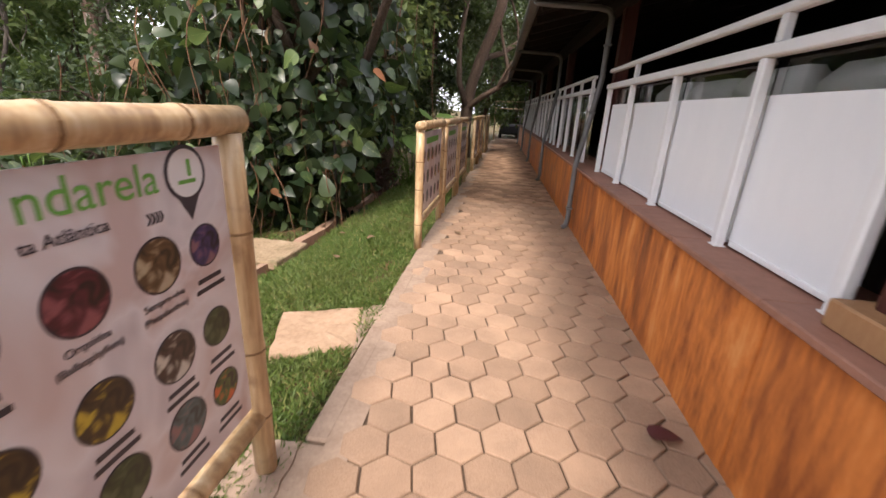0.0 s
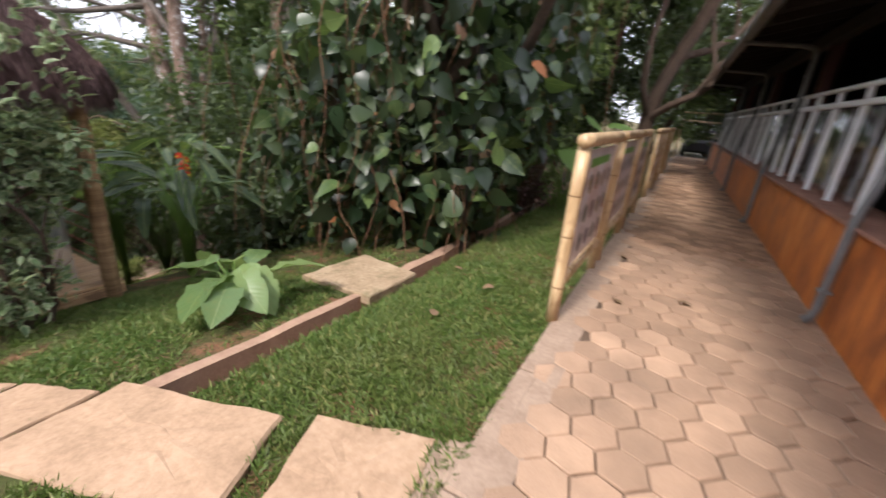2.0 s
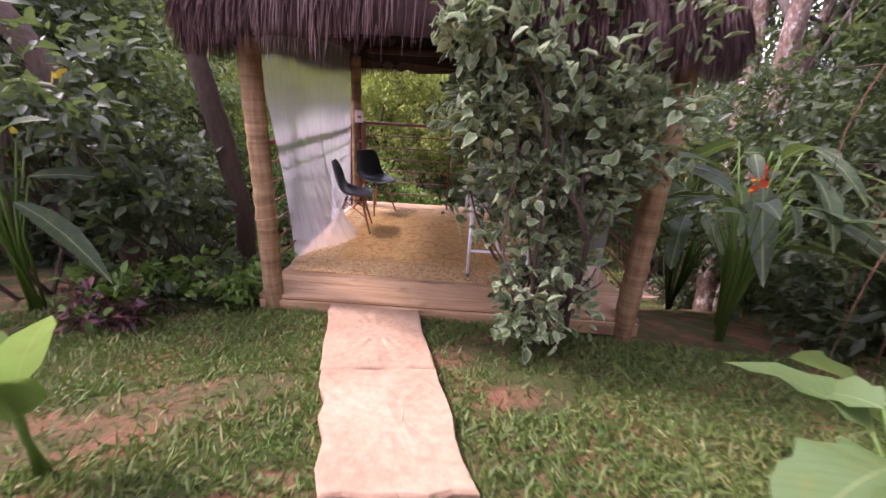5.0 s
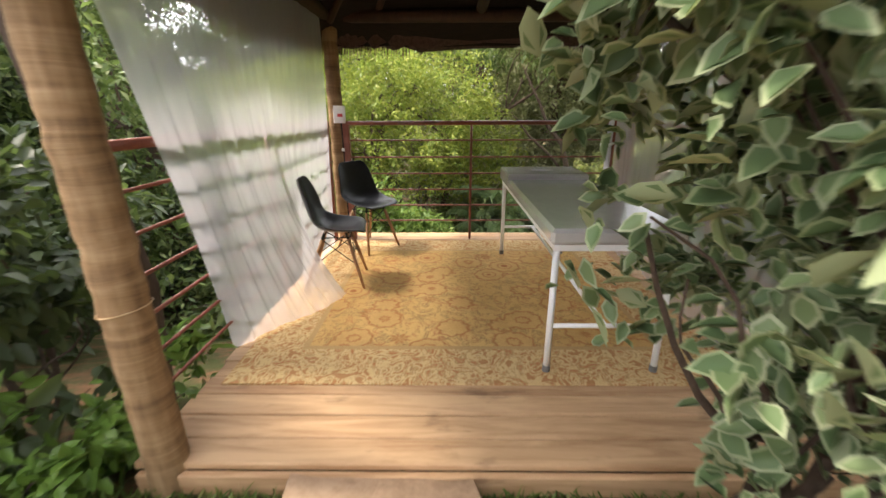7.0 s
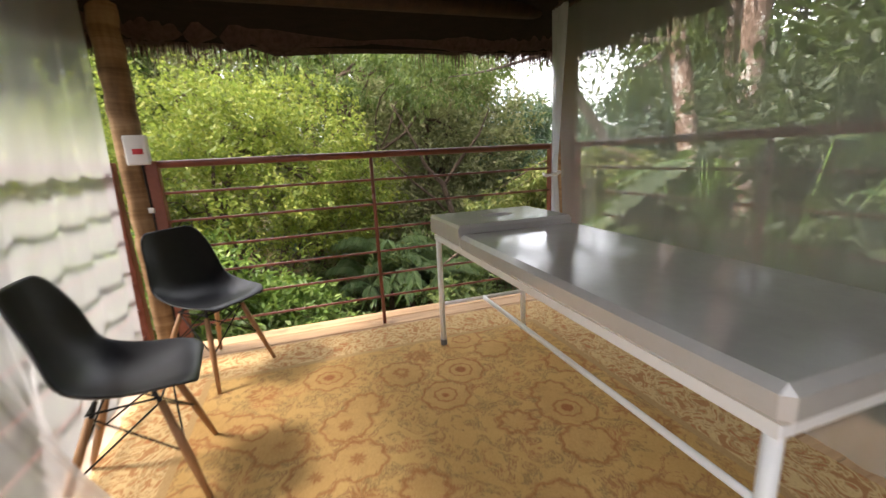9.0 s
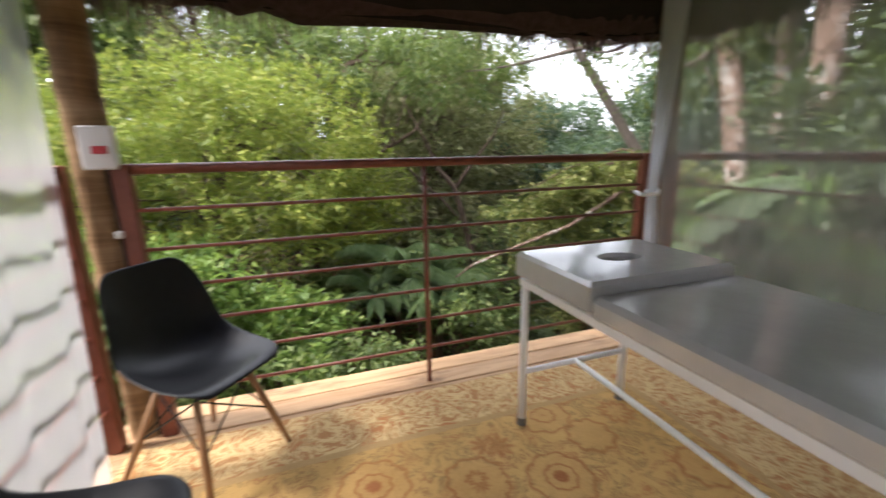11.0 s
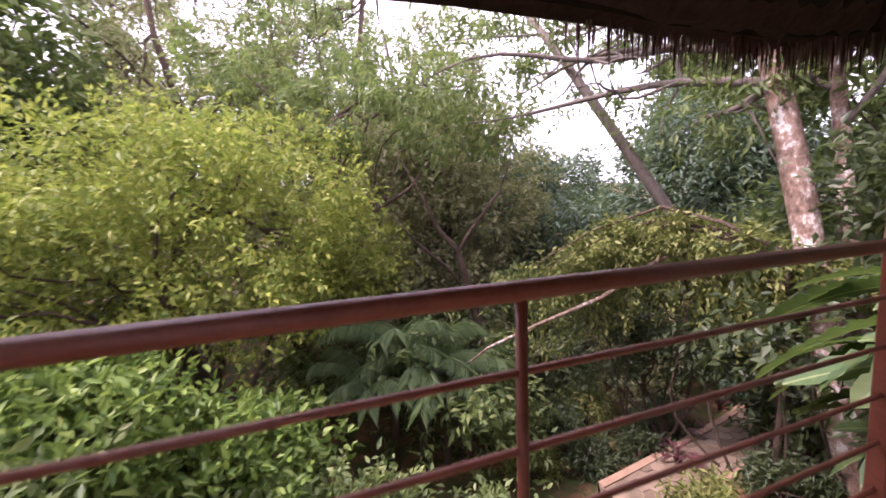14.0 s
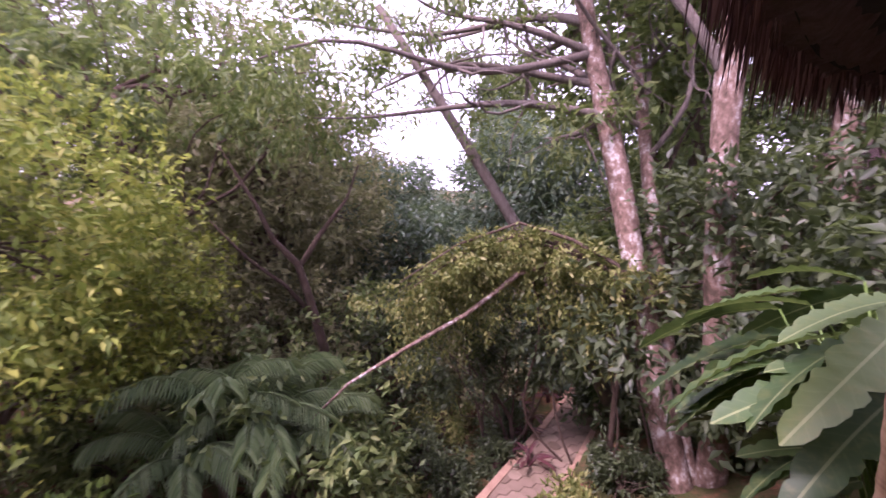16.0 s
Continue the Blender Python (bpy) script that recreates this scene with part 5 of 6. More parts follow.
L["palm"] = leaf_mat("palm_leaflet", [(0.11, 0.18, 0.075), (0.19, 0.28, 0.12), (0.29, 0.37, 0.18)], 0.35, 0.45)
LE = {
    "philo": each_leaf_mat("philodendron_leaf_single", [(0.010, 0.020, 0.009), (0.018, 0.037, 0.013), (0.03, 0.056, 0.019), (0.055, 0.092, 0.03), (0.13, 0.19, 0.06)], 0.2, 0.34),
    "banana": each_leaf_mat("heliconia_leaf_single", [(0.018, 0.042, 0.013), (0.03, 0.066, 0.02), (0.05, 0.098, 0.03), (0.10, 0.15, 0.045)], 0.25, 0.5),
    "young": each_leaf_mat("fresh_leaf_single", [(0.13, 0.24, 0.05), (0.2, 0.33, 0.09)], 0.4, 0.35),
    "dusky": each_leaf_mat("dusky_leaf_single", [(0.016, 0.032, 0.014), (0.03, 0.055, 0.024), (0.05, 0.085, 0.035)], 0.25, 0.55),
    "ghost": each_leaf_mat("pale_green_leaf_single", [(0.09, 0.15, 0.05), (0.15, 0.23, 0.08), (0.22, 0.30, 0.11)], 0.35, 0.35),
}


def leaf_object(template, mat, name="leaf"):
    T, F = template
    return fast_mesh(name, T, F, mat, smooth=True)


def basis(p, d, n, s):
    """A matrix that lays a unit leaf along d with its face to n."""
    d = Vector(d).normalized()
    side = Vector(n).cross(d)
    side = side.normalized() if side.length > 1e-4 else d.orthogonal().normalized()
    u = d.cross(side)
    m = Matrix((d, side, u)).transposed().to_4x4()
    return Matrix.Translation(p) @ m @ Matrix.Scale(s, 4)


def rosette(name, label, place, n, height, leaf_len, template, mat, seed, lean=(0, 0), category="plant", spread=1.0, tilt=0.55, stem_mat="young", group=""):
    """A clump of single big leaves on arching stems from one base."""
    rng = np.random.default_rng(seed)
    t = thing(name, place, label, category, group)
    me = leaf_object(template, mat)
    base = Vector(place)
    for i in range(n):
        a = 2.4 * i + rng.normal(0, 0.3)
        r = spread * (0.35 + 0.65 * rng.random())
        h = height * (0.55 + 0.45 * rng.random())
        out = Vector((math.cos(a) + lean[0], math.sin(a) + lean[1], 0))
        tip = base + Vector((out.x * r * height * 0.55, out.y * r * height * 0.55, h))
        mid = base + Vector((out.x * r * height * 0.18, out.y * r * height * 0.18, h * 0.6))
        st = part("stem", Geo().tube([base + Vector(rng.normal(0, 0.02, 3)) * 1.0, mid, tip], [0.012, 0.010, 0.007], 6), L[stem_mat], t, smooth=True)
        d = Vector((out.x, out.y, tilt - 1.1 * rng.random())).normalized()
        nn = Vector((-out.x * 0.5, -out.y * 0.5, 1)) + Vector(rng.normal(0, 0.3, 3))
        lf = new("leaf", me)
        lf.parent = t
        lf.matrix_parent_inverse = t.matrix_basis.inverted()
        lf.matrix_basis = basis(tip, d, nn, leaf_len * (0.7 + 0.5 * rng.random()))
    return t


def leaf_wall(name, label, trunk, blobs, singles, joined, size, seed, template=HEART):
    """A tree trunk hung with big climbing leaves that hang tip down."""
    rng = np.random.default_rng(seed)
    t = thing(name, trunk[0], label, "climbing plant")
    g = Geo()
    for k in range(5):
        top = Vector(trunk[1]) + Vector(rng.normal(0, 0.7, 3))
        p, r = limb(rng, Vector(trunk[0]) + Vector((*rng.normal(0, 0.5, 2), 0)), top, 0.16 - 0.02 * k, 0.05, 0.12, 7)
        g.tube(p, r, 8)
    part("trunk", g, M["bark"], t, smooth=True)
    roots = Geo()
    for k in range(150):
        b = blobs[rng.integers(len(blobs))]
        a = Vector((b[0] + rng.normal(0, b[3] * 0.6), b[1] + rng.normal(0, b[4] * 0.6), b[2] + b[5] * 0.7))
        e = a + Vector((rng.normal(0, 0.3), rng.normal(0, 0.3), -1.4 - rng.random() * 1.6))
        p, r = limb(rng, a, e, 0.008, 0.003, 0.09, 6)
        roots.tube(p, r, 5, False)
    rt = part("root_tangle", roots, M["root"], t)
    rt["kind"] = "stuff"
    me = leaf_object(template, LE["philo"])

    def spots(n, shell):
        P, out = blob_points(rng, blobs, n, shell)
        flat = out * np.array((1, 1, 0.25))
        N = unit(flat + rng.normal(0, 0.75, flat.shape) + np.array((0, 0, 0.45)))
        D = unit(np.array((0, 0, -0.8)) + flat * 0.6 + rng.normal(0, 0.85, flat.shape))
        return P + rng.normal(0, 0.10, P.shape), D, N, size * (0.32 + 0.85 * rng.random(n) ** 1.6)
    P, D, N, s = spots(joined, 0.55)
    V, F = leaf_arrays(P, D, N, s, s, *template)
    o = part("leaves", fast_mesh("leaves", V, F, L["philo"], True), None, t)
    o["kind"] = "stuff"
    P, D, N, s = spots(joined // 15, 0.8)
    V, F = leaf_arrays(P, D, N, s * 0.8, s * 0.6, *template)
    o = part("withered_leaves", fast_mesh("withered_leaves", V, F, L["philo_dead"], True), None, t, "withered brown and orange leaves")
    o["kind"] = "stuff"
    P, D, N, s = spots(singles * 3, 0.97)
    near = np.argsort(np.hypot(P[:, 0] + 1.2, P[:, 1] - 2.0))[:singles]
    for i in near:
        lf = new("leaf", me)
        lf.parent = t
        lf.matrix_parent_inverse = t.matrix_basis.inverted()
        lf.matrix_basis = basis(P[i], D[i], N[i], s[i])
    return t


leaf_wall("philodendron_tree", "old trunk smothered in hanging heart-shaped philodendron leaves", ((-3.9, 7.1, -0.6), (-3.7, 7.2, 4.6)),
          [(-3.0, 6.7, 1.75, 1.15, 0.95, 1.75), (-4.1, 6.1, 1.5, 1.0, 0.85, 1.6), (-4.9, 5.7, 1.2, 0.7, 0.6, 1.1), (-2.3, 7.8, 2.2, 0.8, 0.9, 1.6), (-3.4, 7.0, 4.0, 1.7, 1.3, 1.2), (-3.3, 6.3, 0.25, 0.9, 0.6, 0.65), (-2.65, 7.2, 0.3, 0.5, 0.8, 0.6), (-4.4, 5.75, 0.15, 0.7, 0.5, 0.55)], 295, 4200, 0.27, 71)


def bush(name, label, base, blobs, leaf, twigs, per, size, seed, aspect=0.45, droop=0.2, far=False, group="", stems=7, inner=""):
    """Stems from the ground and a crown of leaves."""
    rng = np.random.default_rng(seed)
    t = thing(name, base, label, "shrub", group)
    g = Geo()
    for k in range(stems):
        b = blobs[k % len(blobs)]
        e = np.array(b[:3]) + rng.normal(0, 0.4, 3) * np.array(b[3:6])
        q, w = limb(rng, np.array(base) + np.append(rng.normal(0, 0.06, 2), 0), e, 0.022, 0.006, 0.14, 6)
        g.tube(q, w, 6, False)
        for j in (3, 4, 5):
            e2 = np.array(b[:3]) + unit(rng.normal(size=(1, 3)))[0] * np.array(b[3:6]) * 0.9
            q2, w2 = limb(rng, q[j], e2, w[j] * 0.7, 0.003, 0.15, 4)
            g.tube(q2, w2, 5, False)
    part("branchwork", g, M["bark"], t, smooth=True)
    sh = (DIAMOND, DIAMOND_F) if far else (OVAL, OVAL_F)
    me = crown_mesh("foliage", rng, blobs, twigs, per, size, L[leaf], aspect, droop, *sh, spread=size * 1.6)
    part("foliage", me, None, t)
    if inner:
        V = np.empty(len(me.vertices) * 3, np.float32)
        me.vertices.foreach_get("co", V)
        V = V.reshape(-1, len(sh[0]), 3)
        c = V.mean(1, keepdims=True)
        n = np.cross(V[:, 1] - V[:, 0], V[:, -1] - V[:, 0])
        n = n / np.maximum(np.linalg.norm(n, axis=1, keepdims=True), 1e-9)
        F = sh[1][None] + (np.arange(len(V)) * len(sh[0]))[:, None, None]
        for s in (1, -1):
            W = c + (V - c) * 0.75 + n[:, None, :] * 0.0022 * s
            part("leaf_centre_layer", fast_mesh("leaf_centre_layer", W.reshape(-1, 3), F.reshape(-1, sh[1].shape[1]), L[inner]), None, t, "darker green leaf centres")["kind"] = "stuff"
    return t


bush("variegated_bush", "tall cream-edged variegated bush beside the deck entrance", (-5.0, 2.52, -0.74),
     [(-4.98, 2.58, -0.18, 0.30, 0.34, 0.36), (-5.0, 2.47, 0.25, 0.38, 0.40, 0.42), (-5.0, 2.38, 0.75, 0.44, 0.46, 0.45), (-5.02, 2.28, 1.25, 0.44, 0.52, 0.45), (-5.05, 2.78, 0.85, 0.36, 0.32, 0.42), (-5.05, 2.12, 1.75, 0.45, 0.58, 0.45), (-5.05, 2.8, 1.6, 0.4, 0.4, 0.35), (-5.0, 2.05, 0.62, 0.34, 0.32, 0.38), (-5.0, 2.0, 1.2, 0.36, 0.34, 0.4), (-4.75, 2.35, 0.0, 0.3, 0.3, 0.3)],
     "cream", 860, 9, 0.088, 81, 0.52, 0.0, stems=10, inner="variegated")
rosette("elephant_ear", "light green broad-leaved philodendron seedling in the lawn", (-3.46, 3.52, ground_z(-3.46, 3.52)), 10, 0.52, 0.50, FLOPPY, LE["ghost"], 83, spread=1.0, tilt=0.85)
rosette("canna_plant", "young canna with broad upright green leaves in the grass", (-3.34, 0.42, ground_z(-3.34, 0.42)), 4, 0.36, 0.38, PADDLE, LE["young"], 85, spread=0.15, tilt=3.6)
rosette("heliconia_clump", "dusky heliconia clump with long paddle leaves", (-4.9, -1.25, ground_z(-4.9, -1.25)), 11, 1.4, 0.65, LANCE, LE["dusky"], 86, spread=0.4, tilt=0.9)
rosette("heliconia_clump", "heliconia clump with torn banana-like leaves below the deck", (-8.25, 4.65, -2.1), 34, 2.5, 0.88, BANANA, LE["banana"], 87, spread=0.22, tilt=0.5, lean=(-1.25, 0.1))
rosette("heliconia_clump", "heliconia clump with torn banana-like leaves below the deck", (-8.0, 5.2, -1.9), 22, 2.4, 0.92, BANANA, LE["banana"], 88, spread=0.7, tilt=0.5)
rosette("heliconia_clump", "heliconia clump with long green leaves beside the gazebo", (-6.4, 4.8, -1.2), 14, 2.0, 0.85, LANCE, LE["dusky"], 89, spread=0.6, tilt=0.7)
rosette("heliconia_clump", "heliconia clump with long green leaves beside the gazebo", (-5.7, 4.35, -1.0), 16, 1.7, 0.6, LANCE, LE["dusky"], 90, spread=0.35, tilt=0.9)
rosette("monstera_clump", "bright green monstera clump by the path signs", (-1.75, 9.0, -0.35), 12, 1.9, 0.6, HEART, LE["young"], 91, spread=0.6, tilt=0.3)
rosette("elephant_ear", "dark leaved plant behind the lawn", (-2.2, 9.9, -0.4), 9, 0.55, 0.4, LANCE, LE["dusky"], 92, spread=0.9, tilt=0.6)
# hanging red heliconia flower
hf = thing("heliconia_flower", (-6.72, 5.05, -0.9), "hanging scarlet heliconia bloom with yellow tips", "flower")
part("stem", Geo().tube([(-6.72, 5.05, -0.95), (-6.74, 5.06, 0.1), (-6.76, 5.08, 0.55), (-6.68, 5.0, 0.62), (-6.62, 4.95, 0.5)], 0.012, 6), L["young"], hf, smooth=True)
for k in range(8):
    s = 1 if k % 2 else -1
    b = Vector((-6.62, 4.95, 0.5 - 0.055 * k))
    part("bract", fast_mesh("bract", *leaf_arrays(np.array([b[:]]), np.array([(0.25 * s, 0.3 * s, -0.35)]), np.array([(1.0, -0.6, 0.3)]), np.array([0.13]), np.array([0.13]), *PADDLE), L["red"], True), None, hf)
    part("bract_tip", fast_mesh("bract_tip", *leaf_arrays(np.array([(b + Vector((0.03 * s, 0.035 * s, -0.05)))[:]]), np.array([(0.25 * s, 0.3 * s, -0.1)]), np.array([(1.0, -0.6, 0.3)]), np.array([0.05]), np.array([0.04]), *PADDLE), L["yellow"], True), None, hf)

# trees beyond the railing
def B(*a):
    return list(a)


tree("lime_green_tree", "dense lime-green leafy tree below the deck", (-15.0, -0.2, -3.7), (-15.0, 0.0, 0.8), 0.14,
     B((-14.3, -1.6, 0.2, 1.9, 2.0, 1.6), (-14.8, 0.6, 0.5, 2.0, 1.9, 1.7), (-15.2, -0.6, 1.3, 1.6, 1.8, 0.9), (-15.6, 2.0, -0.3, 1.4, 1.3, 1.1), (-15.4, -3.6, 0.2, 1.9, 1.9, 1.3)), "bright", 5200, 10, 0.10, 201, limbs=2)
tree("overhanging_tree", "green tree with long leaves hanging over the valley", (-17.5, 1.5, -3.6), (-17.0, 2.4, 2.6), 0.16,
     B((-15.8, 3.4, 2.5, 1.5, 1.8, 0.6), (-17.0, 1.4, 3.4, 1.9, 2.0, 0.8), (-15.6, 4.9, 2.9, 1.3, 1.2, 0.5), (-17.4, 3.6, 3.6, 1.5, 1.8, 0.6)), "mid", 800, 9, 0.16, 202, aspect=0.32, droop=0.6)
tree("olive_tree", "twiggy olive-green tree with crooked limbs", (-18.6, 5.2, -3.6), (-18.2, 5.0, 1.6), 0.17,
     B((-18.0, 4.6, 0.8, 1.9, 1.9, 1.5), (-18.5, 6.8, 0.6, 1.7, 1.5, 1.5), (-18.8, 4.8, 2.4, 1.7, 1.9, 1.0), (-17.6, 3.4, -0.4, 1.5, 1.3, 1.2), (-18.4, 7.6, 1.9, 1.0, 1.0, 0.9), (-18.6, 6.6, 3.0, 1.1, 1.0, 0.7)), "olive", 3100, 9, 0.155, 203)
tree("mango_tree", "dark blue-green dense mango tree", (-16.6, 14.0, -2.8), (-16.6, 14.0, 1.6), 0.25,
     B((-16.6, 12.5, 0.6, 1.9, 1.6, 1.8), (-15.4, 14.6, 1.2, 2.0, 1.9, 2.0), (-16.6, 14.0, 2.5, 2.0, 1.9, 1.4), (-17.6, 11.2, -0.9, 2.0, 1.7, 1.5), (-18.2, 9.2, -0.9, 2.0, 1.7, 1.4)), "dark", 4600, 9, 0.22, 204, aspect=0.3, droop=0.5)
tree("mango_tree", "dark blue-green dense mango tree", (-22.5, 10.5, -2.8), (-22.5, 10.5, 1.2), 0.25,
     B((-22.0, 9.0, 0.7, 2.4, 2.3, 1.8), (-22.5, 12.0, 0.8, 2.6, 2.4, 1.8), (-20.5, 7.6, -1.0, 1.9, 1.7, 1.5)), "dark", 3000, 9, 0.24, 205, aspect=0.32, droop=0.5)
def vine_thicket(ridge, label, seed):
    """Arched branches carrying a cap of leaves from which leafy strands hang."""
    rng = np.random.default_rng(seed)
    t = thing("vine_thicket", (-11.5, 6.9, -3.3), label, "shrub")
    ridge = [Vector(p) for p in ridge]
    g = Geo()
    for k in range(7):
        off = Vector((rng.normal(0, 0.12), 0.12 * k + rng.normal(0, 0.05), -0.05 * k + rng.normal(0, 0.06)))
        g.tube([(-10.9, 7.1, -3.3), (-10.75, 6.95, -1.6)] + [p + off for p in reversed(ridge)], [0.05, 0.04, 0.035, 0.03, 0.022, 0.016, 0.008], 7, False)
    for k in range(5):
        p = ridge[rng.integers(1, 5)]
        q, w = limb(rng, (p.x + rng.normal(0, 0.4), p.y + 0.8 + rng.normal(0, 0.3), -3.4), p, 0.022, 0.01, 0.07, 6)
        g.tube(q, w, 6, False)
    part("branchwork", g, M["bark"], t, smooth=True)
    blobs = []
    for i in range(12):
        f = i / 11 * (len(ridge) - 1)
        a = min(int(f), len(ridge) - 2)
        c = ridge[a].lerp(ridge[a + 1], f - a)
        for d in (0.05, 0.55):
            blobs.append((c.x + 0.25 * d + rng.normal(0, 0.08), c.y + d, c.z - 0.18 - 0.25 * d, 0.42, 0.42, 0.20))
    part("foliage", crown_mesh("foliage", rng, blobs, 1500, 7, 0.085, L["vine"], 0.42, 0.5, DIAMOND, DIAMOND_F, 0.16), None, t)
    P, D, N, ln = [], [], [], []
    for k in range(430):
        f = rng.random() * (len(ridge) - 1)
        a = min(int(f), len(ridge) - 2)
        c = ridge[a].lerp(ridge[a + 1], f - a) + Vector((rng.normal(0, 0.16), rng.random() * 0.9 - 0.25, -0.15))
        drop = 0.3 + 1.25 * rng.random() ** 1.3
        for j in range(int(drop / 0.035)):
            P.append((c.x + rng.normal(0, 0.03), c.y + rng.normal(0, 0.03), c.z - j * 0.035))
            D.append((rng.normal(0, 0.5), rng.normal(0, 0.5), -0.8))
            N.append(rng.normal(0, 1, 3))
            ln.append(0.05 + 0.05 * rng.random())
    ln = np.array(ln)
    V, F = leaf_arrays(np.array(P), np.array(D), np.array(N), ln, ln * 0.45, DIAMOND, DIAMOND_F)
    part("strand_curtain", fast_mesh("strand_curtain", V, F, L["vine"]), None, t, "leafy strands hanging from the arch")["kind"] = "stuff"
    return t


vine_thicket([(-13.0, 4.8, -0.30), (-12.68, 5.6, 0.18), (-12.03, 6.2, 0.50), (-11.37, 6.5, 0.28), (-10.7, 6.6, -0.05)], "arching thicket of vines with hanging yellow-green strands", 206)
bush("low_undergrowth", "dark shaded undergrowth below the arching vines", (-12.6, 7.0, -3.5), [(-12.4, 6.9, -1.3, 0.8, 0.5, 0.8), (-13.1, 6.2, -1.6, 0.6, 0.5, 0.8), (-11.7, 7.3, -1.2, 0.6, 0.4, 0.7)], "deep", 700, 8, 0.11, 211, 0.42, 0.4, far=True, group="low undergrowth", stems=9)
bush("broadleaf_shrub", "fresh green broad-leaved shrub below the railing", (-12.4, -0.9, -3.6),
     [(-12.2, -0.8, -1.3, 1.0, 1.2, 0.9), (-11.7, 0.3, -1.9, 0.8, 0.9, 0.8), (-12.0, -2.2, -1.0, 1.1, 1.1, 1.0), (-12.6, 0.9, -2.2, 0.7, 0.8, 0.7)], "fresh", 1900, 9, 0.115, 207, 0.42, 0.1, stems=12)
bush("broadleaf_shrub", "mid green shrub on the slope below the deck", (-11.2, 1.6, -3.4),
     [(-11.2, 1.6, -2.5, 0.8, 0.9, 0.7), (-11.0, 2.9, -2.7, 0.7, 0.8, 0.5), (-10.6, 0.5, -2.1, 0.7, 0.9, 0.6)], "mid", 700, 8, 0.10, 208, far=True)
ft = thing("forked_tree", (-15.3, 5.0, -3.7), "dark forked trunk standing in the shaded valley", "tree trunk")
part("trunk", Geo().tube([(-15.3, 5.1, -3.8), (-15.3, 4.95, -1.8), (-15.25, 4.66, -0.8), (-15.3, 4.5, -0.2), (-15.35, 4.1, 0.25), (-15.3, 3.85, 0.8), (-15.5, 3.4, 1.7)], [0.10, 0.085, 0.075, 0.065, 0.05, 0.035, 0.015], 9), M["bark"], ft, smooth=True)
part("limb", Geo().tube([(-15.3, 4.52, -0.25), (-15.25, 4.9, 0.3), (-15.3, 5.5, 0.95), (-15.5, 5.9, 1.6)], [0.055, 0.045, 0.03, 0.015], 8), M["bark"], ft, smooth=True)
part("limb", Geo().tube([(-15.3, 4.8, -1.2), (-15.2, 4.2, -0.5), (-15.1, 3.6, 0.0), (-15.1, 3.1, 0.6)], [0.045, 0.035, 0.025, 0.012], 8), M["bark"], ft, smooth=True)
# lichen-spotted trunks
for i, (bx, by, tx, ty, tz, r) in enumerate([(-9.85, 7.06, -12.0, 7.6, 5.0, 0.20), (-9.75, 7.15, -11.8, 9.0, 5.0, 0.125), (-9.62, 7.3, -9.7, 6.7, 6.4, 0.185), (-8.6, 8.4, -8.7, 8.8, 6.2, 0.20)]):
    rng = np.random.default_rng(300 + i)
    t = thing("lichen_trunk_tree", (bx, by, -3.0), "grey-pink trunk patched with white lichen under a leafy crown", "tree", "lichen-trunk trees")
    g = Geo()
    pts, rad = limb(rng, (bx, by, -3.2), (tx, ty, tz), r, r * 0.6, 0.014, 14)
    g.tube(pts, [q * (1 + rng.normal(0, 0.05)) for q in rad], 14)
    lg = Geo()
    if i == 0:
        ends = [((-14.8, 4.6, 2.2), 9), ((-15.4, 6.0, 2.9), 10), ((-13.0, 7.8, 3.6), 10), ((-12.2, 7.2, 1.9), 9), ((-14.0, 3.4, 2.6), 11), ((-14.2, 8.6, 4.4), 12), ((-15.6, 7.2, 4.2), 12), ((-13.4, 5.2, 3.9), 11), ((-16.2, 4.8, 4.2), 12)]
    else:
        ends = [(tuple(np.array((tx, ty, tz)) + rng.normal(0, 1.5, 3) * np.array((1, 1, 0.4))), int(rng.integers(8, 13))) for _ in range(5)]
    for e, j in ends:
        q, w = limb(rng, pts[j + 2], e, rad[j + 2] * 0.5, 0.012, 0.09, 8)
        lg.tube(q, w, 7, False)
        for _ in range(5):
            jj = rng.integers(3, 8)
            e2 = Vector(q[jj]) + Vector(rng.normal(0, 0.7, 3))
            q2, w2 = limb(rng, q[jj], e2, w[jj] * 0.6, 0.004, 0.15, 4)
            lg.tube(q2, w2, 5, False)
    part("trunk", g, M["lichen"], t, smooth=True)
    part("limb", lg, M["bark_grey"], t, smooth=True)
    bl = [(*e, 1.2, 1.2, 0.45) for e, j in ends] + [(tx, ty, tz + 0.3, 1.4, 1.4, 0.7)]
    part("crown", crown_mesh("crown", rng, bl, 1500 if i == 0 else 620, 7, 0.15, L["mid"], 0.3, 0.6, DIAMOND, DIAMOND_F, 0.35), None, t)
sn = thing("leaning_snag", (-11.3, 8.6, -2.9), "bare leaning grey trunk above the vine thicket", "tree trunk")
part("trunk", Geo().tube([(-11.3, 8.6, -3.1), (-12.3, 7.8, -0.6), (-12.85, 7.4, 0.5), (-13.45, 6.95, 1.7), (-14.2, 6.35, 3.2), (-14.8, 5.9, 4.3)], [0.13, 0.115, 0.105, 0.095, 0.08, 0.065], 10), M["bark_grey"], sn, smooth=True)


def palm(place, h, seed, n=12):
    rng = np.random.default_rng(seed)
    t = thing("feather_palm", place, "small feathery blue-green palm below the deck", "palm", "feather palms")
    x, y, z = place
    part("trunk", Geo().tube([(x, y, z - 0.1), (x + 0.05, y, z + h * 0.5), (x + 0.08, y, z + h)], [0.07, 0.055, 0.06], 8), M["bark"], t, smooth=True)
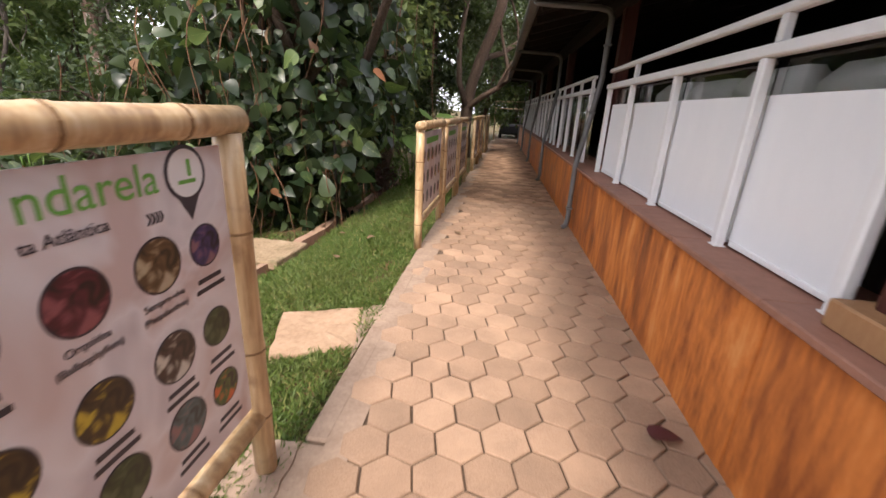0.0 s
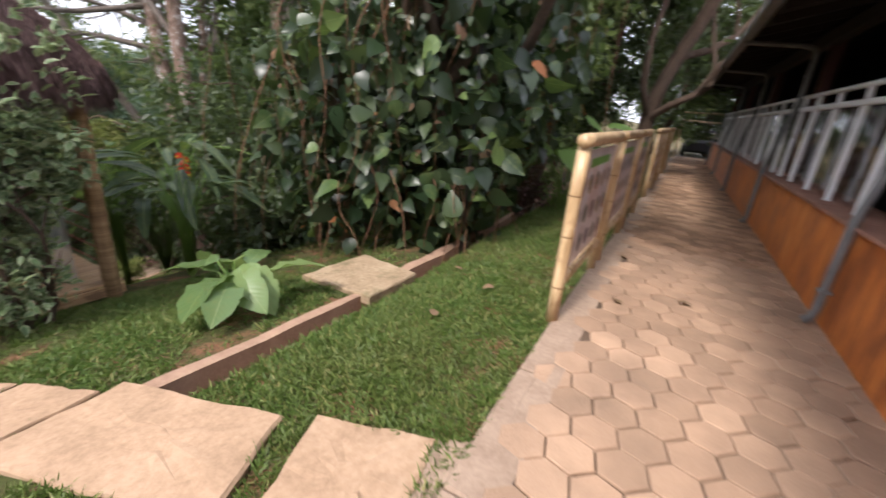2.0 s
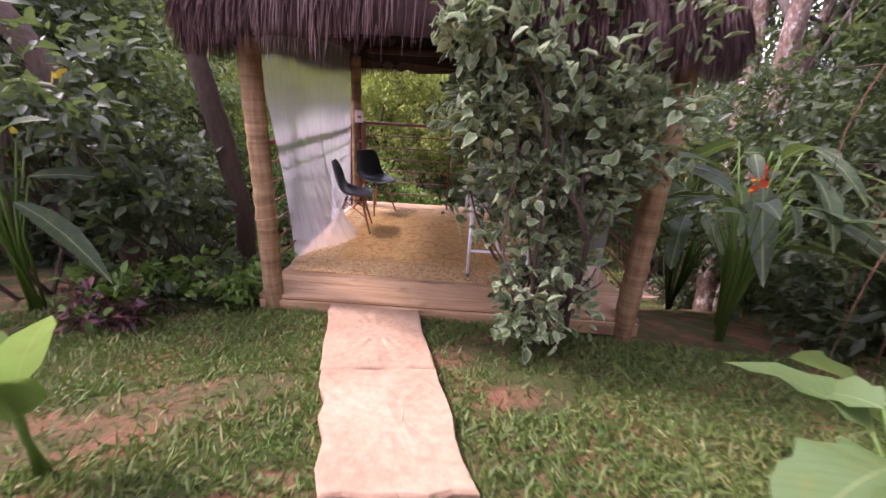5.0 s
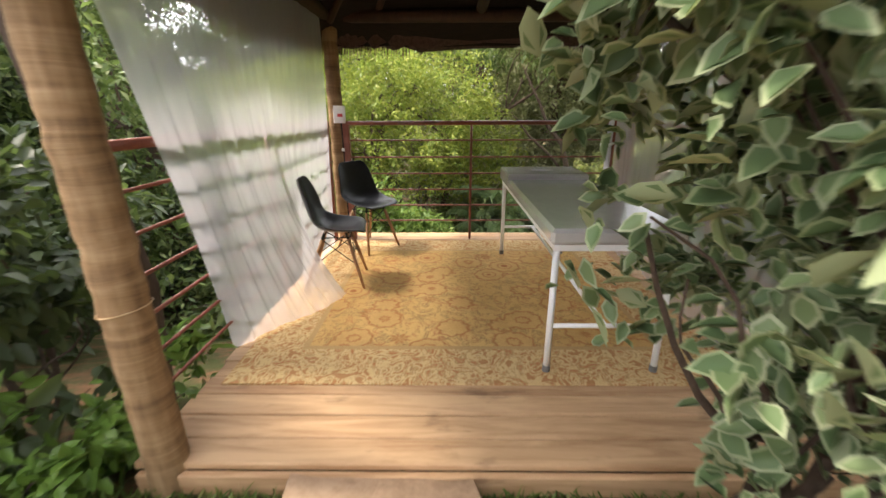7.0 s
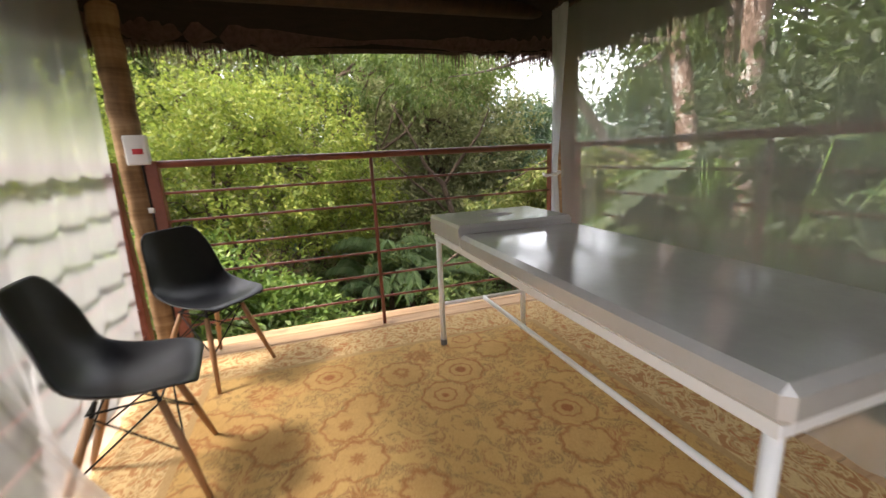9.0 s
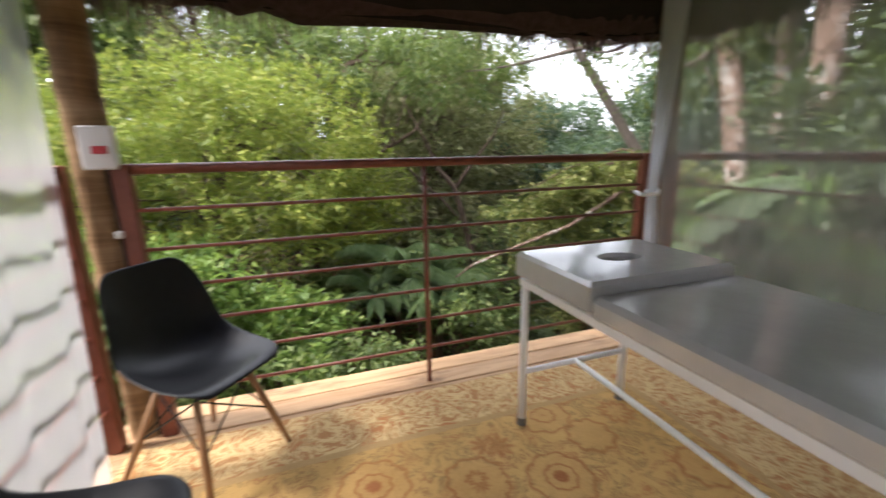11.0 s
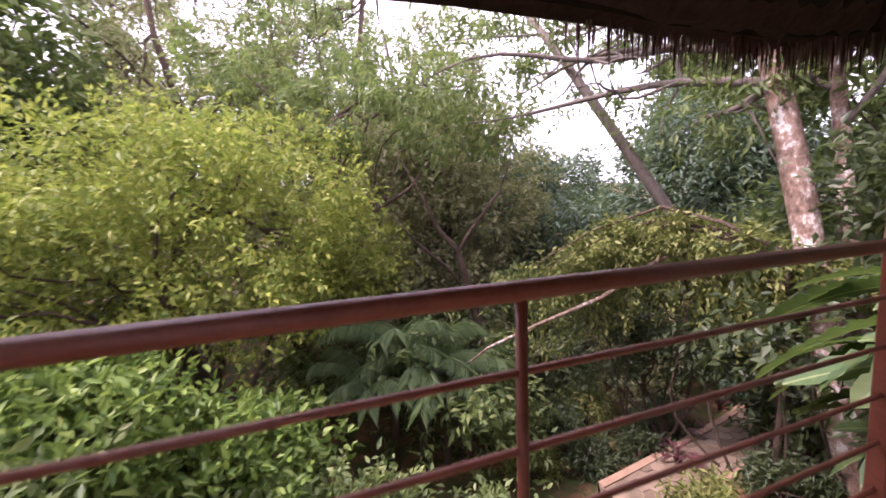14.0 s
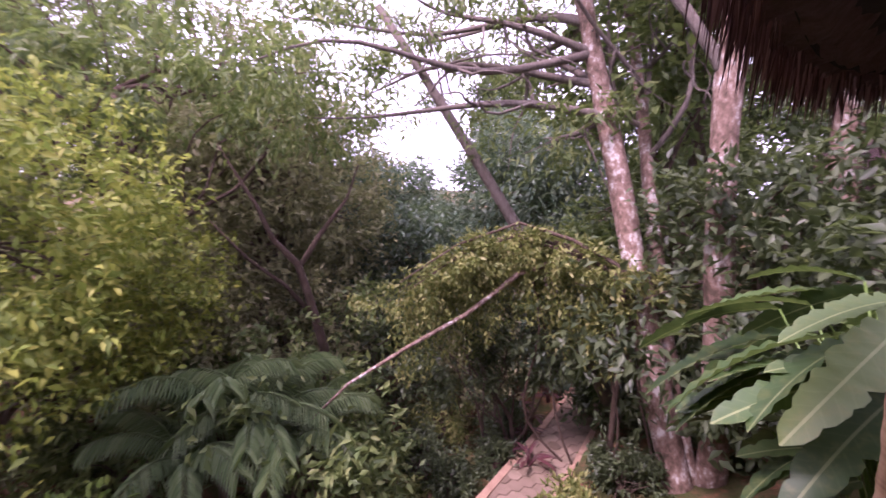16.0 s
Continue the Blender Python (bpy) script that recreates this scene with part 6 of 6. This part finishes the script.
    for k in range(n):
        a = 2.4 * k + rng.normal(0, 0.2)
        le = 1.05 + 0.6 * rng.random()
        el = 0.65 + 0.75 * rng.random()
        pts = [Vector((x + 0.08 + math.cos(a) * le * s * math.cos(el * (1 - 0.3 * s)), y + math.sin(a) * le * s * math.cos(el * (1 - 0.3 * s)), z + h + le * (math.sin(el) * s - 0.50 * s ** 2.4))) for s in np.linspace(0, 1, 9)]
        fr_ = part("frond", Geo().tube(pts, [0.010 - 0.001 * i for i in range(9)], 5, False), L["palm"], t)
        P, D, N = [], [], []
        for i in range(1, 9):
            for f in (0.0, 0.25, 0.5, 0.75):
                p = pts[i - 1].lerp(pts[i], f)
                u = (pts[i] - pts[i - 1]).normalized()
                side = u.cross(Vector((0, 0, 1))).normalized()
                for s in (1, -1):
                    P.append(p[:])
                    D.append((u * 0.8 + side * s * 0.8 + Vector((0, 0, -0.75)))[:])
                    N.append((0, 0, 1))
        V, F = leaf_arrays(np.array(P), np.array(D), np.array(N) + rng.normal(0, 0.1, (len(N), 3)), 0.30, 0.020)
        part("leaflet_fringe", fast_mesh("leaflet_fringe", V, F, L["palm"]), None, fr_)["kind"] = "stuff"
    return t


for i, (x, y, z, h) in enumerate([(-14.0, 2.75, -3.65, 1.9), (-13.8, 3.15, -3.65, 1.7), (-13.6, 3.5, -3.65, 1.4), (-14.1, 2.4, -3.65, 1.4)]):
    palm((x, y, z), h, 400 + i)

# surrounding woodland
rngW = np.random.default_rng(500)
WOODS = [(-9.2, 8.2, "deep"), (-7.6, 9.0, "mid"), (-5.8, 10.2, "deep"), (-3.6, 11.5, "mid"), (-7.2, 6.6, "deep"), (-11.5, 11.0, "mid"), (-6.5, 13.5, "deep"), (-2.6, 15.0, "deep"),
         (-13.0, 15.5, "mid"), (-8.5, 17.0, "deep"), (-4.5, 19.0, "mid"), (-0.8, 21.0, "deep"), (-18.5, 18.5, "deep"), (-1.2, 26.0, "mid"), (1.5, 29.5, "deep"), (5.0, 31.0, "mid"), (-5.0, 27.0, "deep"),
         (-8.8, -4.6, "deep"), (-11.2, -4.0, "mid"), (-6.6, -4.8, "deep"), (-11.5, -6.0, "deep"), (-8.5, -7.5, "mid"), (-14.0, -8.0, "mid"),
         (-19.5, -4.5, "mid"), (-22.0, 0.0, "olive"), (-24.0, 4.5, "mid"), (-19.0, -9.5, "deep"), (-27.0, -5.0, "mid"), (-29.0, 8.0, "deep"), (-22.5, 21.0, "deep"), (-33.0, 1.0, "olive"),
         (-31.0, -12.0, "deep"), (-36.0, 12.0, "mid"), (-14.0, 23.0, "mid"), (-25.0, -14.0, "mid"), (-9.8, -8.4, "mid"), (-6.4, -8.8, "deep"), (-12.8, -9.6, "mid")]
for i, (x, y, leaf) in enumerate(WOODS):
    d = math.hypot(x + 6, y - 2)
    z = ground_z(x, y)
    h = (2.6 + 1.8 * rngW.random()) if d < 9 else (5.5 + 3.5 * rngW.random())
    if x < -18:
        h += 1.0
    bl = []
    for k in range(6):
        s = 0.9 + 0.5 * rngW.random()
        bl.append((x + rngW.normal(0, 0.9), y + rngW.normal(0, 0.9), z + h * (0.25 + 0.75 * k / 5), s * 1.15, s * 1.15, s * 0.85))
    near = d < 9
    tree("woodland_tree", {"deep": "shady dark green garden tree", "mid": "mid green leafy garden tree", "olive": "olive-green twiggy tree", "dark": "blue-green dense tree"}[leaf] + " in the surrounding wood", (x, y, z - 0.05),
         (x + rngW.normal(0, 0.4), y + rngW.normal(0, 0.4), z + h * 0.85), 0.11 + 0.05 * rngW.random(), bl, leaf, 850 if near else 1600, 9, 0.15 if near else 0.22, 600 + i, group="woodland trees", limbs=1)
TH = [(-14.5, 4.2), (-16.0, 6.6), (-15.0, 8.8), (-13.6, 10.6), (-16.8, 2.4), (-17.5, -1.8), (-19.5, 2.8), (-20.0, 6.4), (-16.5, -4.6), (-13.4, -3.0), (-19.0, 10.0), (-22.0, -3.0), (-14.8, 12.6), (-11.4, 9.4), (-10.6, 11.4),
      (-24.0, 1.5), (-25.0, 7.0), (-12.4, 13.6), (-9.6, 10.0), (-14.0, -6.0), (-10.4, -1.4), (-10.8, -4.2), (-7.6, 7.6), (-6.2, 6.4), (-5.2, 8.6), (-6.0, 11.6), (-7.4, -3.0)]
for i, (x, y, h) in enumerate([(-20.0, -1.2, 10), (-21.5, 3.4, 11), (-24.0, -3.4, 11), (-26.0, 1.8, 12), (-23.0, 6.8, 10), (-19.5, -6.0, 10), (-28.0, 5.5, 12), (-17.5, -9.0, 9)]):
    z = ground_z(x, y)
    bl = [(x + rngW.normal(0, 1.2), y + rngW.normal(0, 1.2), z + h * (0.4 + 0.6 * k / 6), 1.5, 1.5, 0.8) for k in range(7)]
    tree("tall_wispy_tree", "tall slender tree with thin airy foliage against the sky", (x, y, z - 0.1), (x + rngW.normal(0, 0.5), y + rngW.normal(0, 0.5), z + h), 0.13, bl, ("olive", "mid")[i % 2], 1500, 8, 0.14, 860 + i, group="tall wispy trees", limbs=2)
bush("thicket_shrub", "olive twiggy shrub under the crooked tree", (-16.8, 4.8, -3.7), [(-16.8, 4.6, -1.6, 1.3, 1.5, 1.2), (-17.0, 6.0, -1.2, 1.2, 1.2, 1.2), (-16.4, 3.4, -2.0, 1.0, 1.0, 1.0)], "olive", 1300, 8, 0.13, 880, 0.42, 0.3, far=True, group="thicket shrubs", stems=14)
for i, (x, y) in enumerate(TH):
    z = ground_z(x, y)
    s = 1.0 + 0.5 * rngW.random()
    if x > -8:
        s *= 0.75
    bush("thicket_shrub", "leafy shrub filling the shaded garden slope", (x, y, z), [(x, y, z + 0.7 * s, 1.0 * s, 1.0 * s, 0.7 * s), (x + 0.7 * s, y - 0.5 * s, z + 0.9 * s, 0.8 * s, 0.8 * s, 0.7 * s), (x - 0.4 * s, y + 0.7 * s, z + 1.3 * s, 0.8 * s, 0.9 * s, 0.7 * s)],
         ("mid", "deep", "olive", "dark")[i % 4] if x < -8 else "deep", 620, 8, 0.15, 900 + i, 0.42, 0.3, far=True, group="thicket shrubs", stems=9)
for i, (x, y, s) in enumerate([(-12.9, 4.7, 0.5), (-13.4, 5.6, 0.7), (-12.7, 5.6, 0.5), (-13.9, 6.6, 0.8), (-13.0, 7.4, 0.7), (-12.5, 6.5, 0.5), (-10.6, 5.4, 0.6), (-10.4, 6.6, 0.6)]):
    z = ground_z(x, y)
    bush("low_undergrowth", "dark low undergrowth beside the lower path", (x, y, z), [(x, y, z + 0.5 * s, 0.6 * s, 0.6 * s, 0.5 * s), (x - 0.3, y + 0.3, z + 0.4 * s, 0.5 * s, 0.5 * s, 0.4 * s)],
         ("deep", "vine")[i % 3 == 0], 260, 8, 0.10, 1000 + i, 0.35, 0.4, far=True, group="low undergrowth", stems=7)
# unseen crown beside the terrace, added overhead to cast shade on the path
for i, (x, y, z, r) in enumerate([(-1.6, 2.6, 6.8, 1.7)]):
    tree("canopy_tree", "tall tree with an added canopy that shades the path", (-3.2, 8.6, -0.6), (-2.6, 6.0, 6.6), 0.2,
         [(0.4, 2.4, 7.2, 1.4, 1.2, 0.5), (-1.4, 2.6, 7.0, 1.3, 1.2, 0.5), (-1.2, 4.4, 7.0, 1.4, 1.2, 0.5)], "mid", 900, 9, 0.15, 720 + i, group="canopy trees", limbs=3)
# canopy over the far path and the garden, which shades them
for i, (x, y, z, r) in enumerate([(-1.8, 9.5, 6.2, 2.4), (0.2, 13.5, 6.8, 2.6)]):
    tree("canopy_tree", "tall tree with an added canopy that shades the path", (x - 1.2, y + 1.2, -0.3), (x - 0.6, y + 0.6, z), 0.22,
         [(x, y, z, r, r, 0.7), (x - 1.5, y + 1.6, z + 0.8, r * 0.8, r * 0.8, 0.7), (x + 0.6, y + 1.8, z + 0.4, r * 0.7, r * 0.7, 0.6)], "mid", 650, 9, 0.15, 700 + i, group="canopy trees", limbs=2)
# leaning trunk and yellow-flowered shrub near the gazebo
lt = thing("leaning_tree", (-6.0, -1.3, -1.1), "crooked brown trunk leaning away from the gazebo", "tree trunk")
part("trunk", Geo().tube([(-6.0, -1.25, -1.2), (-6.0, -1.4, -0.4), (-6.0, -1.55, 0.35), (-6.02, -1.8, 1.1), (-6.0, -2.2, 1.7), (-6.1, -2.7, 2.4)], [0.13, 0.12, 0.12, 0.11, 0.10, 0.08], 10), M["bark"], lt, smooth=True)
part("limb", Geo().tube([(-6.2, -0.35, -1.2), (-6.25, -0.3, -0.3), (-6.2, -0.4, 0.5), (-6.3, -0.6, 1.2), (-6.3, -0.3, 2.2)], [0.10, 0.09, 0.10, 0.09, 0.07], 9), M["bark"], lt, smooth=True)
bush("garden_shrub", "leafy green shrub beside the gazebo post", (-5.6, -0.55, -0.95), [(-5.5, -0.5, -0.35, 0.45, 0.5, 0.4), (-5.6, -0.9, 0.2, 0.5, 0.6, 0.5), (-5.4, -1.3, 0.8, 0.6, 0.7, 0.6)], "deep", 330, 8, 0.11, 820, 0.5)
bush("yellow_flower_shrub", "shrub with yellow-tinged leaves and small flowers", (-5.3, -1.6, -0.9), [(-5.2, -1.5, 0.9, 0.4, 0.5, 0.3), (-5.2, -2.0, 1.2, 0.4, 0.5, 0.3)], "yellow", 60, 5, 0.09, 821, 0.5)
bush("garden_shrub", "purple-leaved low shrub in the shade", (-4.75, -0.55, -0.7), [(-4.75, -0.55, -0.45, 0.18, 0.2, 0.18)], "purple", 60, 8, 0.07, 822, 0.4)
bush("ground_cover", "low bright green ground cover at the post foot", (-5.35, -0.15, -0.85), [(-5.3, -0.15, -0.65, 0.3, 0.25, 0.2), (-5.0, -0.5, -0.6, 0.35, 0.3, 0.2), (-5.8, 0.0, -0.75, 0.3, 0.15, 0.25)], "young", 260, 7, 0.08, 823, 0.5)
bush("garden_shrub", "dark purple cordyline by the far lawn", (-2.55, 9.3, -0.4), [(-2.55, 9.3, 0.0, 0.2, 0.2, 0.35)], "purple", 70, 8, 0.16, 824, 0.25)

# bare branches lying over the lower thicket, dark cordylines by the lower path
br = thing("fallen_branch", (-12.6, 5.0, -2.2), "bare grey branch arching over the lower thicket", "branch")
FALLEN = [(1.03, 1.66, 0.012, "purple"), (-1.55, 3.9, 0.0, "philo_dead"), (-1.35, 4.6, 0.0, "philo_dead"), (0.2, 5.4, 0.01, "philo_dead"), (-0.4, 6.4, 0.01, "philo_dead"), (0.9, 7.4, 0.01, "philo_dead"), (-2.0, 5.2, 0.0, "philo_dead"), (-0.3, 5.0, 0.01, "philo_dead")]
for k, (fx, fy, fz, lm) in enumerate(FALLEN):
    gz_ = fz if fx > -0.7 else ground_z(fx, fy) + 0.05
    V, F = leaf_arrays(np.array([(fx, fy, gz_ + 0.012)]), np.array([(math.cos(k * 2.1), math.sin(k * 2.1), 0.12)]), np.array([(0.15, 0.1, 1.0)]), np.array([0.15 if k == 0 else 0.10]), np.array([0.15 if k == 0 else 0.085]), *HEART)
    tagged(part("fallen_leaf", fast_mesh("fallen_leaf", V, F, L[lm], True), None), "curled dry fallen leaf on the ground", "leaf", "fallen leaves")
part("limb", Geo().tube([(-13.0, 3.47, -1.72), (-12.9, 3.93, -1.39), (-12.72, 4.75, -1.08), (-12.4, 5.56, -0.73), (-11.9, 6.15, -0.14), (-11.4, 6.68, 0.09)], [0.012, 0.02, 0.028, 0.034, 0.04, 0.05], 8), M["lichen"], br, smooth=True)
for k, (ax, ay) in enumerate([(-12.5, 6.7), (-12.62, 7.5), (-13.2, 9.4), (-12.0, 6.7), (-12.9, 8.2), (-12.75, 7.1), (-13.1, 7.7), (-13.4, 8.5)]):
    z = ground_z(ax, ay)
    rosette("cordyline", "small dark red cordyline beside the lower path", (ax, ay, z), 10, 0.35, 0.3, LANCE, L["purple"], 950 + k, spread=0.8, tilt=0.9, stem_mat="purple", group="cordylines")
# pole, far hut, garden ornament
pole = part("garden_pole", Geo().tube([(-2.47, 6.28, -0.45), (-2.47, 6.28, 2.6)], 0.025, 8), M["iron"], smooth=True)
tagged(pole, "thin dark iron pole standing in the drain edge", "pole")
orn = thing("garden_ornament", (-14.1, 4.52, -3.68), "pale rounded stone on a brown stump in the lower garden", "ornament")
part("stump", Geo().tube([(-14.1, 4.52, -3.75), (-14.1, 4.52, -3.2)], [0.10, 0.08], 9), M["bark"], orn)
part("stone", Geo().tube([(-14.1, 4.52, -3.2), (-14.1, 4.52, -3.13), (-14.1, 4.52, -3.04), (-14.1, 4.52, -3.0)], [0.07, 0.13, 0.10, 0.03], 10), M["switch"], orn, smooth=True)
for sx, sy in ((-9.0, 12.2), (-7.2, 12.2), (-9.0, 14.0), (-7.2, 14.0)):
    p = part("hut_post", Geo().tube([(sx, sy, -2.8), (sx, sy, 1.2)], 0.09, 8), M["log_dark"], smooth=True)
    tagged(p, "timber post of a distant thatched hut", "post", "hut posts")
thatch_roof(-8.1, 13.1, 1.7, 1.7, 0.9, 2.4, 0.25, 62, 2500)
# timber gate frame and car at the end of the path
gate = thing("pergola_frame", (0.9, 24.5, -0.07), "pale timber pole frame at the end of the path", "pergola")
for a, b in (((-0.1, 24.5, -0.1), (-0.1, 24.5, 2.1)), ((2.0, 25.5, -0.1), (2.0, 25.5, 2.1)), ((-0.2, 24.5, 2.1), (2.4, 24.5, 2.15)), ((-0.1, 25.5, 1.75), (2.2, 25.5, 1.75))):
    part("pole", Geo().tube([a, b], 0.04, 8), M["bamboo"], gate)
car = thing("parked_car", (1.2, 28.5, -0.07), "dark parked car beyond the path", "car")
part("body", Geo().box(0.3, 2.1, 27.0, 31.0, 0.2, 0.85, 0.12), M["black_plastic"], car)
part("cabin", Geo().box(0.45, 1.95, 27.7, 30.2, 0.8, 1.4, 0.15), M["glass"], car)
for wx in (0.3, 2.1):
    for wy in (27.8, 30.1):
        part("wheel", Geo().tube([(wx - 0.09, wy, 0.24), (wx + 0.09, wy, 0.24)], 0.31, 16), M["black_plastic"], car)

# ---- lower garden path ----
lp = thing("lower_path", (-12, 8, -3.6), "winding paved path in the lower garden", "path", kind="structure")
LPX = [(3.0, -11.2), (5.6, -11.6), (7.5, -11.95), (9.5, -12.38), (11.4, -12.75), (16, -13.8)]


def lp_x(y):
    return lerp_table(y, LPX)


def lp_z(y):
    return lerp_table(lp_x(y) + 0.5, FALL) - 0.20 + min(max((y - 9) / 14, 0), 1) * 2.0


g = Geo()
vv, ff = [], []
yy = np.linspace(5.2, 16, 40)
for y in yy:
    z = lp_z(y)
    vv += [(lp_x(y) - 0.5, y, z - 0.3), (lp_x(y) - 0.5, y, z), (lp_x(y) + 0.5, y, z), (lp_x(y) + 0.5, y, z - 0.3)]
for i in range(39):
    for k in range(3):
        a = 4 * i + k
        ff.append((a, a + 1, a + 5, a + 4))
part("path_bed", g.add(vv, ff), M["joint"], lp)


def hexagon(r, th, bev):
    """A chamfered hexagon with points along y."""
    vs = []
    for rr, z in ((r, -th), (r, -bev), (r - bev, 0.0)):
        vs += [(rr * math.cos(math.pi / 6 + k * math.pi / 3), rr * math.sin(math.pi / 6 + k * math.pi / 3), z) for k in range(6)]
    fs = [(i * 6 + k, i * 6 + (k + 1) % 6, (i + 1) * 6 + (k + 1) % 6, (i + 1) * 6 + k) for i in range(2) for k in range(6)] + [(12, 13, 14, 15, 16, 17)]
    return vs, fs


FLAT = 0.235
HV, HF = hexagon((FLAT - 0.010) / math.sqrt(3), 0.06, 0.006)
g = Geo()
hr = np.random.default_rng(41)
row = 0
y = 5.3
while y < 15.6:
    z = lp_z(y) + 0.012
    for k in range(4):
        x = lp_x(y) - 0.40 + (k + 0.5 * (row % 2)) * FLAT
        dz = hr.normal(0, 0.003)
        g.add([(x + a, y + b, z + dz + c) for a, b, c in HV], HF)
    y += FLAT * math.sqrt(3) / 2
    row += 1
# these pavers carry the path's shade in their colour
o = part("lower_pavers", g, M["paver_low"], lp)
o["kind"] = "stuff"
for side in (-1, 1):
    e = Geo()
    for k in range(27):
        ya, yb = 5.2 + 0.4 * k, 5.2 + 0.4 * (k + 1)
        a0, b0 = lp_x(ya) + 0.44 * side, lp_x(yb) + 0.44 * side
        za, zb = lp_z(ya) + 0.03, lp_z(yb) + 0.03
        w = 0.06
        e.add([(a0 - w, ya, za - 0.3), (a0 - w, ya, za), (a0 + w, ya, za), (a0 + w, ya, za - 0.3), (b0 - w, yb, zb - 0.3), (b0 - w, yb, zb), (b0 + w, yb, zb), (b0 + w, yb, zb - 0.3)],
              [(0, 1, 5, 4), (1, 2, 6, 5), (2, 3, 7, 6)])
    part("path_edging", e, M["drain_rim"], lp)

# ---- lawn ----
def inside(px, py, poly):
    res = np.zeros(len(px), bool)
    for (ax, ay), (bx, by) in zip(poly, poly[1:] + poly[:1]):
        c = (ay > py) != (by > py)
        res ^= c & (px < (bx - ax) * (py - ay) / (by - ay + 1e-12) + ax)
    return res


def lawn(name, label, x0, x1, y0, y1, density, length, seed):
    rng = np.random.default_rng(seed)
    n = int((x1 - x0) * (y1 - y0) * density)
    px, py = x0 + (x1 - x0) * rng.random(n), y0 + (y1 - y0) * rng.random(n)
    keep = np.ones(n, bool)
    for s in SLABS:
        keep &= ~inside(px, py, s)
    keep &= ~inside(px, py, [(-3.50, 4.36), (-2.50, 4.30), (-2.46, 5.10), (-3.38, 5.30)])
    keep &= np.hypot(px + 3.1, py - 1.04) > 0.22
    keep &= ~((px > -2.74) & (px < -2.35) & (py > 1.3))
    patch = np.sin(px * 2.3 + 1.3 * np.sin(py * 1.7)) * np.cos(py * 2.1 + px) + 0.35 * np.sin(px * 7 + py * 5)
    keep &= ~((px < -2.7) & (patch > 0.62) & (rng.random(n) < 0.85))
    px, py = px[keep], py[keep]
    n = len(px)
    pz = np.array([ground_z(a, b) for a, b in zip(px, py)]) - 0.006
    D = rng.normal(0, 0.75, (n, 3))
    D[:, 2] = 0.6
    ln = length * (0.5 + 1.1 * rng.random(n))
    V, F = leaf_arrays(np.stack([px, py, pz], 1), D, rng.normal(0, 1, (n, 3)), ln, 0.008 + 0.005 * rng.random(n), BLADE, BLADE_F)
    o = part(name, fast_mesh(name, V, F, M["grass"]), None)
    return tagged(o, label, "grass", kind="stuff")


lawn("lawn_grass", "thick clipped green lawn between path and drain", -2.38, -0.74, -0.6, 5.0, 6500, 0.058, 51)
lawn("lawn_grass", "thick clipped green lawn beside the signs", -2.38, -0.70, 5.0, 12.0, 2600, 0.065, 52)
lawn("lawn_grass", "thin worn lawn with bare earth before the gazebo", -5.35, -2.38, -1.4, 4.6, 3800, 0.058, 53)
lawn("lawn_grass", "thin worn lawn behind the drain", -5.5, -2.7, 4.6, 12.0, 900, 0.07, 54)
lawn("lawn_grass", "rough grass on the slope below the deck", -12.0, -8.8, -2.0, 6.0, 350, 0.13, 55)

# ---- hexagonal pavers ----
pv = thing("path_paving", (0.3, 3, 0), "buff hexagonal concrete pavers with dark joints", "path", kind="structure")
hm = Geo().add(HV, HF).data("paver", M["paver"])
rest = Geo()
hr = np.random.default_rng(42)
count = 0
HA = radians(11.5)
U, W = Vector((math.cos(HA), math.sin(HA))) * FLAT, Vector((-math.sin(HA), math.cos(HA))) * FLAT * math.sqrt(3) / 2
for j in range(-24, 136):
    for i in range(-30, 40):
        c = Vector((-0.045, 1.855)) + W * j + U * (i + (0.5 if j % 2 else 0.0) + round(j * math.tan(HA) * math.sqrt(3) / 2))
        x, y = c
        if not (-1.6 < y < 26 and left_edge(y) + FLAT * 0.30 < x < 1.27 + 0.13):
            continue
        p = (x + hr.normal(0, 0.0015), y + hr.normal(0, 0.0015), hr.normal(0, 0.0022))
        rx, ry = hr.normal(0, 0.008), hr.normal(0, 0.008)
        if 0.9 < y < 7.2 and count < 295:
            o = new("paver", hm)
            o.parent = pv
            o.matrix_parent_inverse = pv.matrix_basis.inverted()
            o.matrix_basis = pose(*p, math.degrees(rx), math.degrees(ry), 11.5 + 60 * hr.integers(0, 6))
            count += 1
        else:
            ca, sa = math.cos(HA), math.sin(HA)
            rest.add([(p[0] + a * ca - b * sa, p[1] + a * sa + b * ca, p[2] + q + a * ry + b * rx) for a, b, q in HV], HF)
fill = Geo()
for k in range(58):
    ya, yb = -3 + 0.5 * k, -2.5 + 0.5 * k
    xa, xb = left_edge(ya), left_edge(yb)
    fill.add([(xa - 0.01, ya, -0.0045), (xa + 0.13, ya, -0.0045), (xb + 0.13, yb, -0.0045), (xb - 0.01, yb, -0.0045)], [(0, 1, 2, 3)])
part("edge_mortar", fill, M["kerb"], pv)
o = part("far_pavers", rest, M["paver_far"], pv)
o["kind"] = "stuff"
